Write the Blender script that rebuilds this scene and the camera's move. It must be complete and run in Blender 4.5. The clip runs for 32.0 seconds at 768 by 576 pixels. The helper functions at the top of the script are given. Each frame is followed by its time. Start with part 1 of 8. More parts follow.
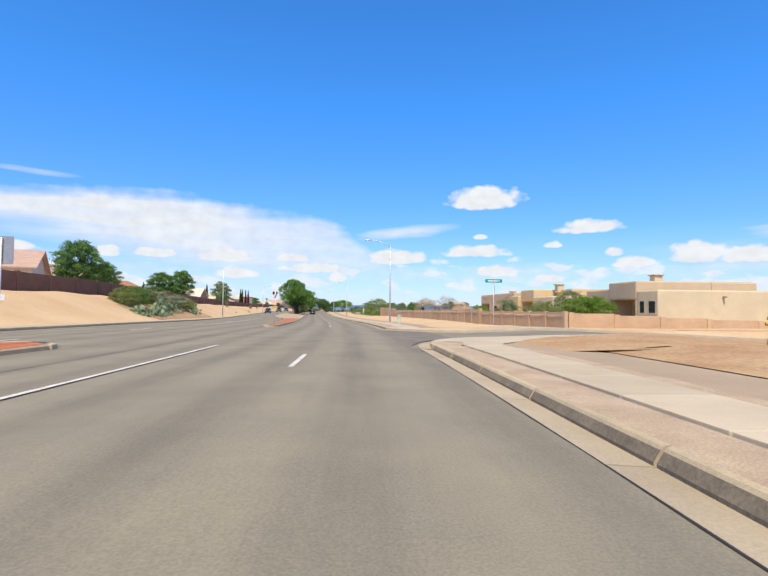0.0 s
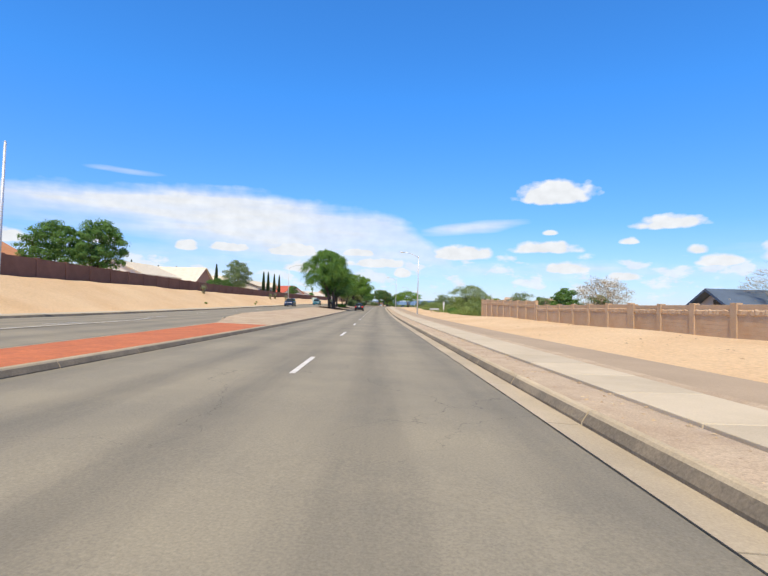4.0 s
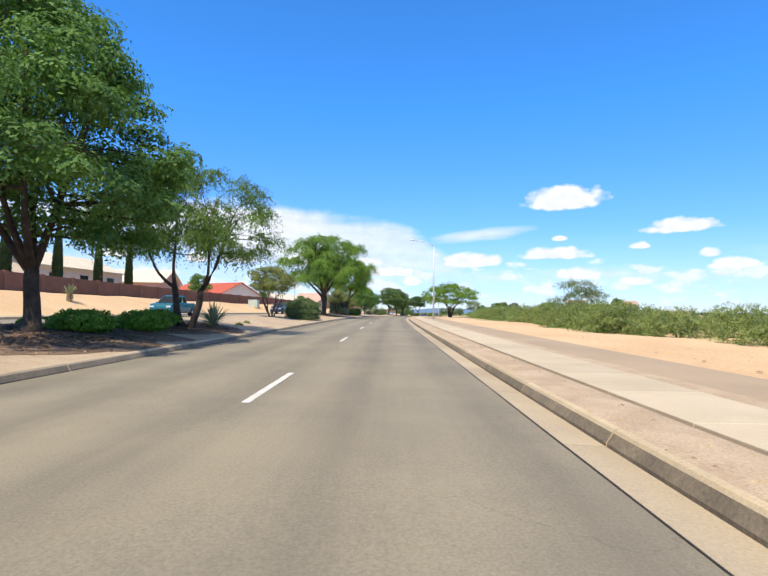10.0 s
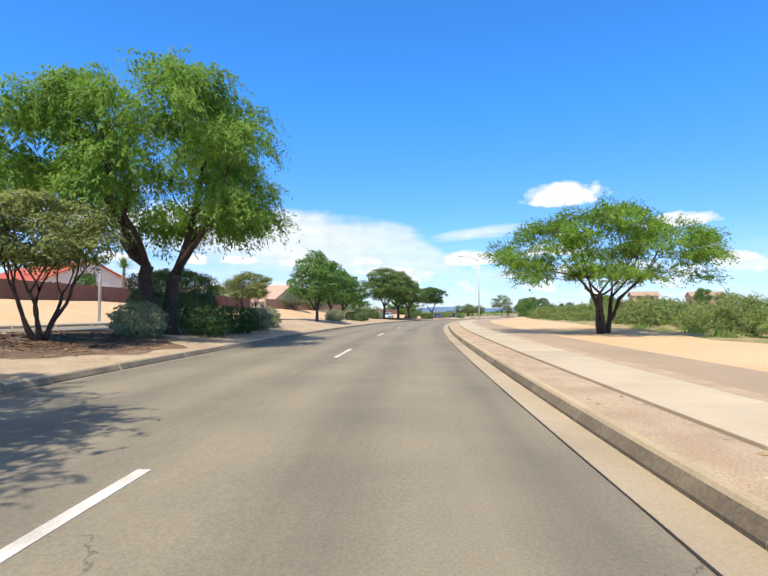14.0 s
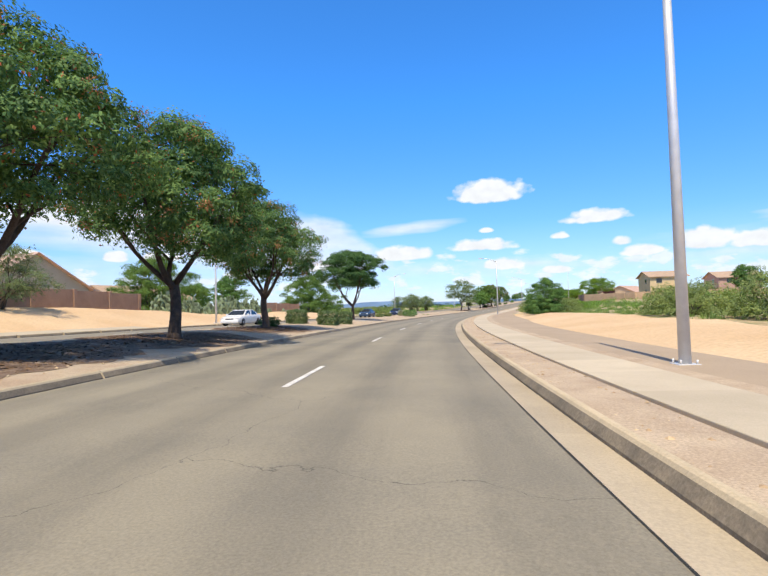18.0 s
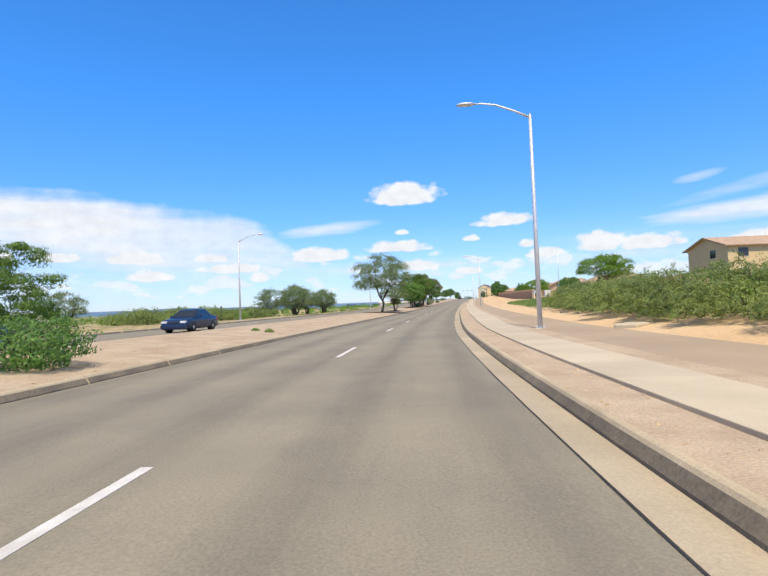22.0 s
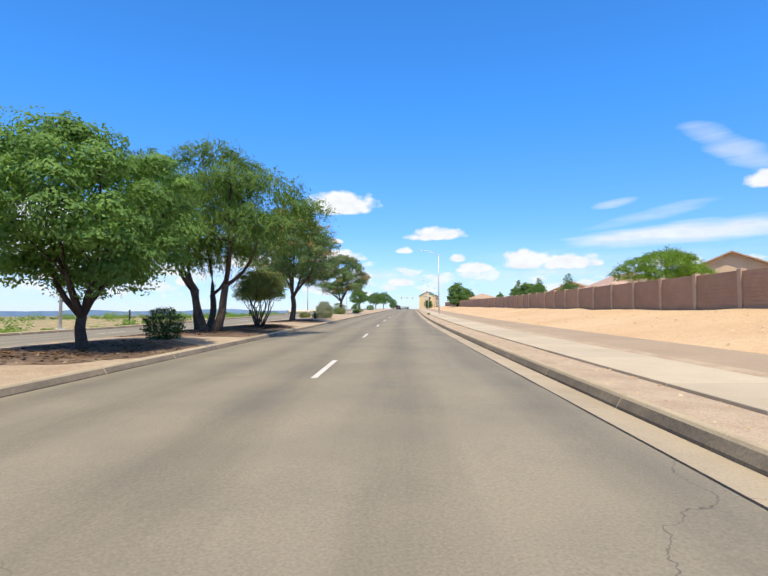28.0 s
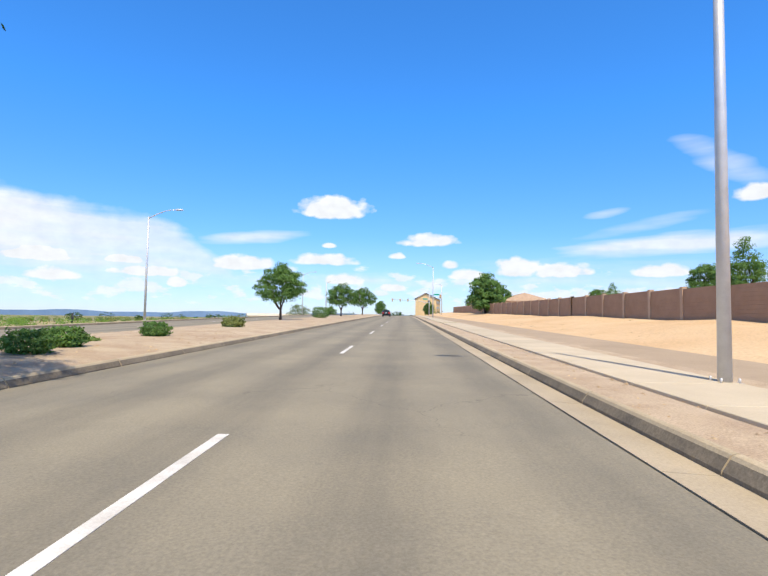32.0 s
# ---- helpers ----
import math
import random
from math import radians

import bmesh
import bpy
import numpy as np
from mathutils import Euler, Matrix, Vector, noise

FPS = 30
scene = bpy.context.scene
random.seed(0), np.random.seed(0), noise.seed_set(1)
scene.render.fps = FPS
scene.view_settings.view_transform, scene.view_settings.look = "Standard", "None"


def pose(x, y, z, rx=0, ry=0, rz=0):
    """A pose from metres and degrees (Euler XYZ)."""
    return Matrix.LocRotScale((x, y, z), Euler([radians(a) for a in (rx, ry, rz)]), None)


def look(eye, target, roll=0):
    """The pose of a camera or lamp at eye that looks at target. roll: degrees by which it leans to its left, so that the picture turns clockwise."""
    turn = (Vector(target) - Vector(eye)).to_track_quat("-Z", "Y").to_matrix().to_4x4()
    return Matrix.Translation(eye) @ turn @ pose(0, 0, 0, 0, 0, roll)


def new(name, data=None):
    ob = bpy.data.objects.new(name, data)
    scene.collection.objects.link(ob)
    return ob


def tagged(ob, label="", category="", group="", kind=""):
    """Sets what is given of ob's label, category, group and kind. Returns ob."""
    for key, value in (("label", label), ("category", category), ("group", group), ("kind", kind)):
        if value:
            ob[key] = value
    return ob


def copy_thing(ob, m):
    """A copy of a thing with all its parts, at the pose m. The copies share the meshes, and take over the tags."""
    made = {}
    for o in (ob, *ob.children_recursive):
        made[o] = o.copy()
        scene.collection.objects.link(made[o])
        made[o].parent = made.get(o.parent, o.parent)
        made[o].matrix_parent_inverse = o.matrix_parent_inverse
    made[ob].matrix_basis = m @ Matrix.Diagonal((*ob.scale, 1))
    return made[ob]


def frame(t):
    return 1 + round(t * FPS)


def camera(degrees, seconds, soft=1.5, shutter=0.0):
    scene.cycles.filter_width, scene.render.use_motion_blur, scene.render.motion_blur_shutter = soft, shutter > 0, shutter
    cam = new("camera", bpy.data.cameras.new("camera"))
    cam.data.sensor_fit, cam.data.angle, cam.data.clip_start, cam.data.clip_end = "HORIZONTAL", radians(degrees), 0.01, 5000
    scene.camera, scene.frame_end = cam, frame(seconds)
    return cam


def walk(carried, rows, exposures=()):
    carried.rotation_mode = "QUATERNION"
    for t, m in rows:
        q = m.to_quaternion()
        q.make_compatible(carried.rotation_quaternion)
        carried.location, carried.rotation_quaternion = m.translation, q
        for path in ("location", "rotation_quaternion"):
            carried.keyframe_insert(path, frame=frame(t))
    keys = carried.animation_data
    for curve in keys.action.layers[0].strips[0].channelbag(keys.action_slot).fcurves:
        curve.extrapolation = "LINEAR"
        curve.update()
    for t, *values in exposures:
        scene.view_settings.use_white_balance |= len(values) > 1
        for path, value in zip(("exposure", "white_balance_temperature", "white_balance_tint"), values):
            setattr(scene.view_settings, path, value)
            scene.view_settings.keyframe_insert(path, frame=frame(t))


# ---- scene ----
# ======================= camera and its drive =======================
DRIVE = [  # seconds, x, y, z, yaw to the left, pitch up, roll
    (0, -0.005, -0.000, 1.214, 0.569, 2.442, 0.483),
    (0.5, -0.364, 8.578, 1.203, 1.753, 2.393, 0.603),
    (1, -0.888, 17.127, 1.181, 2.890, 2.320, 0.826),
    (1.5, -1.578, 25.640, 1.143, 4.026, 2.077, 1.125),
    (2, -2.405, 34.157, 1.088, 4.921, 1.974, 1.404),
    (2.5, -3.339, 42.692, 1.017, 5.868, 1.768, 1.650),
    (3, -4.372, 51.233, 0.934, 6.662, 1.748, 1.699),
    (3.5, -5.481, 59.771, 0.847, 7.315, 1.777, 1.636),
    (4, -6.641, 68.306, 0.762, 7.815, 1.816, 1.612),
    (4.5, -7.842, 76.836, 0.682, 8.358, 1.902, 1.564),
    (5, -9.079, 85.363, 0.613, 8.813, 1.997, 1.513),
    (5.5, -10.347, 93.887, 0.554, 9.049, 2.064, 1.485),
    (6, -11.638, 102.412, 0.506, 9.268, 2.149, 1.465),
    (6.5, -12.932, 110.958, 0.469, 9.325, 2.195, 1.449),
    (7, -14.212, 119.522, 0.444, 9.313, 2.282, 1.399),
    (7.5, -15.479, 128.081, 0.433, 9.218, 2.382, 1.229),
    (8, -16.751, 136.624, 0.433, 9.219, 2.460, 0.984),
    (8.5, -18.026, 145.159, 0.446, 9.296, 2.653, 0.876),
    (9, -19.228, 153.596, 0.468, 8.967, 2.569, 1.025),
    (9.5, -20.421, 162.080, 0.499, 8.921, 2.641, 0.940),
    (10, -21.620, 170.605, 0.537, 8.901, 2.753, 0.750),
    (10.5, -22.826, 179.154, 0.581, 8.957, 2.711, 0.731),
    (11, -24.043, 187.715, 0.629, 9.108, 2.800, 0.677),
    (11.5, -25.260, 196.279, 0.679, 9.200, 2.799, 0.721),
    (12, -26.456, 204.841, 0.729, 9.274, 2.715, 0.859),
    (12.5, -27.617, 213.392, 0.778, 9.345, 2.740, 0.734),
    (13, -28.729, 221.939, 0.823, 9.322, 2.759, 0.458),
    (13.5, -29.781, 230.491, 0.864, 9.219, 2.740, 0.136),
    (14, -30.757, 239.056, 0.894, 8.945, 2.702, -0.218),
    (14.5, -31.641, 247.600, 0.910, 8.447, 2.412, -0.348),
    (15, -32.395, 256.114, 0.912, 7.885, 2.323, -0.452),
    (15.5, -33.005, 264.589, 0.902, 6.881, 2.253, -0.508),
    (16, -33.465, 273.018, 0.882, 5.765, 2.206, -0.571),
    (16.5, -33.772, 281.405, 0.856, 4.865, 2.185, -0.692),
    (17, -33.921, 289.765, 0.825, 3.714, 2.361, -1.035),
    (17.5, -33.895, 298.118, 0.786, 2.589, 2.157, -1.255),
    (18, -33.679, 306.483, 0.735, 1.406, 2.090, -1.440),
    (18.5, -33.261, 314.857, 0.673, 0.263, 1.899, -1.389),
    (19, -32.685, 323.186, 0.598, -0.825, 1.770, -1.287),
    (19.5, -31.940, 331.499, 0.515, -1.977, 1.688, -1.230),
    (20, -31.024, 339.818, 0.432, -3.161, 1.752, -1.354),
    (20.5, -29.965, 348.133, 0.351, -4.264, 2.031, -1.766),
    (21, -28.771, 356.474, 0.275, -5.364, 1.942, -1.994),
    (21.5, -27.425, 364.828, 0.204, -6.612, 1.914, -2.154),
    (22, -25.911, 373.169, 0.141, -7.879, 1.949, -2.209),
    (22.5, -24.223, 381.470, 0.087, -9.174, 2.036, -2.032),
    (23, -22.377, 389.725, 0.045, -10.325, 2.149, -1.871),
    (23.5, -20.379, 397.954, 0.018, -11.432, 2.330, -1.802),
    (24, -18.242, 406.178, 0.006, -12.454, 2.470, -1.688),
    (24.5, -15.993, 414.448, 0.007, -13.217, 2.447, -1.574),
    (25, -13.659, 422.779, 0.020, -13.833, 2.551, -1.448),
    (25.5, -11.281, 431.157, 0.043, -14.193, 2.624, -1.409),
    (26, -8.965, 439.513, 0.075, -14.506, 2.670, -1.182),
    (26.5, -6.681, 447.852, 0.116, -14.825, 2.712, -0.751),
    (27, -4.371, 456.178, 0.166, -15.103, 2.758, -0.341),
    (27.5, -1.979, 464.486, 0.225, -15.288, 2.822, -0.177),
    (28, 0.524, 472.775, 0.294, -15.500, 2.895, -0.342),
    (28.5, 3.070, 481.069, 0.375, -15.700, 3.076, -0.294),
    (29, 5.648, 489.361, 0.467, -15.897, 3.019, 0.006),
    (29.5, 8.247, 497.659, 0.569, -15.904, 3.170, 0.037),
    (30, 10.863, 505.956, 0.682, -15.959, 3.065, 0.060),
    (30.5, 13.507, 514.241, 0.805, -16.028, 3.376, 0.013),
    (31, 16.193, 522.491, 0.939, -16.080, 3.350, 0.043),
    (31.5, 18.938, 530.679, 1.078, -16.230, 3.428, 0.294),
    (32, 21.726, 538.830, 1.218, -16.371, 3.471, 0.728)
]


def eye_pose(x, y, z, yaw, pitch, roll):
    a, p = radians(yaw), radians(pitch)
    way = Vector((-math.sin(a) * math.cos(p), math.cos(a) * math.cos(p), math.sin(p)))
    return look((x, y, z), Vector((x, y, z)) + way * 10, roll)


cam = camera(73.96, 32.0, soft=1.5)
walk(cam, [(r[0], eye_pose(*r[1:])) for r in DRIVE], exposures=[(0.0, 0.02), (6.0, 0.08), (9.0, 0.25), (10.0, 0.22), (12.0, 0.08), (14.0, 0.24), (18.0, 0.17), (21.0, 0.08), (25.0, 0.1), (28.0, 0.15), (30.0, 0.22), (32.0, 0.16)])

# ======================= sky, sun =======================
SUN_EL, SUN_AZ = 58.0, 187.0  # degrees; azimuth clockwise from +y, the sun stands behind the drive


class Nodes:
    """Small helper to wire node trees."""

    def __init__(self, tree):
        self.tree = tree

    def add(self, kind, **sets):
        n = self.tree.nodes.new(kind)
        for k, v in sets.items():
            if k == "operation":
                n.operation = v
            elif k == "blend_type":
                n.blend_type = v
            elif k == "data_type":
                n.data_type = v
        return n

    def link(self, a, b):
        self.tree.links.new(a, b)

    def put(self, sock, v):
        if hasattr(v, "is_output"):
            self.link(v, sock)
        else:
            sock.default_value = v

    def math(self, op, a, b=0.0, c=None, clamp=False):
        n = self.add("ShaderNodeMath", operation=op)
        n.use_clamp = clamp
        self.put(n.inputs[0], a)
        self.put(n.inputs[1], b)
        if c is not None:
            self.put(n.inputs[2], c)
        return n.outputs[0]

    def noise(self, vec, scale, detail=4.0, rough=0.55):
        n = self.add("ShaderNodeTexNoise")
        if vec is not None:
            self.link(vec, n.inputs["Vector"])
        n.inputs["Scale"].default_value, n.inputs["Detail"].default_value, n.inputs["Roughness"].default_value = scale, detail, rough
        return n.outputs[0]

    def span(self, v, lo, hi, a=0.0, b=1.0):
        n = self.add("ShaderNodeMapRange")
        self.put(n.inputs[0], v)
        for k, x in zip((1, 2, 3, 4), (lo, hi, a, b)):
            n.inputs[k].default_value = x
        return n.outputs[0]

    def mix(self, f, a, b, how="MIX"):
        n = self.add("ShaderNodeMixRGB", blend_type=how)
        self.put(n.inputs[0], f)
        for k, v in ((1, a), (2, b)):
            self.put(n.inputs[k], (*v, 1.0) if isinstance(v, tuple) and len(v) == 3 else v)
        return n.outputs[0]


def make_world():
    w = bpy.data.worlds.new("sky")
    w.use_nodes = True
    scene.world = w
    w.node_tree.nodes.clear()
    n = Nodes(w.node_tree)
    sky = n.add("ShaderNodeTexSky")
    sky.sky_type, sky.sun_disc = "NISHITA", False
    sky.sun_elevation, sky.sun_rotation = radians(SUN_EL), radians(SUN_AZ)
    sky.altitude, sky.air_density, sky.dust_density, sky.ozone_density = 600, 1.0, 0.3, 1.0
    co = n.add("ShaderNodeTexCoord").outputs["Generated"]
    sep = n.add("ShaderNodeSeparateXYZ")
    n.link(co, sep.inputs[0])
    az = n.math("MULTIPLY", n.math("ARCTAN2", sep.outputs[0], sep.outputs[1]), 57.2958)
    el = n.math("MULTIPLY", n.math("ARCSINE", sep.outputs[2]), 57.2958)
    flat = n.add("ShaderNodeCombineXYZ")
    heap = n.add("ShaderNodeCombineXYZ")
    n.link(az, heap.inputs[0])
    n.link(n.math("MULTIPLY", el, 1.35), heap.inputs[1])
    n.link(az, flat.inputs[0])
    n.link(n.math("MULTIPLY", el, 2.2), flat.inputs[1])
    p = flat.outputs[0]
    soft = n.noise(heap.outputs[0], 0.7, 4.0, 0.5)
    cell = n.add("ShaderNodeTexVoronoi")               # billows: rounded heaps on heaps
    cell.inputs["Scale"].default_value, cell.inputs["Detail"].default_value = 0.75, 0.0
    n.link(heap.outputs[0], cell.inputs["Vector"])
    billow = n.math("SUBTRACT", 0.48, cell.outputs["Distance"])
    broad = n.noise(p, 0.13, 5.0, 0.6)
    edge = n.math("ADD", n.math("ADD", n.math("MULTIPLY", n.math("SUBTRACT", soft, 0.5), 0.8), n.math("MULTIPLY", billow, 0.48)), n.math("MULTIPLY", n.math("SUBTRACT", broad, 0.5), 0.7))
    total = None
    # cumulus heaps: azimuth, elevation, half width, half height
    for a, foot, top, rx in CLOUDS:
        ry = (top - foot) / 1.45
        dx = n.math("DIVIDE", n.math("SUBTRACT", az, a), rx * 1.05)
        de = n.math("SUBTRACT", el, foot + 0.42 * ry)
        up = n.math("DIVIDE", n.math("MAXIMUM", de, 0.0), ry)
        dn = n.math("DIVIDE", n.math("MINIMUM", de, 0.0), ry * 0.42)
        r = n.math("ADD", n.math("MULTIPLY", dx, dx), n.math("ADD", n.math("MULTIPLY", up, up), n.math("MULTIPLY", dn, dn)))
        v = n.math("SUBTRACT", n.math("ADD", 1.0, n.math("MULTIPLY", edge, 1.25)), r)
        m = n.span(v, 0.0, 0.5)
        total = m if total is None else n.math("MAXIMUM", total, m)
    # rows of small heaps over the horizon
    small = n.noise(p, 0.26, 6.0, 0.55)
    low = n.math("MULTIPLY", n.span(el, 0.8, 2.0), n.span(el, 6.4, 4.4))
    puff = n.math("ADD", small, n.math("MULTIPLY", n.math("SUBTRACT", low, 1.0), 0.16))
    total = n.math("MAXIMUM", total, n.math("MULTIPLY", n.math("MULTIPLY", n.span(puff, 0.475, 0.58), 0.80), n.span(el, 7.0, 5.6)))
    haze = n.math("MULTIPLY", n.span(el, 9.0, 0.0), 0.24)
    total = n.math("MAXIMUM", total, haze)
    # the thin sheet of high cloud
    sheet_v = n.add("ShaderNodeCombineXYZ")
    n.link(n.math("MULTIPLY", az, 0.35), sheet_v.inputs[0])
    n.link(n.math("MULTIPLY", el, 2.4), sheet_v.inputs[1])
    veil = n.noise(sheet_v.outputs[0], 0.30, 3.0, 0.5)
    # the bank of high cloud: between its foot and its top by azimuth
    def line(knots):
        ramp = n.add("ShaderNodeValToRGB")
        els = ramp.color_ramp.elements
        while len(els) < len(knots):
            els.new(0.5)
        for q, (x, y) in zip(els, knots):
            q.position, q.color = (x + 90) / 90, (y / 15, y / 15, y / 15, 1)
        n.link(n.span(az, -90.0, 0.0), ramp.inputs[0])
        return n.math("MULTIPLY", ramp.outputs[0], 15.0)

    streak = n.math("MULTIPLY", n.math("SUBTRACT", veil, 0.5), 3.2)
    ruffle = n.math("MULTIPLY", n.math("SUBTRACT", soft, 0.5), 0.7)
    over = n.span(n.math("ADD", n.math("SUBTRACT", line(BANK_TOP), el), n.math("ADD", ruffle, n.math("MULTIPLY", streak, 0.45))), -0.2, 1.1)
    under = n.span(n.math("ADD", n.math("SUBTRACT", el, line(BANK_FOOT)), streak), -1.6, 2.2)
    thick = n.math("ADD", n.span(az, 0.0, -20.0, 0.55, 0.92), n.math("MULTIPLY", n.math("SUBTRACT", veil, 0.5), 0.55))
    total = n.math("MAXIMUM", total, n.math("MULTIPLY", n.math("MULTIPLY", over, under), thick))
    for a, e, rx, ry, slope, k in SHEETS:
        da = n.math("SUBTRACT", az, a)
        dx = n.math("DIVIDE", da, rx)
        de = n.math("DIVIDE", n.math("SUBTRACT", n.math("SUBTRACT", el, e), n.math("MULTIPLY", da, slope)), ry)
        r = n.math("ADD", n.math("MULTIPLY", dx, dx), n.math("MULTIPLY", de, de))
        v = n.math("ADD", n.math("SUBTRACT", 1.0, r), n.math("MULTIPLY", n.math("SUBTRACT", veil, 0.5), 2.6))
        total = n.math("MAXIMUM", total, n.math("MULTIPLY", n.span(v, -0.15, 1.1), k))
    glow = n.math("MULTIPLY", n.span(n.math("ADD", soft, n.math("MULTIPLY", small, 0.5)), 0.45, 1.0, 0.82, 0.97), 1.0)
    bg = n.add("ShaderNodeBackground")
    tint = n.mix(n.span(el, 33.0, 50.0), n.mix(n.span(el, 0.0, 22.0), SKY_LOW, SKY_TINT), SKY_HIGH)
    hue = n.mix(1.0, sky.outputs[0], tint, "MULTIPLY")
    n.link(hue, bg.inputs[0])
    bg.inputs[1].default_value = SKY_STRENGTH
    white = n.add("ShaderNodeBackground")
    white.inputs[0].default_value = (0.93, 0.96, 1.0, 1)
    n.link(glow, white.inputs[1])
    mixer = n.add("ShaderNodeMixShader")
    n.link(total, mixer.inputs[0])
    n.link(bg.outputs[0], mixer.inputs[1])
    n.link(white.outputs[0], mixer.inputs[2])
    out = n.add("ShaderNodeOutputWorld")
    n.link(mixer.outputs[0], out.inputs[0])


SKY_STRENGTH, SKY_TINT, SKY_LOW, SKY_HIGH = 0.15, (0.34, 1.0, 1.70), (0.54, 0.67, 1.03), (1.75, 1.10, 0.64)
CLOUDS = [  # cumulus heaps: azimuth, foot, top, half width, in degrees
    (10.6, 11.0, 13.8, 4.3), (21.2, 8.1, 9.7, 3.5), (17.8, 6.7, 7.6, 1), (10.1, 7.8, 8.5, 0.9), (9.5, 5.8, 7.4, 4), (0.7, 5.0, 7.0, 4.2), (11.8, 3.7, 5.3, 2.8), (17.3, 3.0, 4.1, 1.7), (23.8, 5.6, 6.7, 1.1), (25.5, 4.4, 6.0, 2), (31, 4.5, 7.2, 2.6), (35.6, 4.5, 6.5, 3.4), (-18.2, 5.0, 6.6, 3.5), (-24.9, 5.2, 6.4, 2.3), (-10.6, 5.2, 6.3, 2.2), (-8.5, 4.0, 5.5, 4), (-29.1, 5.0, 6.4, 1.4), (-36.6, 5.2, 6.2, 2.2), (-5.8, 3.0, 4.4, 1.2), (-16.8, 3.2, 4.8, 2.6), (52.9, 11.1, 13.0, 1.9), (-46, 4.6, 6.2, 4), (45, 4.4, 6.0, 3), (68, 7.5, 10.0, 8)
]
SHEETS = [
    (-26.0, 3.6, 34.0, 3.2, 0.0, 0.40), (40.0, 3.6, 24.0, 3.2, 0.0, 0.36), (1.2, 8.55, 6.6, 0.75, 0.12, 0.70), (-35.0, 12.5, 3.6, 0.35, 0.0, 0.6),
    (45.5, 7.6, 10.0, 1.25, 0.03, 0.85), (50.3, 15.0, 4.0, 1.5, -0.6, 0.45), (40.2, 11.2, 2.2, 0.5, 0.1, 0.5), (43.0, 9.6, 6.0, 0.7, 0.15, 0.4), (-75.0, 9.0, 14.0, 2.0, 0.0, 0.7), (85.0, 9.0, 18.0, 3.0, 0.0, 0.7),
]
BANK_TOP = ((-90, 9.4), (-60, 9.6), (-46, 10.2), (-38, 10.9), (-30, 11.7), (-24, 12.0), (-17, 11.3), (-14, 10.7), (-9, 10.4), (-6.5, 9.8), (-4.2, 8.4), (-2.2, 6.9), (0, 5.2))
BANK_FOOT = ((-90, 8.2), (-60, 8.2), (-46, 8.0), (-38, 7.5), (-32, 6.4), (-23, 4.6), (-8, 3.4), (0, 3.0))
make_world()

sun_data = bpy.data.lights.new("sun", "SUN")
sun_data.energy, sun_data.angle, sun_data.color = 4.8, radians(0.55), (1.0, 0.87, 0.68)
sun = new("sun", sun_data)
a_, e_ = radians(SUN_AZ), radians(SUN_EL)
sun.matrix_world = look((math.sin(a_) * 300 * math.cos(e_), math.cos(a_) * 300 * math.cos(e_), 300 * math.sin(e_)), (0, 0, 0))

# ======================= materials =======================


def material(name, base, rough=0.85, second=None, scale=3.0, fine=60.0, mix=(0.35, 0.65), grain=0.18, bump=0.25, bump_dist=0.01, metal=0.0,
             island=0.0, coords="Object", specular=0.35, extra=None):
    """Two-scale procedural surface: broad stains between two tones, fine grain, fine relief, and a shift per piece."""
    m = bpy.data.materials.new(name)
    m.use_nodes = True
    t = m.node_tree
    n = Nodes(t)
    bsdf = t.nodes["Principled BSDF"]
    co = n.add("ShaderNodeTexCoord").outputs[coords] if coords != "World" else n.add("ShaderNodeNewGeometry").outputs["Position"]
    second = second or tuple(c * 0.75 for c in base)
    col = n.mix(n.span(n.noise(co, scale, 5.0, 0.6), *mix), base, second)
    speck = n.noise(co, fine, 3.0, 0.7)
    col = n.mix(1.0, col, n.mix(n.span(speck, 0.3, 0.7), (1 - grain,) * 3, (1 + grain * 0.6,) * 3), "MULTIPLY")
    if island:
        rnd = n.add("ShaderNodeObjectInfo").outputs["Random"]
        col = n.mix(1.0, col, n.mix(rnd, (1 - island,) * 3, (1 + island * 0.5,) * 3), "MULTIPLY")
    if extra:
        col = extra(n, col, co)
    n.link(col, bsdf.inputs["Base Color"])
    n.link(n.span(speck, 0.2, 0.8, max(rough - 0.08, 0.02), min(rough + 0.08, 1.0)), bsdf.inputs["Roughness"])
    bsdf.inputs["Metallic"].default_value = metal
    bsdf.inputs["Specular IOR Level"].default_value = specular
    if bump:
        b = n.add("ShaderNodeBump")
        b.inputs["Strength"].default_value, b.inputs["Distance"].default_value = bump, bump_dist
        n.link(speck, b.inputs["Height"])
        n.link(b.outputs[0], bsdf.inputs["Normal"])
    return m


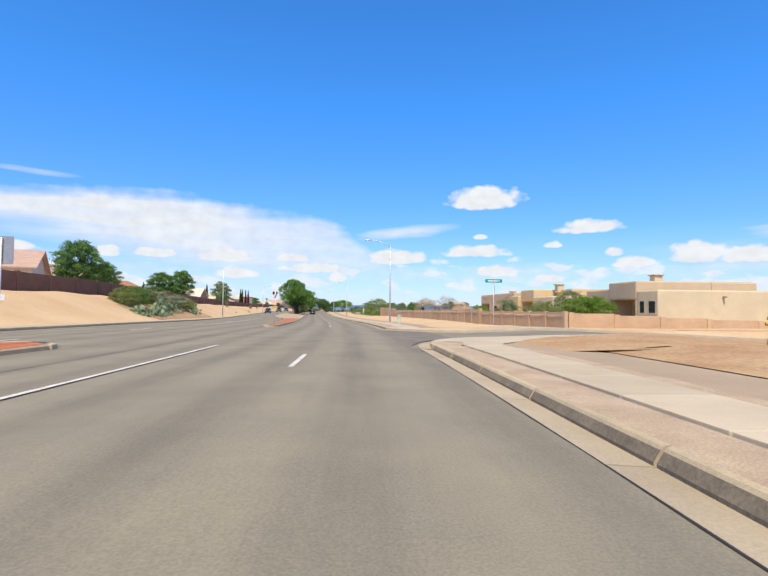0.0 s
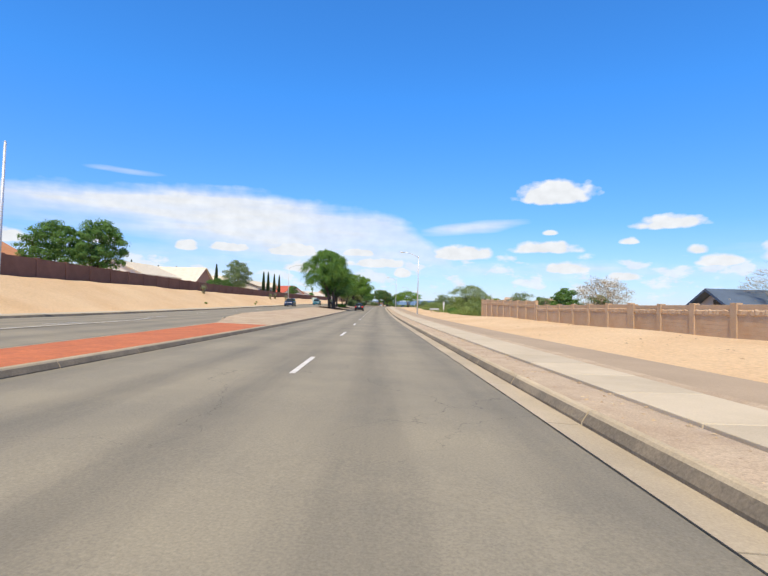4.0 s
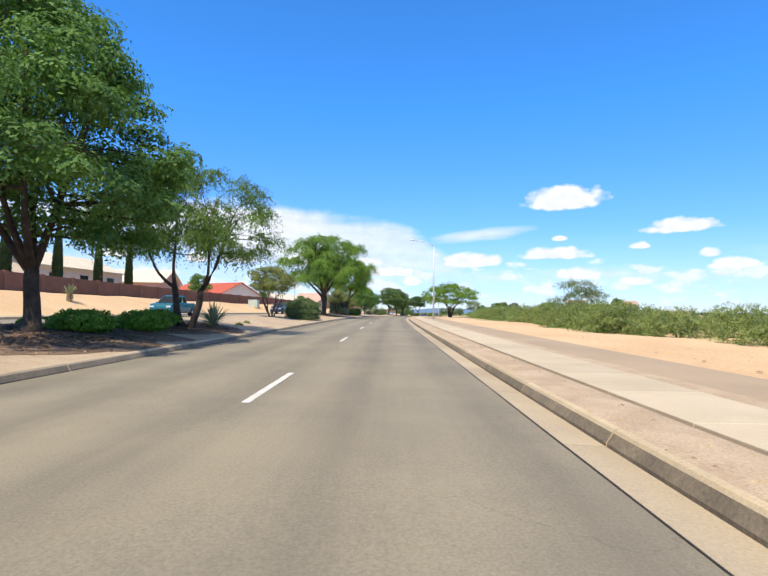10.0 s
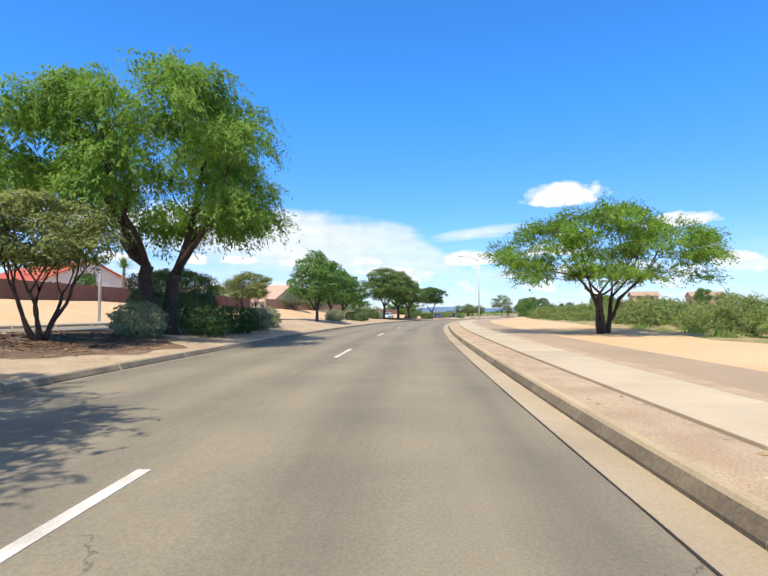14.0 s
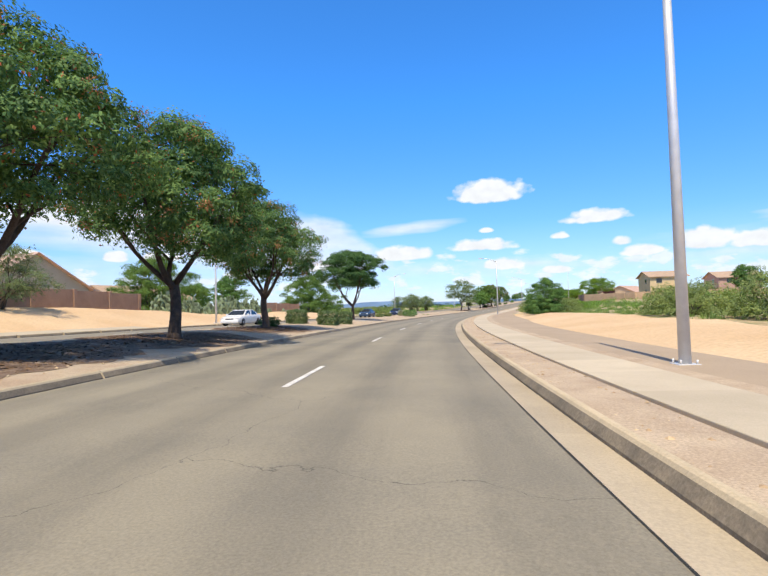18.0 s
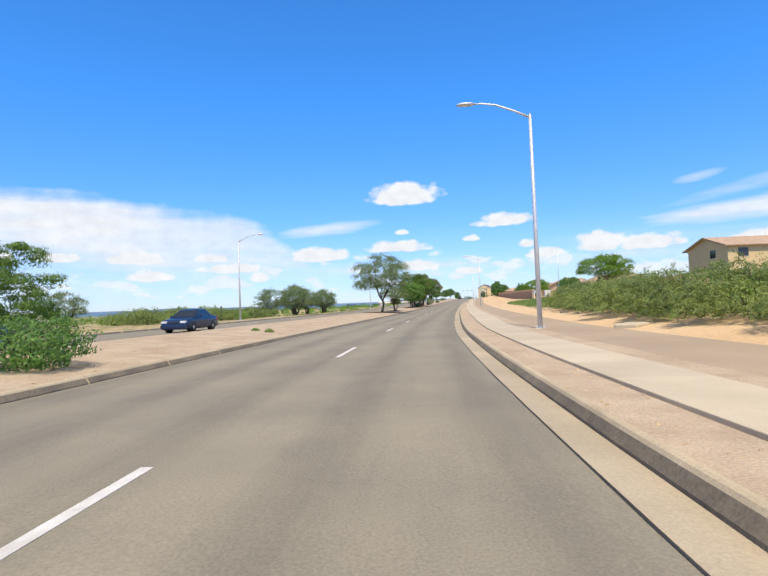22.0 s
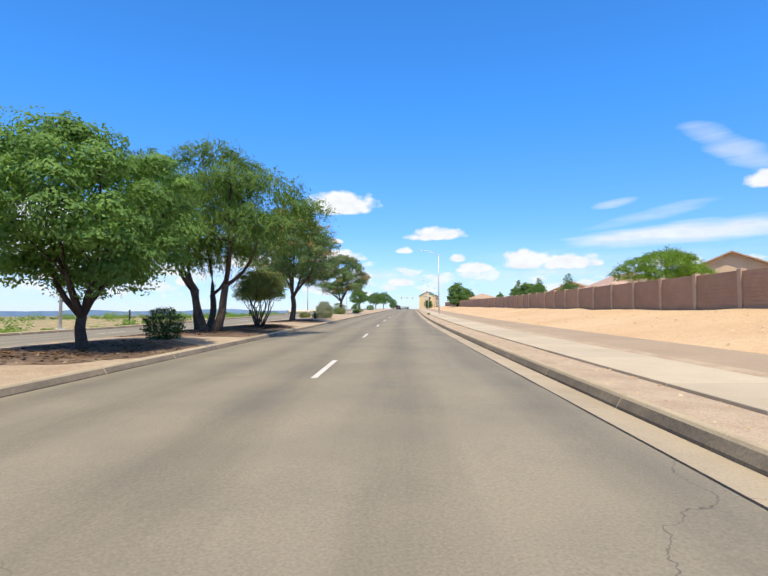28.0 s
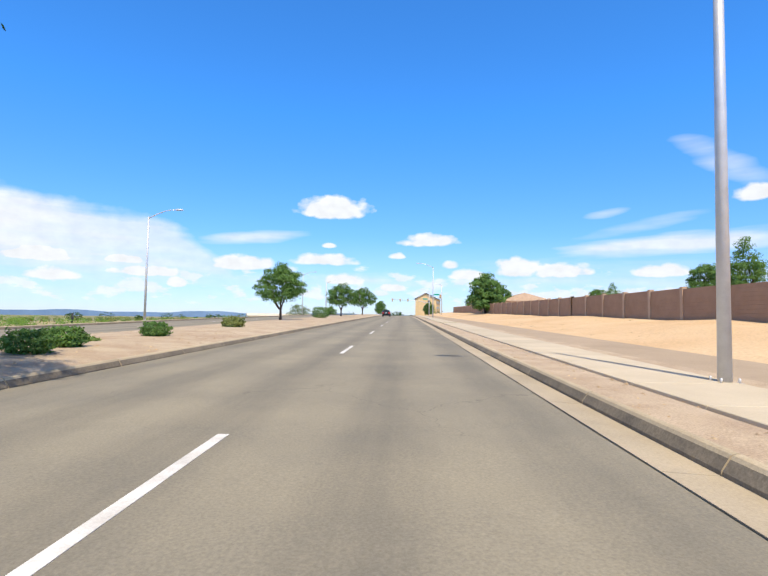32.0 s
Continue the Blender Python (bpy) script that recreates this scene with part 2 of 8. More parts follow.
def road_wear(n, col, co):
    """Tyre tracks and oil drips along the lanes: the road's uv holds metres across and along."""
    uv = n.add("ShaderNodeUVMap").outputs[0]
    sep = n.add("ShaderNodeSeparateXYZ")
    n.link(uv, sep.inputs[0])
    lanes = n.math("MULTIPLY", n.math("ADD", sep.outputs[0], 0.15), 3.7)
    wobble = n.noise(uv, 0.12, 3.0)
    track = n.math("COSINE", n.math("ADD", lanes, n.math("MULTIPLY", wobble, 1.2)))
    long = n.add("ShaderNodeCombineXYZ")
    n.link(n.math("MULTIPLY", sep.outputs[0], 1.0), long.inputs[0])
    n.link(n.math("MULTIPLY", sep.outputs[1], 0.06), long.inputs[1])
    streak = n.noise(long.outputs[0], 1.6, 6.0, 0.65)
    dark = n.span(n.math("ADD", n.math("MULTIPLY", track, 0.22), streak), 0.35, 0.85)
    col = n.mix(1.0, col, n.mix(dark, (1.06, 1.055, 1.04), (0.78, 0.785, 0.80)), "MULTIPLY")
    # cracks
    vor = n.add("ShaderNodeTexVoronoi")
    vor.feature = "DISTANCE_TO_EDGE"
    warp = n.add("ShaderNodeVectorMath")
    warp.operation = "ADD"
    nz = n.add("ShaderNodeTexNoise")
    nz.inputs["Scale"].default_value, nz.inputs["Detail"].default_value = 1.1, 6.0
    n.link(uv, nz.inputs["Vector"])
    n.link(uv, warp.inputs[0])
    n.link(nz.outputs["Color"], warp.inputs[1])
    n.link(warp.outputs[0], vor.inputs["Vector"])
    vor.inputs["Scale"].default_value = 0.16
    where = n.span(n.noise(uv, 0.05, 2.0), 0.48, 0.56)
    crack = n.math("MULTIPLY", n.span(vor.outputs["Distance"], 0.0010, 0.0), where)
    return n.mix(n.math("MULTIPLY", crack, 0.7), col, (0.05, 0.048, 0.045))


ASPHALT = material("asphalt", (0.280, 0.252, 0.188), 0.9, (0.228, 0.209, 0.163), 0.5, 45, grain=0.22, bump=0.35, bump_dist=0.006, coords="World", extra=road_wear)
PATCH = material("asphalt_patch", (0.165, 0.148, 0.125), 0.92, (0.235, 0.21, 0.17), 0.9, 45, grain=0.3, bump=0.5, bump_dist=0.012, coords="World")
PATH = material("path_asphalt", (0.42, 0.328, 0.228), 0.92, (0.36, 0.282, 0.196), 0.35, 40, grain=0.16, bump=0.3, coords="World")
CONCRETE = material("concrete", (0.555, 0.48, 0.355), 0.88, (0.49, 0.42, 0.305), 0.8, 50, grain=0.12, island=0.10, coords="World")
KERB = material("kerb_concrete", (0.56, 0.465, 0.315), 0.88, (0.46, 0.38, 0.26), 1.2, 40, grain=0.18, island=0.14, coords="World")
GUTTER = material("gutter_concrete", (0.48, 0.405, 0.29), 0.85, (0.39, 0.33, 0.235), 0.6, 40, grain=0.16, island=0.10, coords="World")
GRAVEL = material("decomposed_granite", (0.52, 0.425, 0.30), 0.95, (0.42, 0.315, 0.215), 0.9, 38, grain=0.34, bump=0.7, bump_dist=0.015, coords="World")
STRIP = material("beige_grit", (0.52, 0.415, 0.295), 0.95, (0.42, 0.32, 0.222), 1.4, 42, grain=0.30, bump=0.6, bump_dist=0.012, coords="World")
SAND = material("desert_sand", (0.67, 0.495, 0.300), 0.95, (0.60, 0.415, 0.235), 0.16, 9, grain=0.22, bump=0.7, bump_dist=0.05, coords="World")
SCRUBLAND = material("dry_scrubland", (0.34, 0.29, 0.15), 0.95, (0.17, 0.20, 0.075), 0.02, 0.6, grain=0.35, bump=0.6, bump_dist=0.2, coords="World")
EARTH = material("brown_earth", (0.42, 0.255, 0.135), 0.95, (0.52, 0.36, 0.20), 0.5, 9, grain=0.30, bump=0.9, bump_dist=0.06, coords="World")
# brown litter soil, its dark tone also standing for the trees' shade
SOIL = material("shaded_litter_soil", (0.20, 0.135, 0.088), 0.95, (0.36, 0.27, 0.18), 1.6, 40, mix=(0.50, 0.70), grain=0.4, bump=0.8, bump_dist=0.03, coords="World")
GREENLAND = material("green_weeds_ground", (0.19, 0.23, 0.075), 0.95, (0.50, 0.38, 0.22), 0.8, 16, mix=(0.38, 0.56), grain=0.5, bump=0.6, bump_dist=0.08, coords="World")
PAINT_WHITE = material("road_paint", (0.74, 0.73, 0.70), 0.7, (0.55, 0.53, 0.49), 3, 60, grain=0.15, coords="World")
RED_PAVING = material("red_stamped_paving", (0.54, 0.175, 0.070), 0.85, (0.44, 0.14, 0.06), 1.2, 9, grain=0.25, bump=0.4, coords="World")
GALV = material("galvanised_steel", (0.66, 0.665, 0.665), 0.48, (0.58, 0.585, 0.59), 4, 80, grain=0.08, bump=0.05, metal=0.35)
WALL_TAN = material("tan_block", (0.53, 0.39, 0.26), 0.93, (0.50, 0.33, 0.19), 1.1, 30, grain=0.14, bump=0.4, island=0.10)
WALL_PALE = material("pale_block", (0.61, 0.415, 0.25), 0.93, (0.53, 0.355, 0.21), 1.1, 30, grain=0.14, bump=0.4, island=0.08)
WALL_BROWN = material("brown_block", (0.225, 0.115, 0.082), 0.93, (0.18, 0.092, 0.068), 0.9, 30, grain=0.14, bump=0.4, island=0.12)
WALL_RUSSET = material("russet_block", (0.40, 0.255, 0.165), 0.93, (0.33, 0.205, 0.13), 0.9, 30, grain=0.14, bump=0.4, island=0.10)
POST_RUSSET = material("russet_post", (0.50, 0.36, 0.25), 0.93, (0.42, 0.30, 0.20), 0.9, 30, grain=0.14, bump=0.4, island=0.08)
# darker than the kerb top: tyre scuffs plus painted shade of the upright face
KERB_FACE = material("tyre_scuffed_shaded_kerb", (0.27, 0.225, 0.16), 0.9, (0.17, 0.145, 0.11), 1.6, 30, grain=0.3, island=0.14, coords="World")
STUCCO = {k: material("stucco_" + k, c, 0.95, tuple(v * 0.9 for v in c), 0.7, 25, grain=0.08, bump=0.35) for k, c in {
    "sand": (0.60, 0.46, 0.30), "cream": (0.66, 0.55, 0.36), "yellow": (0.66, 0.50, 0.27), "pink": (0.50, 0.31, 0.24), "brown": (0.36, 0.23, 0.17), "sage": (0.40, 0.37, 0.27), "white": (0.68, 0.62, 0.54)}.items()}
ROOFS = {k: material("roof_" + k, c, 0.85, tuple(v * 0.82 for v in c), 1.5, 12, grain=0.15, bump=0.3) for k, c in {
    "pale": (0.72, 0.65, 0.52), "tan": (0.47, 0.34, 0.24), "pink": (0.55, 0.38, 0.30), "orange": (0.52, 0.25, 0.13), "red": (0.50, 0.115, 0.07), "blue": (0.10, 0.14, 0.2)}.items()}
WINDOW = material("dark_window_glass", (0.03, 0.035, 0.04), 0.12, bump=0, grain=0.02, specular=0.6)
PORCH = material("shaded_stucco", (0.36, 0.26, 0.17), 0.95, bump=0.2)
TRIM = material("painted_trim", (0.62, 0.56, 0.46), 0.7)
BARK = material("bark", (0.10, 0.072, 0.052), 0.95, (0.055, 0.042, 0.034), 5, 30, grain=0.35, bump=0.9, bump_dist=0.03)
BARK_PALE = material("pale_bark", (0.20, 0.16, 0.12), 0.95, (0.11, 0.085, 0.065), 5, 30, grain=0.3, bump=0.8, bump_dist=0.03)
BLACK_PLASTIC = material("black_plastic", (0.022, 0.023, 0.025), 0.55, grain=0.05, bump=0.05)
SIGN_WHITE = material("sign_white", (0.78, 0.78, 0.78), 0.5, (0.72, 0.72, 0.72), grain=0.03, bump=0)
SIGN_BLACK = material("sign_black", (0.02, 0.02, 0.02), 0.5, grain=0.03, bump=0)
SIGN_YELLOW = material("sign_yellow", (0.80, 0.42, 0.01), 0.5, grain=0.03, bump=0)
SIGN_GREEN = material("sign_green", (0.01, 0.36, 0.27), 0.5, grain=0.03, bump=0)
SIGN_BACK = material("sign_back", (0.42, 0.43, 0.44), 0.5, grain=0.06, bump=0, metal=0.5)
UTILITY_GREEN = material("pale_utility_green", (0.50, 0.60, 0.53), 0.6, grain=0.05, bump=0.05)
SIGNAL_YELLOW = material("signal_yellow", (0.75, 0.45, 0.03), 0.5, grain=0.04, bump=0)
HYDRANT = material("hydrant_yellow", (0.78, 0.52, 0.03), 0.5, grain=0.05, bump=0)
CACTUS = material("cactus_skin", (0.24, 0.30, 0.17), 0.6, (0.17, 0.23, 0.12), 3, 30, grain=0.2, island=0.35)
TAR = material("tar", (0.045, 0.042, 0.038), 0.8, bump=0.1)
INLET_SHADE = material("painted_inlet_shade", (0.012, 0.011, 0.010), 0.95, bump=0)
WHITE_PANEL = material("white_panel", (0.78, 0.78, 0.76), 0.6, grain=0.03, bump=0)
ROCK = material("pale_rock", (0.55, 0.45, 0.32), 0.95, (0.40, 0.31, 0.21), 3, 20, grain=0.25, bump=0.6, island=0.2)
# air haze is put into the blue base colour of the far hills
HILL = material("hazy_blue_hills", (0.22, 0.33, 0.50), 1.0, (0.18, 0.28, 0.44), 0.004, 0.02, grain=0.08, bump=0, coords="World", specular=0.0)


LEAF_GAIN = 1.3


def leaf_material(name, tones, rough=0.65, glow=0.25):
    """Leaves of several greens, one per leaf, that let some light through."""
    m = bpy.data.materials.new(name)
    m.use_nodes = True
    t = m.node_tree
    n = Nodes(t)
    bsdf = t.nodes["Principled BSDF"]
    rnd = n.add("ShaderNodeNewGeometry").outputs["Random Per Island"]
    ramp = n.add("ShaderNodeValToRGB")
    ramp.color_ramp.interpolation = "CONSTANT" if len(tones) > 3 else "LINEAR"
    els = ramp.color_ramp.elements
    while len(els) < len(tones):
        els.new(0.5)
    for i, (at, c) in enumerate(tones):
        mid = tones[len(tones) // 2][1]
        c = tuple(v * 0.6 + m_ * 0.4 for v, m_ in zip(c, mid)) if len(tones) == 3 else c
        els[i].position, els[i].color = at, (*(min(0.6, v * LEAF_GAIN) for v in c), 1)
    n.link(rnd, ramp.inputs[0])
    co = n.add("ShaderNodeTexCoord").outputs["Object"]
    col = n.mix(1.0, ramp.outputs[0], n.mix(n.span(n.noise(co, 0.8, 3.0), 0.35, 0.65), (0.78, 0.8, 0.8), (1.2, 1.15, 1.0)), "MULTIPLY")
    n.link(col, bsdf.inputs["Base Color"])
    bsdf.inputs["Roughness"].default_value = rough
    bsdf.inputs["Specular IOR Level"].default_value = 0.18
    tr = n.add("ShaderNodeBsdfTranslucent")
    n.link(n.mix(1.0, col, (1.3, 1.35, 0.7), "MULTIPLY"), tr.inputs[0])
    mx = n.add("ShaderNodeMixShader")
    mx.inputs[0].default_value = glow
    n.link(bsdf.outputs[0], mx.inputs[1])
    n.link(tr.outputs[0], mx.inputs[2])
    n.link(mx.outputs[0], t.nodes["Material Output"].inputs[0])
    return m


PEBBLE = leaf_material("loose_pebbles", [(0, (0.20, 0.14, 0.09)), (0.5, (0.34, 0.255, 0.17)), (1, (0.46, 0.38, 0.27))], rough=0.95, glow=0.0)
SEEDS = leaf_material("rusty_seed_heads", [(0, (0.24, 0.085, 0.04)), (0.5, (0.36, 0.16, 0.08)), (1, (0.44, 0.25, 0.14))], glow=0.1)
LITTER = leaf_material("leaf_litter", [(0, (0.05, 0.032, 0.02)), (0.5, (0.10, 0.062, 0.036)), (1, (0.17, 0.11, 0.065))], glow=0.0)
LEAF = {
    "mesquite": leaf_material("mesquite_leaf", [(0, (0.088, 0.168, 0.038)), (0.5, (0.135, 0.238, 0.054)), (1, (0.20, 0.30, 0.076))], glow=0.42),
    "willow": leaf_material("willow_leaf", [(0, (0.068, 0.138, 0.040)), (0.5, (0.108, 0.205, 0.052)), (1, (0.165, 0.27, 0.07))], glow=0.38),
    "ash": leaf_material("ash_leaf", [(0, (0.060, 0.125, 0.040)), (0.5, (0.092, 0.180, 0.053)), (1, (0.145, 0.245, 0.08))], glow=0.33),
    "pistache": leaf_material("pistache_leaf", [(0, (0.058, 0.118, 0.046)), (0.35, (0.085, 0.160, 0.055)), (0.65, (0.125, 0.205, 0.066)), (0.975, (0.30, 0.095, 0.045))], glow=0.22),
    "pistache_red": leaf_material("pistache_red_leaf", [(0, (0.072, 0.136, 0.060)), (0.3, (0.105, 0.178, 0.072)), (0.6, (0.145, 0.22, 0.09)), (0.965, (0.40, 0.15, 0.075))], glow=0.28),
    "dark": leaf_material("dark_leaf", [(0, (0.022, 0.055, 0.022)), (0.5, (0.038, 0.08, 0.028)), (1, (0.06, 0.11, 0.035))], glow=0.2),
    "sage": leaf_material("sage_leaf", [(0, (0.15, 0.18, 0.115)), (0.5, (0.22, 0.25, 0.165)), (1, (0.30, 0.33, 0.22))], glow=0.15),
    "olive": leaf_material("olive_leaf", [(0, (0.10, 0.13, 0.045)), (0.5, (0.15, 0.185, 0.065)), (1, (0.22, 0.24, 0.09))], glow=0.2),
    "hedge": leaf_material("hedge_leaf", [(0, (0.065, 0.105, 0.045)), (0.5, (0.10, 0.15, 0.065)), (1, (0.155, 0.20, 0.095))], glow=0.2),
    "bright": leaf_material("bright_leaf", [(0, (0.08, 0.16, 0.025)), (0.5, (0.13, 0.23, 0.035)), (1, (0.19, 0.30, 0.055))], glow=0.32),
    "cypress": leaf_material("cypress_leaf", [(0, (0.022, 0.04, 0.02)), (0.5, (0.035, 0.06, 0.026)), (1, (0.055, 0.08, 0.035))], glow=0.1),
    "cactus": leaf_material("cactus_skin", [(0, (0.13, 0.19, 0.10)), (0.5, (0.19, 0.25, 0.14)), (1, (0.26, 0.31, 0.19))], glow=0.05),
    "plum": leaf_material("plum_leaf", [(0, (0.05, 0.022, 0.026)), (0.5, (0.08, 0.035, 0.04)), (1, (0.11, 0.05, 0.05))], glow=0.15),
    "scrub": leaf_material("scrub_leaf", [(0, (0.12, 0.17, 0.066)), (0.5, (0.18, 0.235, 0.092)), (1, (0.26, 0.31, 0.135))], glow=0.35),
    "grass": leaf_material("weed_blade", [(0, (0.10, 0.17, 0.05)), (0.5, (0.16, 0.24, 0.075)), (1, (0.26, 0.30, 0.12))], glow=0.3),
    "ash_dark": leaf_material("deep_green_leaf", [(0, (0.040, 0.090, 0.034)), (0.5, (0.058, 0.122, 0.042)), (1, (0.085, 0.160, 0.058))], glow=0.28),
    "bright_ash": leaf_material("fresh_green_leaf", [(0, (0.085, 0.165, 0.045)), (0.5, (0.120, 0.215, 0.058)), (1, (0.165, 0.270, 0.085))], glow=0.35),
    "mesquite_dark": leaf_material("shaded_mesquite_leaf", [(0, (0.070, 0.130, 0.034)), (0.5, (0.100, 0.175, 0.045)), (1, (0.140, 0.220, 0.062))], glow=0.32),
    "sage_green": leaf_material("dusty_green_leaf", [(0, (0.095, 0.140, 0.070)), (0.5, (0.135, 0.185, 0.095)), (1, (0.185, 0.235, 0.130))], glow=0.28),
    "straw": leaf_material("dry_straw_leaf", [(0, (0.28, 0.22, 0.12)), (0.5, (0.40, 0.33, 0.19)), (1, (0.50, 0.43, 0.27))], glow=0.1),
    "bare": leaf_material("pale_twig", [(0, (0.24, 0.21, 0.16)), (1, (0.36, 0.32, 0.25))], glow=0.0),
}


# ======================= the road's line =======================
# Heading (degrees to the left of +y) every 20 m along the dashed lane line; s runs along it, lat to its right.
HEADINGS = [2.33, 4.41, 6.32, 7.71, 8.47, 8.72, 8.63, 8.44, 8.29, 8.25, 8.13, 7.63, 6.51, 4.68, 2.24, -0.6, -3.53, -6.33, -9.02, -11.72,
            -14.13, -15.71, -16.35, -16.59, -16.86, -17.21, -17.69, -18.29, -18.6]
S_MIN, S_MAX = -120, 1300
_ss = np.arange(S_MIN, S_MAX + 1, 1.0)
_hh = np.radians(np.interp(_ss, np.arange(len(HEADINGS)) * 20.0, HEADINGS))
_mid = (_hh[1:] + _hh[:-1]) / 2
_xx = np.r_[0, np.cumsum(-np.sin(_mid))]
_yy = np.r_[0, np.cumsum(np.cos(_mid))]
_xx += -1.519 - _xx[-S_MIN]
_yy += -0.067 - _yy[-S_MIN]


# Height of the road in metres along its line: it dips and climbs gently.
DIPS = ((-120, -40, 0, 20, 40, 60, 80, 100, 120, 140, 160, 180, 200, 220, 240, 260, 280, 300, 320, 340, 360, 380, 400, 420, 440, 460, 480, 500, 520, 540, 560, 600, 640, 690, 730, 900),
        (0.0, 0.0, 0.0, -0.031, -0.165, -0.376, -0.573, -0.71, -0.788, -0.796, -0.741, -0.646, -0.528, -0.413, -0.314, -0.296, -0.349, -0.42, -0.556, -0.768, -0.955, -1.114, -1.214, -1.223, -1.174, -1.078, -0.935, -0.729, -0.473, -0.153, 0.177, 0.827, 1.447, 2.147, 2.447, 2.447))
_zz = np.interp(_ss, *DIPS)
_bell = np.exp(-0.5 * (np.arange(-30, 31) / 9.0) ** 2)
_zz = np.convolve(np.pad(_zz, 30, "edge"), _bell / _bell.sum(), "valid")
_land = np.interp(_ss - 40.0, _ss, _zz) + 0.29             # the land beside the road does not follow every dip

# How far the edges right of the lanes lie off their usual place, by lat: before and after the lane widens.
EDGES = (0.5, 3.45, 4.07, 5.15, 6.6, 8.9, 14.0)
NARROW, BROAD = (0.0, -0.02, -0.10, -0.33, -0.48, -0.50, -0.04), (0.0, 0.24, 0.24, 0.09, 0.35, 1.20, 0.24)


def edge_shift(s):
    k = float(np.interp(s, [400, 418, 480], [0, 0.8, 1]))
    wide = float(np.interp(s, [322, 340, 350, 360, 372, 388, 400, 420], [0, 0.45, 0.9, 1.6, 1.6, 1.3, 1.1, 0]))   # the path broadens past the bend
    return [a + (b - a) * k + (0, 0, 0, 0, 0, wide, 0.5 * wide)[i] for i, (a, b) in enumerate(zip(NARROW, BROAD))]


def usual(s, lat):
    """The lat that at() takes for a thing that truly stands lat metres right of the dashed line."""
    return float(np.interp(lat, [e + d for e, d in zip(EDGES, edge_shift(s))], EDGES))


def at(s, lat, z=0.0):
    """A place beside the road, on the road's own height; the far carriageway lies higher in the middle stretch."""
    h = np.interp(s, _ss, _hh)
    k = min(1.0, max(0.0, (lat - 9.0) / 4.0, (-19.6 - lat) / 6.5))
    z += float(np.interp(s, _ss, _zz)) * (1 - k) + float(np.interp(s if lat > 0 else min(s, 570.0), _ss, _land)) * k
    if lat > 0.5:
        lat += float(np.interp(lat, EDGES, edge_shift(s)))
    elif lat < -6:
        z += float(np.interp(s, [0, 100, 190, 290, 360, 440, 520, 600], [0.1, 0.2, 0.42, 0.42, 0.2, 0.1, -0.15, 0.05])) * min(1.0, (-lat - 6) / 4)
    return Vector((float(np.interp(s, _ss, _xx) + math.cos(h) * lat), float(np.interp(s, _ss, _yy) + math.sin(h) * lat), z))


def heading(s):
    return math.degrees(float(np.interp(s, _ss, _hh)))


def spot(s, lat, z=0.0, turn=0.0, scale=1.0):
    """A pose beside the road: local +y runs along it, local +x to its right."""
    p = at(s, lat, z)
    grade = math.degrees(math.atan(float(np.interp(s + 1.5, _ss, _zz) - np.interp(s - 1.5, _ss, _zz)) / 3.0)) if -20 < lat < 9 else 0.0
    m = pose(p.x, p.y, p.z, grade * math.cos(radians(turn)), grade * math.sin(radians(turn)), heading(s) + turn)
    return m @ Matrix.Diagonal((scale, scale, scale, 1)) if scale != 1.0 else m


# ======================= mesh helpers =======================


def mesh_of(name, verts, faces, mat, smooth=False):
    me = bpy.data.meshes.new(name)
    me.from_pydata([tuple(v) for v in verts], [], faces)
    me.materials.append(mat)
    if smooth:
        me.polygons.foreach_set("use_smooth", [True] * len(me.polygons))
    me.update()
    return me


def quads(name, verts, mat):
    """Many loose four-cornered leaves at once: verts is n x 4 x 3."""
    v = np.asarray(verts, dtype=np.float32).reshape(-1, 3)
    n = len(v) // 4
    me = bpy.data.meshes.new(name)
    me.vertices.add(len(v))
    me.vertices.foreach_set("co", v.ravel())
    me.loops.add(4 * n)
    me.loops.foreach_set("vertex_index", np.arange(4 * n, dtype=np.int32))
    me.polygons.add(n)
    me.polygons.foreach_set("loop_start", np.arange(0, 4 * n, 4, dtype=np.int32))
    me.materials.append(mat)
    me.update(calc_edges=True)
    return me


def bm_mesh(name, bm, mat, smooth=False):
    me = bpy.data.meshes.new(name)
    bm.normal_update()
    bm.to_mesh(me)
    bm.free()
    me.materials.append(mat)
    if smooth:
        me.polygons.foreach_set("use_smooth", [True] * len(me.polygons))
    return me


def put(name, me, parent=None, m=None, label=""):
    ob = new(name, me)
    if parent is not None:
        ob.parent = parent
    if m is not None:
        ob.matrix_basis = m
    return tagged(ob, label)


def thing(name, m, label, category, group="", kind=""):
    ob = new(name)
    ob.empty_display_size = 0.3
    ob.matrix_basis = m
    return tagged(ob, label, category, group, kind)


def box_bm(x0, x1, y0, y1, z0, z1, bevel=0.0, seg=1):
    bm = bmesh.new()
    bmesh.ops.create_cube(bm, size=1)
    for v in bm.verts:
        v.co = Vector(((x0 + x1) / 2 + v.co.x * (x1 - x0), (y0 + y1) / 2 + v.co.y * (y1 - y0), (z0 + z1) / 2 + v.co.z * (z1 - z0)))
    if bevel:
        bmesh.ops.bevel(bm, geom=bm.edges[:], offset=bevel, segments=seg, affect="EDGES", profile=0.5)
    return bm


def box(name, x0, x1, y0, y1, z0, z1, mat, bevel=0.0, seg=1):
    return bm_mesh(name, box_bm(x0, x1, y0, y1, z0, z1, bevel, seg), mat)


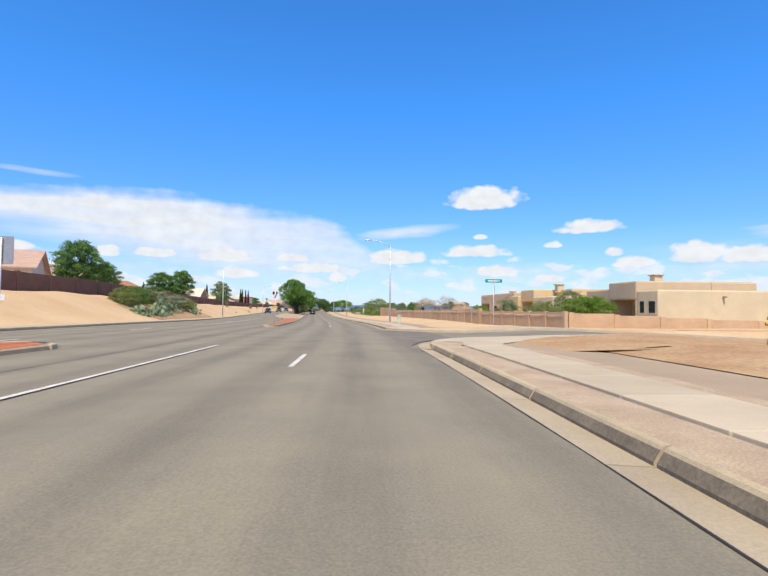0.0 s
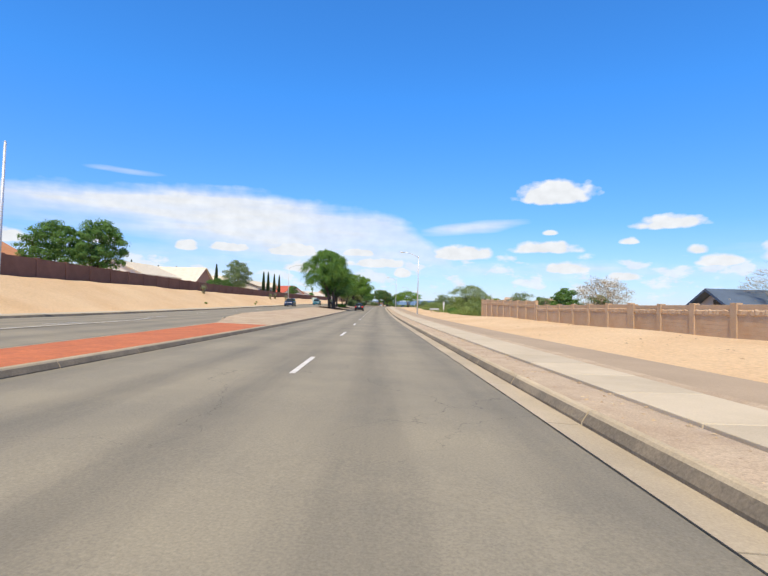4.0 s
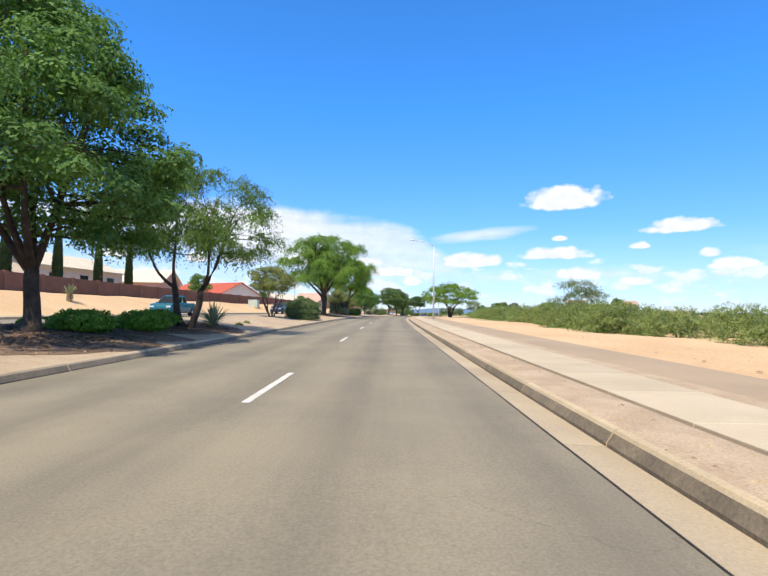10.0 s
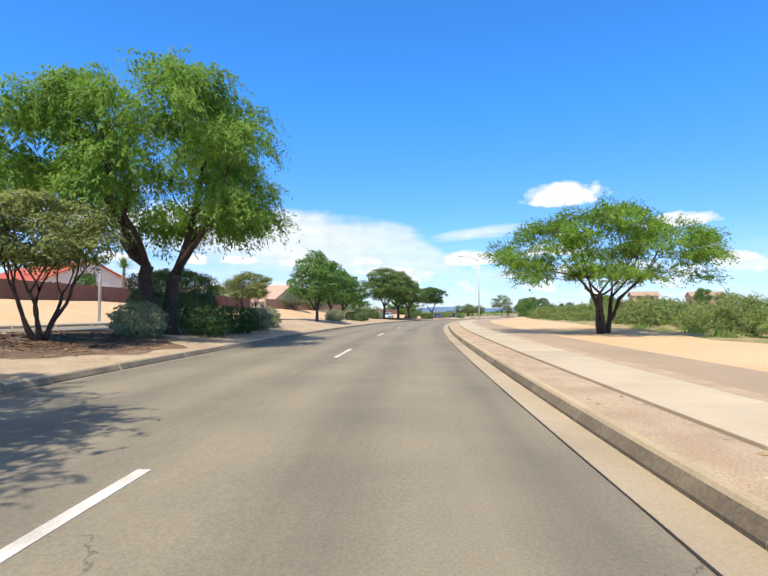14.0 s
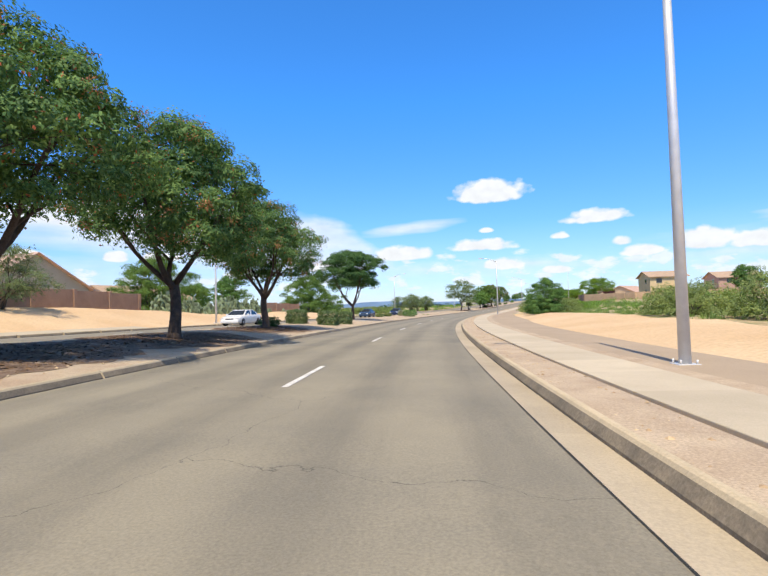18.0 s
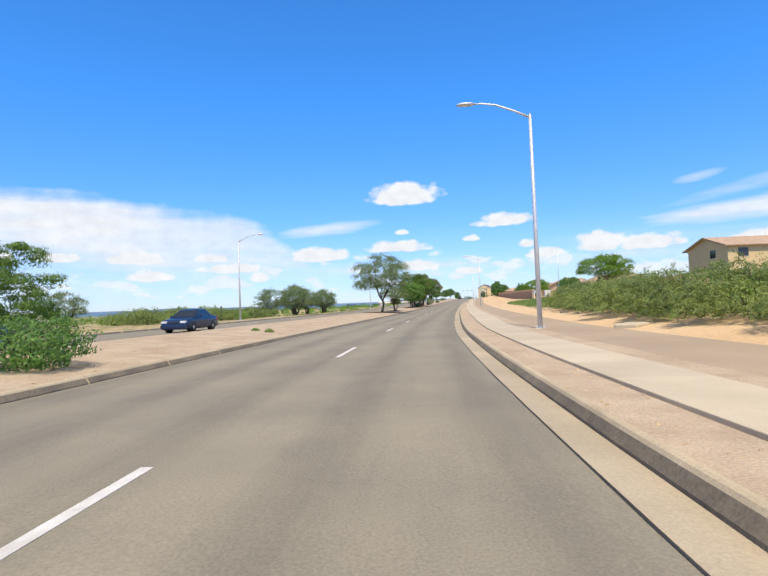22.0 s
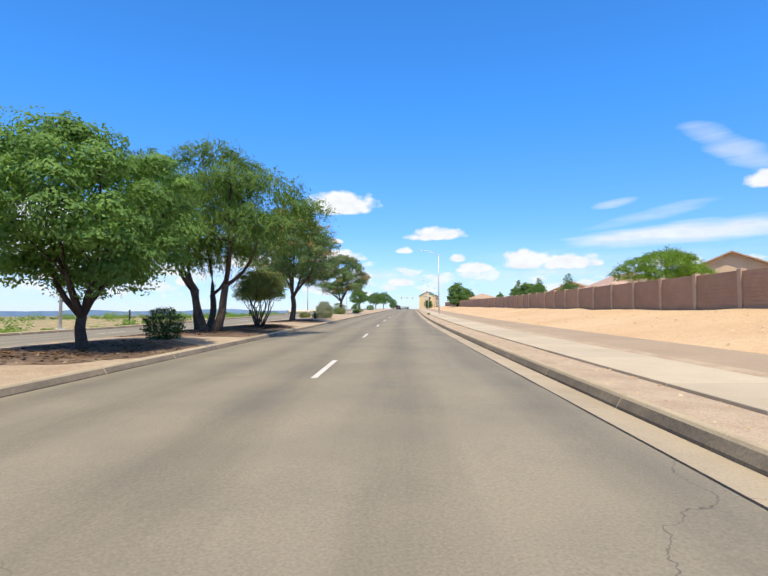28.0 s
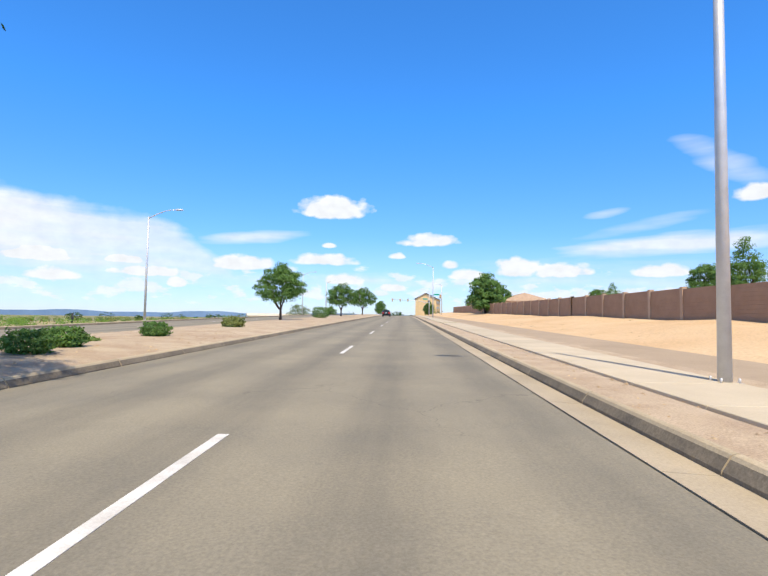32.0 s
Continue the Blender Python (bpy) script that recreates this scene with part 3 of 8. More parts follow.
def tube(points, radii, sides=7, cap=True):
    """Verts and faces of a tapered tube along points."""
    verts, faces = [], []
    n = len(points)
    for i, p in enumerate(points):
        d = (points[min(i + 1, n - 1)] - points[max(i - 1, 0)]).normalized()
        a = d.cross(Vector((0.31, 0.17, 0.93)) if abs(d.z) < 0.9 else Vector((1, 0, 0))).normalized()
        b = d.cross(a)
        for k in range(sides):
            w = 2 * math.pi * k / sides
            verts.append(p + (a * math.cos(w) + b * math.sin(w)) * radii[i])
    for i in range(n - 1):
        for k in range(sides):
            q = (k + 1) % sides
            faces.append((i * sides + k, i * sides + q, (i + 1) * sides + q, (i + 1) * sides + k))
    if cap:
        faces.append(tuple(reversed(range(sides))))
        faces.append(tuple(range((n - 1) * sides, n * sides)))
    return verts, faces


def tube_mesh(name, points, radii, mat, sides=10):
    v, f = tube([Vector(p) for p in points], radii, sides)
    return mesh_of(name, v, f, mat, True)


def fuse(chunks):
    verts, faces = [], []
    for v, f in chunks:
        o = len(verts)
        verts += v
        faces += [tuple(i + o for i in q) for q in f]
    return verts, faces


def ribbon(name, s0, s1, lats, mat, step=2.0, thick=0.0, uv=False, label="", kind="structure", category=""):
    """A strip along the road: lats(s) gives rows of (lat, z) across."""
    n = max(2, int(math.ceil((s1 - s0) / step)) + 1)
    ss = [s0 + (s1 - s0) * i / (n - 1) for i in range(n)]
    rows = [lats(s) for s in ss]
    k = len(rows[0])
    verts = [at(s, l, z) for s, row in zip(ss, rows) for l, z in row]
    faces = [(i * k + j, i * k + j + 1, (i + 1) * k + j + 1, (i + 1) * k + j) for i in range(n - 1) for j in range(k - 1)]
    me = mesh_of(name, verts, faces, mat, True)
    if uv:
        layer = me.uv_layers.new(name="lane")
        flat = [(l, s) for s, row in zip(ss, rows) for l, z in row]
        for lp in me.loops:
            layer.data[lp.index].uv = flat[lp.vertex_index]
    ob = put(name, me)
    if thick:
        mod = ob.modifiers.new("thickness", "SOLIDIFY")
        mod.thickness, mod.offset = thick, -1
    return tagged(ob, label, category, "", kind)


def lerp(s, knots):
    return float(np.interp(s, [k[0] for k in knots], [k[1] for k in knots]))


# ======================= ground =======================
SEAM, KERB_IN, KERB_OUT, WALK_IN, WALK_OUT, PATH_OUT = 3.45, 3.92, 4.07, 5.15, 6.6, 8.9
MED_R = -4.15                                     # median kerb by the driven lanes


def med_l(s):                                     # median kerb by the lanes that come the other way
    return lerp(s, [(-100, -5.3), (42, -5.3), (55, -5.35), (67, -5.95), (85, -6.7), (96, -7.2), (104, -9.0), (116, -10.7), (150, -11.2), (700, -11.2)])


def far_l(s):                                     # outer kerb of the lanes that come the other way
    return lerp(s, [(-100, -15.2), (60, -15.2), (120, -18.4), (160, -19.4), (700, -19.4)])


def z_right(s, u):
    """Height of the land u metres beyond the path on the right."""
    w = lerp(s, [(-100, 0.0), (28, -0.3), (40, -0.6), (50, -0.8), (62, -0.75), (78, -0.55), (100, -0.5), (118, -0.2), (132, -0.15), (146, -0.5), (170, -0.4), (200, -0.35), (300, -0.3), (350, -0.2), (385, -0.35), (430, 0.1), (455, 0.7), (480, 1.05), (520, 1.15), (700, 1.2)])
    far = lerp(s, [(-100, -0.6), (60, -0.5), (140, -0.6), (300, -0.5), (340, 0.2), (380, 1.4), (420, 2.0), (460, 2.6), (500, 1.6), (560, 1.3), (700, 1.2)])
    near = lerp(u, [(0, 0), (2, 0.25), (5, 0.62), (9, 1.0)])
    z = w * near
    t = min(max((u - 9) / 26, 0), 1)
    z = z * (1 - t) + far * t if u > 9 else z
    if u > 70:
        z = z * max(0, 1 - (u - 70) / 60) - 1.6 * min(1, (u - 70) / 60)
    return z + 0.10


def z_left(s, u):
    """Height of the land u metres beyond the far kerb on the left."""
    h = lerp(s, [(-100, 2.1), (60, 2.1), (150, 2.2), (230, 1.7), (320, 1.3), (354, 1.05), (364, 0.5), (375, 0.4), (386, 0.6), (397, 0.5), (412, -0.2), (460, -0.5), (700, -0.6)])
    z = h * lerp(u, [(0, 0), (1.8, 0.0), (4, 0.3), (8, 0.9), (10, 1.0)])
    if u > 40:
        z = z * max(0, 1 - (u - 40) / 60) - 1.7 * min(1, (u - 40) / 80)
    return z + 0.10


def build_ground():
    bm = bmesh.new()
    bmesh.ops.create_circle(bm, cap_ends=True, radius=4600, segments=96)
    me = bm_mesh("ground", bm, SCRUBLAND)
    tagged(put("ground", me, m=Matrix.Translation((0, 250, -2.2))), "flat dry scrubland plain reaching out to the horizon", "ground", "", "structure")

    us = [0, 0.6, 1.2, 2, 3, 4, 5, 6, 7, 8, 9, 10, 12, 15, 19, 24, 30, 36, 45, 55, 70, 100, 130]

    def bumpy(s, u, side):
        p = at(s, side * u)
        k = min(1.0, u / 5.0)
        return (noise.noise(Vector((p.x * 0.35, p.y * 0.35, 3.1))) * 0.11 + noise.noise(Vector((p.x * 0.09, p.y * 0.09, 7.7))) * 0.16) * k

    for name, a, b, mat, label, part_of in (("sand_verge", 32.7, 240, SAND, "pale orange desert sand verge beside the paved path", us),
                                   ("sand_verge", 240, 430, SAND, "pale orange desert sand verge beside the paved path", [u for u in us if u <= 5]),
                                   ("sand_verge", 430, 474, SAND, "pale orange desert sand verge beside the paved path", [u for u in us if u <= 3]),
                                   ("weedy_verge", 240, 430, GREENLAND, "sandy flat overgrown with green desert weeds", [u for u in us if u >= 5]),
                                   ("weedy_verge", 430, 474, GREENLAND, "sandy bank overgrown with green desert weeds", [u for u in us if u >= 3]),
                                   ("sand_bank", 474, 900, SAND, "smooth orange sand bank rising to the block wall", us)):
        ribbon(name, a, b, lambda s: [(PATH_OUT + u, z_right(s, u) + bumpy(s, u, 1)) for u in part_of], mat, 1.5, 0, label=label, category="sand")
    for name, a, b, mat, label in (("left_bank", -100, 404, SAND, "orange sand bank rising from the far kerb to the brown wall"),
                                   ("left_field", 404, 900, GREENLAND, "open field of green weeds and dry grass beyond the road")):
        ribbon(name, a, b, lambda s: [(far_l(s) - 0.16 - u, z_left(s, u) + bumpy(s, u, -1)) for u in us], mat, 1.5, 0, label=label, category="sand")
    ribbon("planting_bed", 55, 91, lambda s: [(far_l(s) - 0.16 - u, z_left(s, u) + bumpy(s, u, -1) + 0.06 * (1 if 0 < j < 6 else -2)) for j, u in enumerate((1.7, 1.9, 3, 4, 5, 6, 7.4, 7.6))], EARTH, 1.5, 0, label="brown earth planting bed with cactus on the bank", category="sand")
    # sand ramp from the side street's pavement up to the verge
    ramp = [u for u in us if u <= 55]
    verts = [at(31.12, PATH_OUT + u, 0.11 - 0.045 * max(0.0, PATH_OUT + u - 9)) for u in ramp] + [at(32.75, PATH_OUT + u, z_right(32.75, u) + bumpy(32.75, u, 1) - 0.01) for u in ramp]
    tagged(put("side_bank", mesh_of("side_bank", verts, [(i, i + 1, len(ramp) + i + 1, len(ramp) + i)[::-1] for i in range(len(ramp) - 1)], SAND, True)), "short sand bank behind the side street pavement", "sand", "", "structure")
    # corner lot this side of the side street
    ribbon("corner_lot", -100, 20.15, lambda s: [(PATH_OUT + u, 0.12 - 0.045 * max(0.0, u - 3) + bumpy(s, u, 1) * 0.7) for u in us if u <= 55], EARTH, 1.5, 0, label="bare brown earth lot on the street corner", category="sand")


RETURN_A, RETURN_B, RETURN_R, RETURN_Q = 16.25, 34.6, 5.6, 5.0       # kerb returns of the side street, and their radii


def build_roads():
    # a base under everything paved
    ribbon("road", S_MIN, 900, lambda s: [(MED_R - 0.02, -0.005), (-2, 0.012), (0, 0.02), (2, 0.012), (SEAM, 0.0), (4.25, -0.05)], ASPHALT, 2, 0, True, "worn grey-brown asphalt carriageway with tyre tracks and cracks", category="road")
    ribbon("oncoming_road", S_MIN, 900, lambda s: [(far_l(s) + 0.02, -0.005), ((far_l(s) + med_l(s)) / 2, 0.015), (med_l(s) + 0.0, -0.005)], ASPHALT, 2, 0, True, "worn asphalt carriageway for the traffic coming the other way", category="road")
    ribbon("median_opening", S_MIN, 40.9, lambda s: [(med_l(s) - 0.02, -0.011), (MED_R, -0.011)], ASPHALT, 2, 0, True, "asphalt of the turning gap in the median", category="road")
    # side street on the right, its mouth flared between the two kerb returns
    rows, n = [], 22
    for i in range(n):
        u = i / (n - 1)
        lat = SEAM - 0.4 + 60 * u ** 2.2
        edge = [r * math.sqrt(max(0.0, 1 - min(1.0, max(0.0, (KERB_IN + r - lat) / r)) ** 2)) for r in (RETURN_R, RETURN_Q)]
        rows.append((lat, RETURN_A + edge[0] - 0.02, RETURN_B - edge[1] + 0.02))
    verts, faces = [], []
    for lat, a, b in rows:
        for k in range(5):
            verts.append(at(a + (b - a) * k / 4, lat, (0.006 + 0.03 * (1 - abs(k - 2) / 2) if lat > SEAM else -0.012) - 0.045 * max(0.0, lat - 9)))
    for i in range(n - 1):
        for k in range(4):
            faces.append((i * 5 + k, i * 5 + k + 1, (i + 1) * 5 + k + 1, (i + 1) * 5 + k))
    me = mesh_of("side_street", verts, [tuple(reversed(f)) for f in faces], ASPHALT, True)
    layer = me.uv_layers.new(name="lane")
    for lp in me.loops:
        v = me.vertices[lp.vertex_index].co
        layer.data[lp.index].uv = (v.y * 0.3, v.x)
    tagged(put("side_street", me), "patched dark asphalt mouth of a side street", "road", "", "structure")
    # kerbs and pavement along the side street
    for name, a0, a1, z0, mat, label in (("side_kerb", 21.6, 21.85, 0.14, KERB, "pale concrete kerb along the side street"), ("side_kerb", 29.38, 29.62, 0.14, KERB, "pale concrete kerb along the side street"),
                                       ("side_pavement", 20.1, 21.6, 0.150, CONCRETE, "pale concrete pavement along the side street"), ("side_pavement", 29.62, 31.2, 0.135, CONCRETE, "pale concrete pavement along the side street")):
        verts, faces = [], []
        for i in range(26):
            lat = KERB_IN + (RETURN_R if a0 < 25 else RETURN_Q) - 0.2 + i * 2.0
            drop = -0.045 * max(0.0, lat - 9)
            for s, z in ((a0, drop - 0.3), (a0, drop + z0), (a1, drop + z0), (a1, drop - 0.3)):
                verts.append(at(s, lat, z))
        for i in range(25):
            faces += [(i * 4 + k, i * 4 + k + 1, i * 4 + k + 5, i * 4 + k + 4) for k in range(3)]
        tagged(put(name, mesh_of(name, verts, faces, mat)), label, "kerb" if mat is KERB else "pavement", "", "structure")
    # strips beside the lanes
    def verge(s):
        return [(KERB_OUT, 0.145), (4.6, 0.155), (WALK_IN - 0.10, 0.135), (WALK_IN - 0.025, 0.105), (WALK_IN + 0.02, 0.095)]
    ribbon("gravel_strip", 34.6, 900, verge, STRIP, 2, 0, label="strip of pale tan gravel between kerb and pavement", category="gravel")
    ribbon("gravel_strip", -100, 16.3, verge, STRIP, 2, 0, label="strip of reddish gravel between kerb and pavement", category="gravel")
    ribbon("path", 34, 900, lambda s: [(WALK_OUT, 0.13), (7.6, 0.15), (PATH_OUT, 0.10)], PATH, 2, 0, label="brownish asphalt path along the pavement", category="path")
    ribbon("path", -100, 15.4, lambda s: [(WALK_OUT, 0.13), (7.6, 0.15), (PATH_OUT, 0.10)], PATH, 2, 0, label="brownish asphalt path along the pavement", category="path")
    for a, b in ((-100, 15), (35, 600)):
        ribbon("path_shoulder", a, b, lambda s: [(WALK_OUT + 0.01, 0.142), (6.95 + 0.14 * noise.noise(Vector((s * 0.31, 4.0, 0))) + 0.08 * noise.noise(Vector((s * 1.3, 9.0, 0))), 0.151)], STRIP, 0.7, 0, label="uneven strip of pale grit between pavement and path", category="gravel")
    crown_ = lambda s: lerp(s, [(96, 0.1), (110, 1.0), (900, 1.0)])
    ribbon("median", 95.8, 900, lambda s: [(med_l(s) + 0.15, 0.15), (med_l(s) * 0.75 + MED_R * 0.25, 0.15 + 0.12 * crown_(s)), ((med_l(s) + MED_R) / 2, 0.15 + 0.17 * crown_(s)), (med_l(s) * 0.25 + MED_R * 0.75, 0.15 + 0.12 * crown_(s)), (MED_R - 0.15, 0.15)],
           GRAVEL, 2, 0, label="raised median of pinkish tan decomposed granite", category="median")
    ribbon("median_nose", 41.0, 96, lambda s: [(med_l(s) + 0.15, 0.152), ((med_l(s) + MED_R) / 2, 0.17), (MED_R - 0.15, 0.152)], RED_PAVING, 1.5, 0, label="median nose paved with red stamped concrete", category="median")


def run_of(name, s0, s1, lat, me, length, parent):
    """Alike pieces laid end to end along the road, sharing one mesh."""
    n = int((s1 - s0) / length)
    for i in range(n):
        s = s0 + (i + 0.5) * length
        l = lat(s) if callable(lat) else lat
        l2 = lat(s + 1) if callable(lat) else lat
        put(name, me, parent, spot(s, l, 0, -math.degrees(math.atan2(l2 - l, 1))))


def kerb_mesh(name, w, h, length, mat, lean=0.07, round_r=0.04):
    g = 0.012
    prof = [(0, -0.25), (0, 0.015), (lean * 0.85, h - round_r), (lean + 0.012, h - 0.010), (lean + round_r, h), (w, h), (w, -0.25)]
    k = len(prof)
    y0, y1 = -length / 2 + g, length / 2 - g
    verts = [(x, y0, z) for x, z in prof] + [(x, y1, z) for x, z in prof]
    faces = [(i, i + 1, k + i + 1, k + i)[::-1] for i in range(k - 1)] + [tuple(range(k)), tuple(reversed(range(k, 2 * k)))]
    me = mesh_of(name, verts, faces, mat)
    me.materials.append(KERB_FACE)                 # upright face: scuffs, with shade put into its colour
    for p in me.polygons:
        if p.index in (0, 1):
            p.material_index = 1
    return me


def build_kerbs():
    L = 3.05
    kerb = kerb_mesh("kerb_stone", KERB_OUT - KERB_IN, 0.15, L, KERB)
    pan = mesh_of("gutter_slab", [(0, -L / 2 + .008, 0.004), (KERB_IN - SEAM, -L / 2 + .008, -0.022), (KERB_IN - SEAM, L / 2 - .008, -0.022), (0, L / 2 - .008, 0.004),
                                  (0, -L / 2 + .008, -0.2), (KERB_IN - SEAM, -L / 2 + .008, -0.2), (KERB_IN - SEAM, L / 2 - .008, -0.2), (0, L / 2 - .008, -0.2)],
                  [(0, 1, 2, 3), (0, 4, 5, 1), (1, 5, 6, 2), (2, 6, 7, 3), (3, 7, 4, 0), (7, 6, 5, 4)], GUTTER)
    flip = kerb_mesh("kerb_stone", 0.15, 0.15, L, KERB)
    for v in flip.vertices:
        v.co.x = -v.co.x
    flip.flip_normals()
    right = thing("kerb_right", Matrix(), "cast concrete kerb and gutter along the driven lane", "kerb", kind="structure")
    left = thing("kerb_median", Matrix(), "cast concrete kerb round the raised median", "kerb", kind="structure")
    other = thing("kerb_far", Matrix(), "cast concrete kerb along the far lanes", "kerb", kind="structure")
    for a, b in ((-20.35, 16.27), (34.6, 143.0), (146.2, 449.5), (452.6, 700)):
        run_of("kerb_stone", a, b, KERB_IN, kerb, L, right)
        run_of("gutter_slab", a, b, SEAM, pan, L, right)
    run_of("gutter_slab", 143.0, 146.2, SEAM, pan, L, right)
    run_of("gutter_slab", 449.5, 452.6, SEAM, pan, L, right)
    run_of("kerb_stone", 41.15, 690, MED_R, flip, L, left)
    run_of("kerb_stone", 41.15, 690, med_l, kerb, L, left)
    run_of("kerb_stone", -60, 690, lambda s: far_l(s) + 0.0, flip, L, other)
    # storm drain inlets: a near-black box under a concrete lintel paints the shade inside
    for s in (144.6, 451.05):
        d = thing("drain_inlet", spot(s, KERB_IN), "storm drain mouth in the concrete kerb, shade painted black inside", "drain", "drain inlets")
        put("lintel", box("lintel", 0, 1.2, -1.55, 1.55, 0.105, 0.152, KERB, 0.012), d)
        put("mouth", box("mouth", 0.10, 0.5, -1.45, 1.45, -0.18, 0.105, INLET_SHADE), d)
        for y in (-1.5, 1.5):
            put("jamb", box("jamb", 0.0, 0.12, y - 0.05, y + 0.05, -0.1, 0.105, KERB, 0.01), d)
    # rounded ends: median nose and the two returns of the side street, pieces on an arc
    def arc(parent, s, lat, r, a0, a1, n, inward):
        for i in range(n):
            a = math.radians(a0 + (a1 - a0) * (i + 0.5) / n)
            w = math.radians(abs(a1 - a0) / n) * r / 2
            ca, sa = math.cos(a), math.sin(a)
            p = at(s + r * sa, lat + r * ca)
            m = pose(p.x, p.y, p.z, 0, 0, heading(s) + math.degrees(a))
            me = box("kerb_stone", -0.15 if inward else 0, 0 if inward else 0.15, -w + .006, w - .006, -0.2, 0.15, KERB, 0.015)
            put("kerb_stone", me, parent, m)
    arc(left, 41.15, (MED_R + med_l(41)) / 2, abs(MED_R - med_l(41)) / 2, 180, 360, 7, True)
    ret = thing("kerb_return", Matrix(), "curved concrete kerb turning into the side street", "kerb", kind="structure")
    arc(ret, RETURN_A, KERB_IN + RETURN_R, RETURN_R, 180, 91, 18, True)
    arc(ret, RETURN_B, KERB_IN + RETURN_Q, RETURN_Q, 180, 269, 18, True)
    # concrete pan that sweeps round each corner, wider towards the side street
    for s0, r, sg in ((RETURN_A, RETURN_R, 1), (RETURN_B, RETURN_Q, -1)):
        for i in range(8):
            pts = []
            for k in (i + 0.02, i + 0.98):
                a = math.radians(90 * k / 8)
                for q, z in ((r + 0.01, 0.012), (r + 0.46 + 0.55 * (k / 8) ** 1.5, 0.022)):
                    pts.append(at(s0 + sg * q * math.sin(a), KERB_IN + r - q * math.cos(a), z + 0.03 * (k / 8)))
            order = (0, 1, 3, 2) if sg < 0 else (2, 3, 1, 0)
            put("gutter_slab", mesh_of("gutter_slab", [pts[j] for j in order] + [pts[j] - Vector((0, 0, 0.15)) for j in order], [(0, 1, 2, 3), (0, 4, 5, 1), (1, 5, 6, 2), (2, 6, 7, 3), (3, 7, 4, 0)], GUTTER), ret)
    # red nose of the median before the crossing
    near = thing("median_tip", Matrix(), "red paved median tip with a worn concrete kerb", "median", kind="structure")
    lat0, lat1 = -9.1, -7.2
    for i in range(8):
        s = -8 + i * L
        put("kerb_stone", flip, near, spot(s, lat1))
        put("kerb_stone", kerb, near, spot(s, lat0))
    arc(near, 14.9, (lat0 + lat1) / 2, 0.95, 0, 180, 6, True)
    verts = [at(s, l, 0.155) for s in (-9.5, 0, 8, 14.9) for l in (lat0 + 0.14, lat1 - 0.14)] + [at(15.7, (lat0 + lat1) / 2, 0.155)]
    put("paving", mesh_of("paving", verts, [(0, 1, 3, 2), (2, 3, 5, 4), (4, 5, 7, 6), (6, 7, 8)], RED_PAVING), near, None, "red stamped paving")


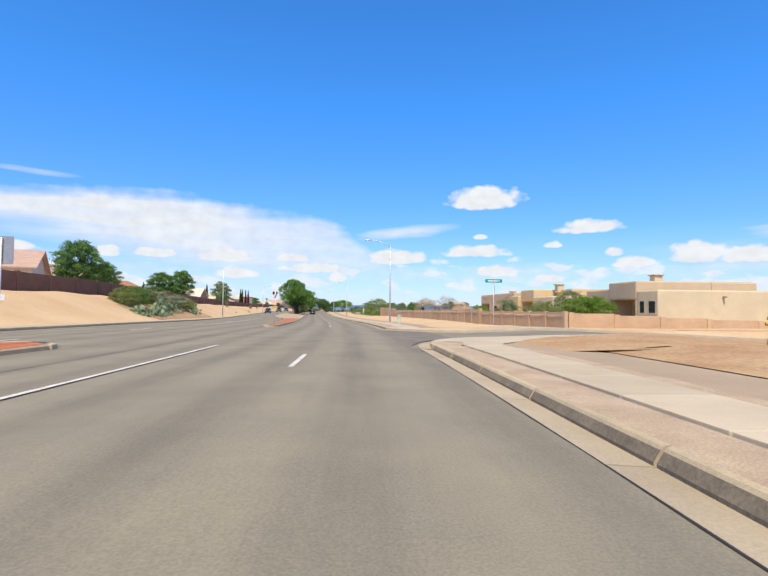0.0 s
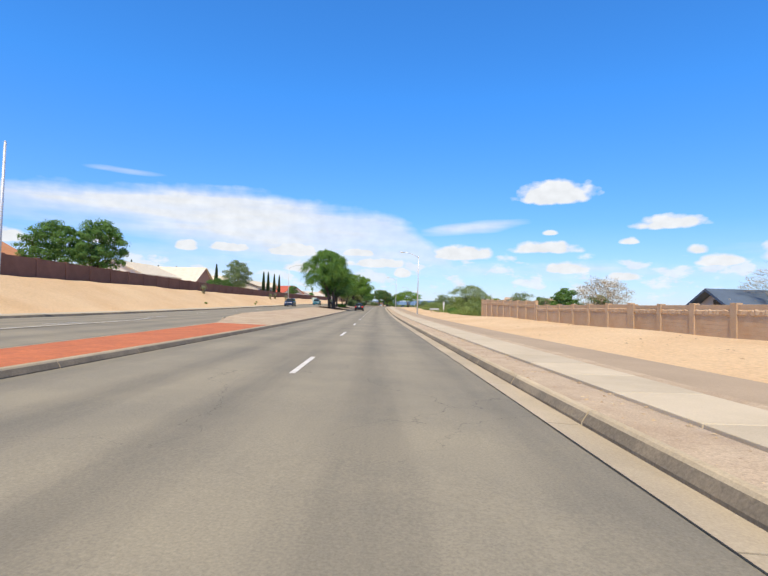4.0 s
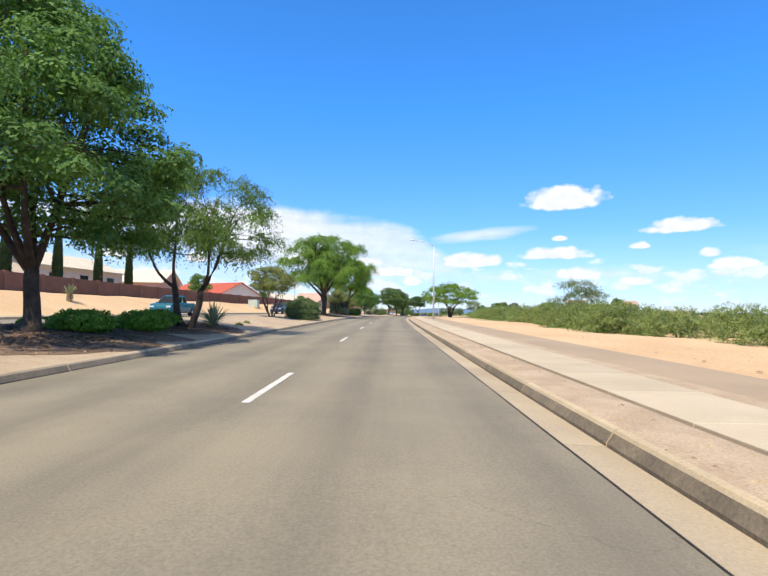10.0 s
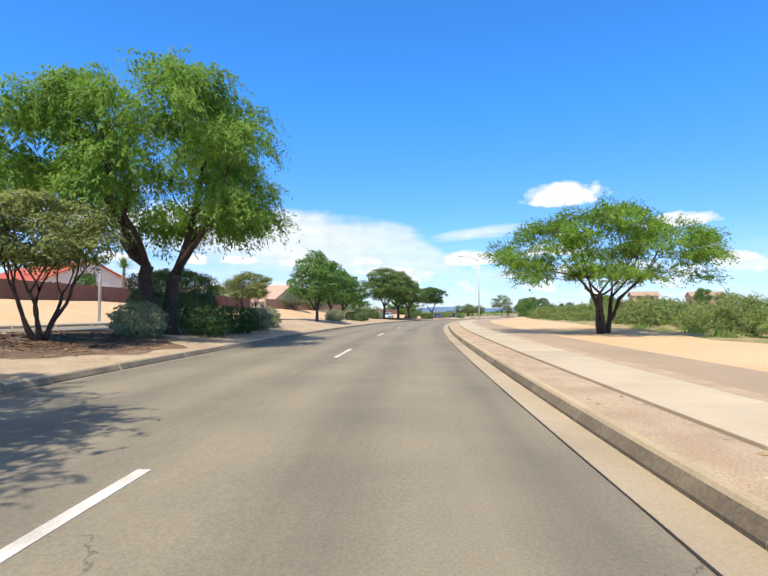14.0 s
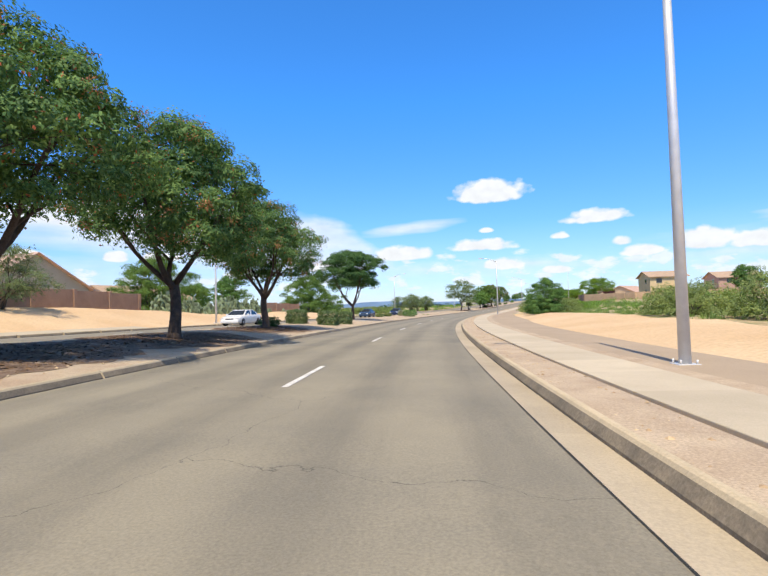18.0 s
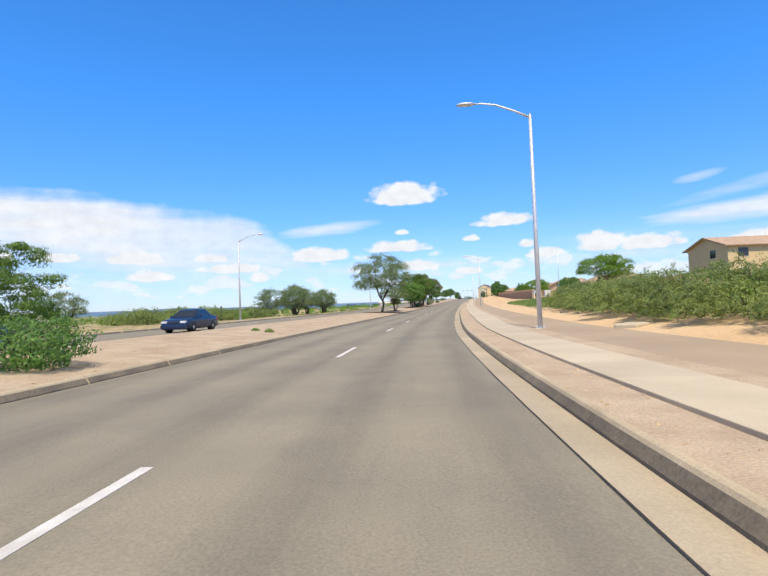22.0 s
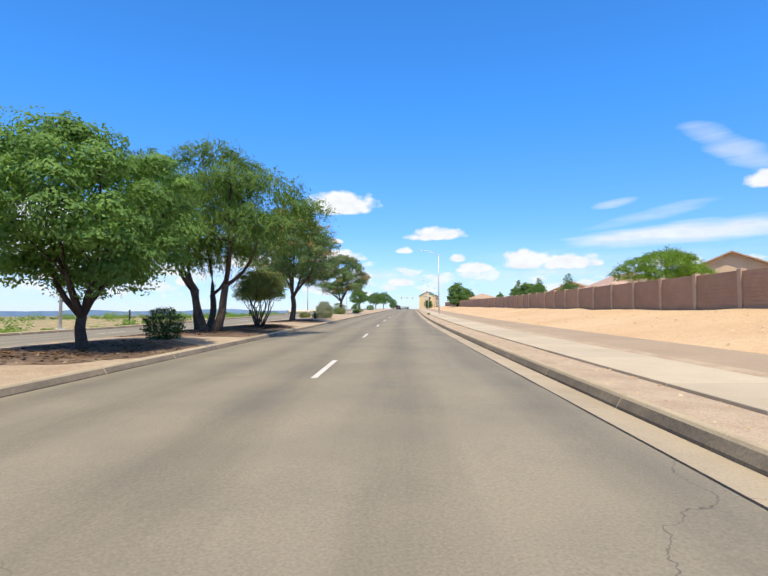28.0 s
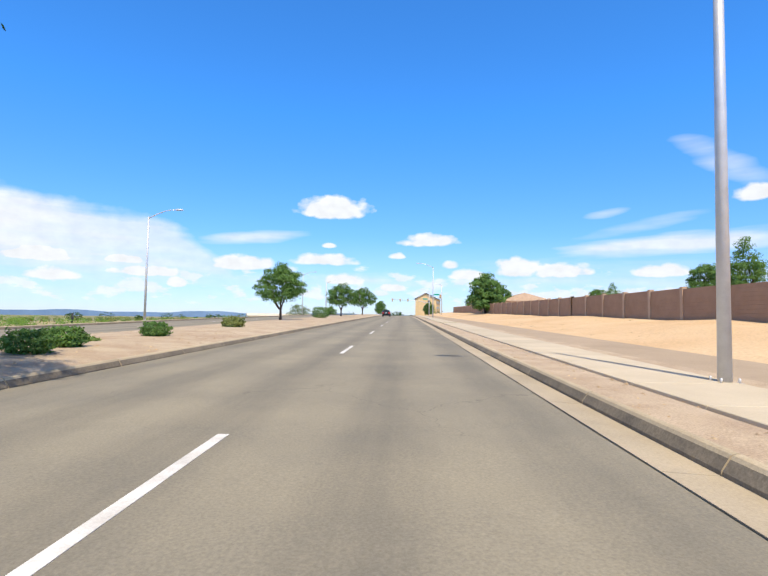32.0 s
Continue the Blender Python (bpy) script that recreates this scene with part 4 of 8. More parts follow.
def build_pavement():
    walk_ = thing("pavement", Matrix(), "pale concrete pavement cast in slabs", "pavement", kind="structure")
    L = 1.95
    w = WALK_OUT - WALK_IN
    slim = lambda s: Matrix.Diagonal(((w + edge_shift(s)[4] - edge_shift(s)[3]) / w, 1, 1, 1))
    slab = box("slab", 0, w, -L / 2 + 0.008, L / 2 - 0.008, -0.02, 0.155, CONCRETE, 0.008)
    n = int((600 - 34.65) / L)
    for i in range(n):
        s = 34.65 + (i + 0.5) * L
        put("slab", slab, walk_, spot(s, WALK_IN, 0.006 * math.sin(i * 12.9)) @ slim(s))
    for i in range(16):
        put("slab", slab, walk_, spot(-14 + i * L, WALK_IN) @ slim(0))
    ribbon("pavement_beyond", 600, 900, lambda s: [(WALK_IN, 0.15), (WALK_OUT, 0.15)], CONCRETE, 4, 0, label="pale concrete pavement running on to the crossing", category="pavement")
    ribbon("far_pavement", -100, 345, lambda s: [(far_l(s) - 0.16, 0.145), (far_l(s) - 1.5, 0.15)], CONCRETE, 3, 0, label="narrow pale concrete pavement along the far kerb", category="pavement")
    # corner aprons of the side street
    ts = [radians(90 * i / 8) for i in range(9)]
    here = lambda s, lat, z: at(s, usual(s, lat), z)
    # near corner: broad paved bend where the pavement meets the side street, earth and worn path behind it
    pt = lambda s0, sg, r, q, a, z: at(s0 + sg * q * math.sin(a), KERB_IN + r - q * math.cos(a), z)
    fill = [pt(RETURN_A, 1, RETURN_R, RETURN_R - 0.14, a, 0.158) for a in ts] + [at(21.6, 10.8, 0.09), at(20.1, 10.8, 0.09)]
    fill += [here(s, l, 0.158) for s, l in ((20.0, 9.5), (18.9, 8.2), (17.8, 7.1), (16.9, 6.35), (16.2, 6.12), (16.2, 4.82), (17.5, 5.12), (17.9, 4.6))]
    fill = fill[1:]
    base = [here(s, l, z) for s, l, z in ((13.8, 6.2, 0.118), (16.0, 3.97, 0.128), (17.4, 4.1, 0.128), (18.7, 4.8, 0.128), (20.0, 6.3, 0.12), (20.8, 8.0, 0.12), (21.2, 10.9, 0.07), (13.8, 10.9, 0.06))]
    tagged(put("corner_ground", mesh_of("corner_ground", base, [tuple(reversed(range(len(base))))], EARTH)), "packed earth under the paved street corner", "sand", "", "structure")
    tagged(put("corner_apron", mesh_of("corner_apron", fill, [tuple(reversed(range(len(fill))))], CONCRETE)), "broad concrete pavement round the street corner", "pavement", "", "structure")
    fill = [at(16.1, KERB_OUT - 0.02, 0.148)] + [pt(RETURN_A, 1, RETURN_R, RETURN_R - 0.12, radians(a), 0.148) for a in (0, 5, 10, 15, 19)] + [here(s, l, 0.148) for s, l in ((17.95, 4.62), (17.5, 5.16), (16.1, 4.9))]
    tagged(put("strip_end", mesh_of("strip_end", fill, [tuple(reversed(range(len(fill))))], STRIP)), "reddish gravel at the end of the strip by the kerb", "gravel", "", "structure")
    rows = [((14.2, 8.7), (14.2, 10.5)), ((15.2, 7.7), (15.2, 10.5)), ((16.2, 6.9), (16.4, 10.5)), ((17.4, 6.95), (17.6, 10.5)), ((18.6, 8.1), (18.8, 10.6)), ((20.05, 9.6), (20.05, 10.8))]
    verts = [here(s, l, 0.134 + 0.01 * k) for pair in rows for k, (s, l) in enumerate(pair)]
    tagged(put("corner_earth", mesh_of("corner_earth", verts, [(2 * i, 2 * i + 1, 2 * i + 3, 2 * i + 2) for i in range(len(rows) - 1)], EARTH)), "orange-brown earth spilling over the paved corner", "sand", "", "structure")
    fill = [here(s, l, 0.141) for s, l in ((15.2, 6.15), (16.7, 6.2), (17.2, 6.7), (16.3, 7.0), (15.3, 7.8), (14.2, 8.4))]
    tagged(put("path_end", mesh_of("path_end", fill, [tuple(reversed(range(len(fill))))], PATH)), "broken end of the asphalt path by the corner", "path", "", "structure")
    # far corner
    c = KERB_IN + RETURN_Q
    verts = [pt(RETURN_B, -1, RETURN_Q, q, a, 0.148) for a in ts for q in (RETURN_Q - 0.15, RETURN_Q - 1.6)]
    tagged(put("corner_apron", mesh_of("corner_apron", verts, [(2 * i, 2 * i + 1, 2 * i + 3, 2 * i + 2) for i in range(8)], CONCRETE)), "curved concrete pavement round the street corner", "pavement", "", "structure")
    fill = [pt(RETURN_B, -1, RETURN_Q, RETURN_Q - 1.6, a, 0.135) for a in ts] + [at(RETURN_B - RETURN_Q + 1.6, c + 1.5, 0.02), at(RETURN_B + 1.5, c + 1.5, 0.0), at(42.5, PATH_OUT + 0.2, 0.11), at(42.5, WALK_IN, 0.13), at(RETURN_B, WALK_IN - 0.06, 0.13)]
    tagged(put("corner_earth", mesh_of("corner_earth", fill, [tuple(range(len(fill)))], SAND)), "bare sandy earth inside the street corner", "sand", "", "structure")
    # dark patched asphalt across the mouth, ragged towards the lane
    rows = []
    for i in range(33):
        s = 15.2 + 16.6 * i / 32
        e0 = 3.02 + 0.22 * noise.noise(Vector((s * 0.9, 2.0, 0))) + 0.10 * noise.noise(Vector((s * 3.1, 5.0, 0))) + 0.35 * max(0.0, (17.5 - s) / 2.3)
        near = KERB_IN + RETURN_R - math.sqrt(max(0.0, (RETURN_R + 0.75) ** 2 - max(0.0, s - RETURN_A) ** 2))
        far = KERB_IN + RETURN_Q - math.sqrt(max(0.0, (RETURN_Q + 0.75) ** 2 - max(0.0, RETURN_B - s) ** 2))
        e1 = min(6.15, SEAM - 0.04 if s < RETURN_A else near, far)
        rows.append((s, e0, max(e0 + 0.05, e1)))
    verts = [at(s, e0 + (e1 - e0) * k / 3, -0.003 if k == 0 else 0.013 + 0.030 * min(1.0, max(0.0, k / 3 * (e1 - e0) - 0.1) / 0.9)) for s, e0, e1 in rows for k in range(4)]
    me = mesh_of("asphalt_patch", verts, [(4 * i + k, 4 * i + k + 1, 4 * i + k + 5, 4 * i + k + 4) for i in range(32) for k in range(3)], PATCH)
    tagged(put("asphalt_patch", me), "dark worn asphalt patch across the side street mouth", "road patch", "", "structure")


def build_markings():
    L = 3.05
    dash = box("dash", -0.055, 0.055, -L / 2, L / 2, 0.0, 0.004, PAINT_WHITE)
    for s in [-12.0, 0.2, 12.4] + [float(np.interp(i, [0, 6, 10, 12, 15, 22, 28, 29, 36, 39, 40, 52], [41.9, 116.6, 167.4, 192.5, 230.8, 318.6, 391.0, 404.0, 490.2, 527.3, 540.2, 688.0])) for i in range(53)]:
        tagged(put("lane_dash", dash, None, spot(s, 0.0, 0.021)), "white painted lane dash on the asphalt", "road marking", "lane dashes", "structure")
    for a, b in ((-30, 16.3), (34.6, 700)):
        ribbon("tar_seam", a, b, lambda s: [(SEAM - 0.012 + 0.010 * math.sin(s * 1.7) * math.sin(s * 0.37), 0.0075), (SEAM + 0.006, 0.0075)], TAR, 1.5, 0, label="dark tar seam between asphalt and gutter", category="road seam")
    for i in range(52):
        s = -20 + i * 12.3
        l = (far_l(s) + med_l(s)) / 2
        tagged(put("lane_dash", dash, None, spot(s, l, 0.017)), "white painted lane dash on the asphalt", "road marking", "far lane dashes", "structure")
    for a, b, l in ((-30, 17.5, lambda s: -3.25), (42, 100, lambda s: med_l(s) - 4.2)):
        ribbon("turn_lane_line", a, b, lambda s: [(l(s) - 0.06, 0.024), (l(s) + 0.06, 0.024)], PAINT_WHITE, 2, 0, label="solid white turning lane line", category="road marking")


build_ground()
build_roads()


# ======================= plants =======================


def leaf_quads(rng, centres, ways, length, width, faces=None):
    """Diamond leaves from centres and pointing ways; faces turns their flat sides."""
    n = len(centres)
    ways = ways / (np.linalg.norm(ways, axis=1, keepdims=True) + 1e-9)
    side = np.cross(ways, rng.normal(size=(n, 3)) if faces is None else faces)
    side /= np.linalg.norm(side, axis=1, keepdims=True) + 1e-9
    l = (length * rng.uniform(0.7, 1.3, n))[:, None]
    w = (width * rng.uniform(0.7, 1.3, n))[:, None]
    a = centres - ways * l / 2
    b = centres + ways * l / 2
    mid = centres - ways * l * 0.05
    return np.stack([a, mid + side * w / 2, b, mid - side * w / 2], 1)


def limb(rng, start, way, length, r0, r1, bend=0.25, n=5, lift=0.12):
    pts, p, d = [start.copy()], start.copy(), way.normalized()
    for _ in range(n):
        d = (d + Vector(rng.normal(size=3)) * bend * 0.5 + Vector((0, 0, lift))).normalized()
        p = p + d * (length / n)
        pts.append(p.copy())
    rad = [r0 + (r1 - r0) * i / n for i in range(n + 1)]
    return pts, rad


CROWNS = {  # reach of the crown, as a share of its half width, from its foot to its top
    "round": ((0, 0.15, 0.4, 0.65, 0.85, 1), (0.62, 0.90, 1.0, 0.90, 0.66, 0.30)),
    "umbrella": ((0, 0.2, 0.5, 0.75, 0.9, 1), (0.80, 1.0, 0.96, 0.78, 0.56, 0.30)),
    "dome": ((0, 0.15, 0.4, 0.65, 0.85, 1), (0.98, 1.0, 0.96, 0.84, 0.60, 0.30)),
    "cone": ((0, 0.12, 0.35, 0.6, 0.85, 1), (0.70, 0.98, 1.0, 0.76, 0.48, 0.22)),
}


def path_to(rng, a, b, r0, r1, n=5, sag=0.12):
    """A limb that bends its way from a to b."""
    ln = (b - a).length
    up = Vector((0, 0, ln * sag))
    pts, w1, w2 = [], Vector(rng.normal(size=3)) * ln * 0.035, Vector(rng.normal(size=3)) * ln * 0.022
    for i in range(n + 1):
        k = i / n
        pts.append(a.lerp(b, k) + up * math.sin(math.pi * k) * 0.6 + w1 * math.sin(math.pi * k) + w2 * math.sin(2 * math.pi * k))
    return pts, [r0 + (r1 - r0) * (i / n) ** 0.8 for i in range(n + 1)]


def grow(seed, height, width, style="round", trunks=1, fork=0.28, leaves=9000, size=0.12, base=None, droop=0.0, girth=None, clump=1.0, gaps=0.25, spread=0.35, slim=0.5, spray=0.9, limbs=5, lean=(0.0, 0.0)):
    """Wood and leaf arrays of a tree, standing at its origin: a forked trunk, limbs that carry clumps, and leaves on the clumps."""
    rng = np.random.default_rng(seed)
    base_z = height * (fork + 0.05 if base is None else base)
    tall, rx = height - base_z, width / 2
    rc = clump * (0.30 + 0.070 * width)
    ph = rng.uniform(0, 6.283, 3)
    off = np.array([lean[0], lean[1], 0.0])

    def reach(a, zn):
        lobe = 0.90 + 0.10 * math.sin(2 * a + ph[0] + zn) + 0.09 * math.sin(3 * a + ph[1] + zn * 2.5) + 0.06 * math.sin(5 * a + ph[2] - zn * 4)
        return rx * lobe * float(np.interp(zn, *CROWNS[style]))

    # clumps: most of them near the outside of the crown, kept apart from each other
    want = int(1.75 * width * tall * 0.9 / rc ** 2 * (1 - 0.6 * gaps)) + 5
    c = []
    for _ in range(want * 40):
        zn, a = rng.random() ** (1.5 if style == "dome" else 0.9), rng.uniform(0, 6.283)
        r = max(0.0, reach(a, zn) - rc * (0.3 if droop else 0.65)) * (1 - 0.85 * rng.random() ** 2.4)
        p = np.array([math.cos(a) * r, math.sin(a) * r, base_z + rc * 0.45 + zn * max(0.1, tall - rc * 1.1)]) + off * (0.4 + 0.6 * zn)
        if noise.noise(Vector(p * (1.6 / rc)) * 0.35 + Vector((seed * 3.1, 0, 0))) < gaps - 0.42:
            continue
        if any(((p - q) ** 2).sum() < (rc * 0.78) ** 2 for q in c):
            continue
        c.append(p)
        if len(c) >= want:
            break
    c = np.array(c)
    rcs = rc * rng.uniform(0.75, 1.2, len(c))
    # wood
    girth = girth or 0.016 * height + 0.05
    wood, joints = [], []
    for k in range(trunks):
        ang = 2 * math.pi * k / trunks + rng.uniform(-0.5, 0.5) + seed
        g = girth / trunks ** 0.4
        foot = Vector((math.cos(ang), math.sin(ang), 0)) * (g * 1.1 if trunks > 1 else 0)
        foot.z = -0.15
        top = Vector((math.cos(ang) * spread * height * fork * (trunks > 1), math.sin(ang) * spread * height * fork * (trunks > 1), height * fork * rng.uniform(0.9, 1.1))) + Vector(off) * 0.25
        pts, rad = path_to(rng, foot, top, g * 1.1, g * 0.80, 6, 0.02)
        rad[0] *= 1.45
        rad[1] *= 1.10
        wood.append(tube(pts, rad, 9))
        n_l = limbs if trunks == 1 else max(2, limbs // 2)
        for j in range(n_l):
            a2 = (2 * math.pi * (j + rng.uniform(-0.25, 0.25)) / n_l + seed) if trunks == 1 else ang + (j - (n_l - 1) / 2) * 1.5 / n_l * (1 + 1.2 / trunks) + rng.uniform(-0.2, 0.2)
            zn = rng.uniform(0.35, 0.8)
            r = reach(a2, zn) * rng.uniform(0.5, 0.72)
            tip = Vector((math.cos(a2) * r, math.sin(a2) * r, base_z + zn * tall)) + Vector(off) * 0.7
            start = pts[-1] - (pts[-1] - pts[-2]) * (0.5 * j / n_l)
            q, qr = path_to(rng, start, tip, g * rng.uniform(0.5, 0.66), g * 0.13, 7, -0.10)
            wood.append(tube(q, qr, 7))
            joints += [(p, w) for p, w in zip(q[2:], qr[2:])]
            for m in (3, 5):
                a3 = a2 + rng.choice((-1, 1)) * rng.uniform(0.4, 0.9)
                zn3 = min(0.92, zn + rng.uniform(-0.25, 0.25))
                r3 = reach(a3, zn3) * rng.uniform(0.55, 0.8)
                t3 = Vector((math.cos(a3) * r3, math.sin(a3) * r3, base_z + zn3 * tall)) + Vector(off) * 0.8
                q3, r3_ = path_to(rng, q[m], t3, qr[m] * 0.72, g * 0.06, 5, -0.06)
                wood.append(tube(q3, r3_, 5))
                joints += [(p, w) for p, w in zip(q3[1:], r3_[1:])]
    jp = np.array([tuple(p) for p, _ in joints])
    for p in c:
        d = ((jp - p) ** 2).sum(1) + np.where(jp[:, 2] > p[2] + 0.2, 4.0, 0.0)
        i = int(d.argmin())
        q, qr = path_to(rng, joints[i][0], Vector(p), min(joints[i][1] * 0.6, 0.05), 0.008, 3, 0.05)
        wood.append(tube(q, qr, 4, False))
    # leaves, their faces turned out and up from each clump
    if droop:                                       # feathery sprays arching out and down
        per = 14
        k = leaves // per
        i0 = rng.integers(0, len(c), k)
        u = rng.normal(size=(k, 3))
        u /= np.linalg.norm(u, axis=1, keepdims=True)
        u[:, 2] = np.abs(u[:, 2]) * 0.9 - 0.15
        start = c[i0] + u * (rcs[i0] * rng.uniform(0.25, 0.85, k))[:, None]
        out = c[i0] * np.array([1, 1, 0]) - off
        out /= np.linalg.norm(out, axis=1, keepdims=True) + 1e-6
        way = out * 0.55 + u * np.array([1, 1, 0.5]) * 0.8 + rng.normal(size=(k, 3)) * 0.2
        way /= np.linalg.norm(way, axis=1, keepdims=True)
        ln = spray * rng.uniform(0.45, 1.1, k)
        fall = droop * rng.uniform(0.35, 1.2, k)
        tt = rng.random((k, per))
        p = start[:, None] + way[:, None] * (ln[:, None] * tt)[..., None]
        p[..., 2] -= fall[:, None] * tt ** 2
        tan = np.repeat((way * ln[:, None])[:, None], per, 1)
        tan[..., 2] -= 2 * fall[:, None] * tt
        p = p.reshape(-1, 3) + rng.normal(size=(k * per, 3)) * 0.05
        tan = tan.reshape(-1, 3)
        ways = tan / (np.linalg.norm(tan, axis=1, keepdims=True) + 1e-6) + rng.normal(size=p.shape) * 0.5
        turned = np.repeat(u * 0.7 + out * 0.35 + np.array([0, 0, 0.55]), per, 0) + rng.normal(size=p.shape) * 0.22
    else:
        idx = rng.integers(0, len(c), leaves)
        u = rng.normal(size=(leaves, 3))
        u /= np.linalg.norm(u, axis=1, keepdims=True)
        u[:, 2] = np.where((u[:, 2] < -0.1) & (rng.random(leaves) < 0.6), -u[:, 2], u[:, 2])
        lump = 0.86 + 0.24 * np.sin(u[:, 0] * 4.3 + idx) * np.sin(u[:, 1] * 4.1 + idx * 1.7) + 0.12 * np.sin(u[:, 2] * 6 + idx * 2.3)
        r = rcs[idx] * lump * (1 - rng.exponential(0.17, leaves).clip(0, 0.75))
        p = c[idx] + u * r[:, None] * np.array([1, 1, 0.74])
        ways = np.cross(u, rng.normal(size=u.shape)) + np.array([0, 0, -0.35]) + u * 0.3
        out = c[idx] * np.array([1, 1, 0]) / rx
        turned = u * 0.85 + out * 0.25 + np.array([0, 0, 0.45]) + rng.normal(size=p.shape) * 0.33
    p[:, 2] = np.maximum(p[:, 2], height * 0.05 + 0.02)
    return wood, leaf_quads(rng, p, ways, size, size * slim, turned)


TREE_PROTOS = {}


def tree(proto, s, lat, z=0.22, turn=0.0, scale=1.0):
    """Stands a tree of that kind at a place; the first one is grown, the rest are copies."""
    spec = TREES[proto]
    m = spot(s, lat, z, turn, scale)
    if proto in TREE_PROTOS:
        first = TREE_PROTOS[proto]
        return copy_thing(first, m @ Matrix.Diagonal((1 / first.scale[0],) * 3 + (1,)))
    name, label, category, leaf, bark, kw = spec
    wood, lv = grow(**kw)
    ob = thing(name, m, label, category, category + "s along the road")
    v, f = fuse(wood)
    put("trunk", mesh_of("trunk", v, f, bark, True), ob)
    put("crown", quads("crown", lv, LEAF[leaf]), ob)
    if proto.startswith("pistache"):
        rng = np.random.default_rng(kw["seed"])
        k, per = (85, 90) if proto.endswith("red") else (26, 60)
        c = lv.mean(1)
        c = c[np.linalg.norm((c - c.mean(0)) / (c.std(0) + 1e-6), axis=1) > 1.7]
        heads = np.repeat(c[rng.integers(0, len(c), k)], per, 0)
        p = heads + rng.normal(size=heads.shape) * np.array([0.15, 0.15, 0.10])
        put("seed_head", quads("seed_head", leaf_quads(rng, p, rng.normal(size=p.shape), 0.085, 0.04), SEEDS), ob, None, "rust-red seed heads among the leaves")
    TREE_PROTOS[proto] = ob
    return ob


def bush_leaves(seed, w, d, h, n, size, boxy=0.0, lumps=9):
    """Leaf arrays of a shrub that fills its outline from the ground up."""
    rng = np.random.default_rng(seed)
    u = rng.normal(size=(n, 3))
    u /= np.linalg.norm(u, axis=1, keepdims=True)
    v = u
    if boxy:
        k = (np.abs(u) ** 6).sum(1) ** (1 / 6)
        u = u * (1 - boxy) + u / k[:, None] * boxy
    r = 1 - rng.exponential(0.10, n).clip(0, 0.8)
    soft = 1.0 if boxy < 0.6 else 0.45
    bump = 1 + soft * (0.13 * np.sin(v[:, 0] * lumps + seed) * np.sin(v[:, 1] * lumps + seed * 2) + 0.10 * np.sin(v[:, 2] * lumps * 1.3 + seed) + 0.07 * np.sin(v[:, 0] * 17 + v[:, 2] * 13 + seed) + 0.05 * rng.normal(size=n))
    p = u * (r * bump)[:, None] * np.array([w / 2, d / 2, h * 0.52]) + np.array([0, 0, h * 0.48])
    keep = p[:, 2] > 0.02
    p, v = p[keep], v[keep]
    ways = np.cross(v, rng.normal(size=p.shape)) + v * 0.5 + np.array([0, 0, 0.2])
    turned = v * 0.8 + np.array([0, 0, 0.45]) + rng.normal(size=p.shape) * 0.45
    return leaf_quads(rng, p, ways, size, size * 0.42, turned)


BUSH_PROTOS = {}


def bush(kind, s, lat, w, h, z=0.22, d=None, turn=0.0, label=None, name="shrub"):
    seed_, leaf, text, n, size, boxy = BUSHES[kind]
    key = (kind, round(w * 2), round(h * 2))
    m = spot(s, lat, z, turn)
    if key in BUSH_PROTOS:
        ob = copy_thing(BUSH_PROTOS[key], m if boxy > 0.6 else spot(s, lat, z, turn + 70 * (s % 5)))
    else:
        ob = thing(name, m, label or text, "shrub", "shrubs")
        k = min(4.0, max(0.45, w * h / 2.0))
        put("foliage", quads("foliage", bush_leaves(seed_ + len(BUSH_PROTOS), w, d or w, h, int(n * k), size, boxy), LEAF[leaf]), ob)
        rng = np.random.default_rng(seed_)
        sticks = []
        for j in range(5):
            a = rng.uniform(0, 6.28)
            pts, rad = limb(rng, Vector((0, 0, -0.08)), Vector((math.cos(a) * 0.6, math.sin(a) * 0.6, 1)), h * 0.8, 0.03, 0.01, 0.2, 3)
            sticks.append(tube(pts, rad, 5))
        v, f = fuse(sticks)
        put("stem", mesh_of("stem", v, f, BARK), ob)
        BUSH_PROTOS[key] = ob
    return ob


BUSHES = {
    "hedge": (11, "hedge", "clipped grey-green desert hedge on the gravel median", 9500, 0.10, 0.92),
    "mound": (15, "hedge", "loose rounded grey-green desert shrub on the median", 9000, 0.105, 0.40),
    "sage": (21, "sage", "silvery sage shrub with small pale leaves", 9500, 0.085, 0.12),
    "green": (31, "ash", "rounded green shrub on the gravel", 4200, 0.10, 0.2),
    "dark": (41, "dark", "dense dark green shrub", 4600, 0.10, 0.3),
    "olive": (51, "olive", "loose olive-green desert shrub", 4200, 0.12, 0.0),
    "scrub": (61, "mesquite", "low spreading mesquite scrub", 5200, 0.16, 0.0),
    "bright": (71, "bright", "bright green creosote bush", 4600, 0.14, 0.0),
    "weed": (81, "grass", "small tuft of roadside weeds", 700, 0.14, 0.0),
    "plum": (91, "plum", "purple-leaved shrub above the wall", 3000, 0.16, 0.2),
}

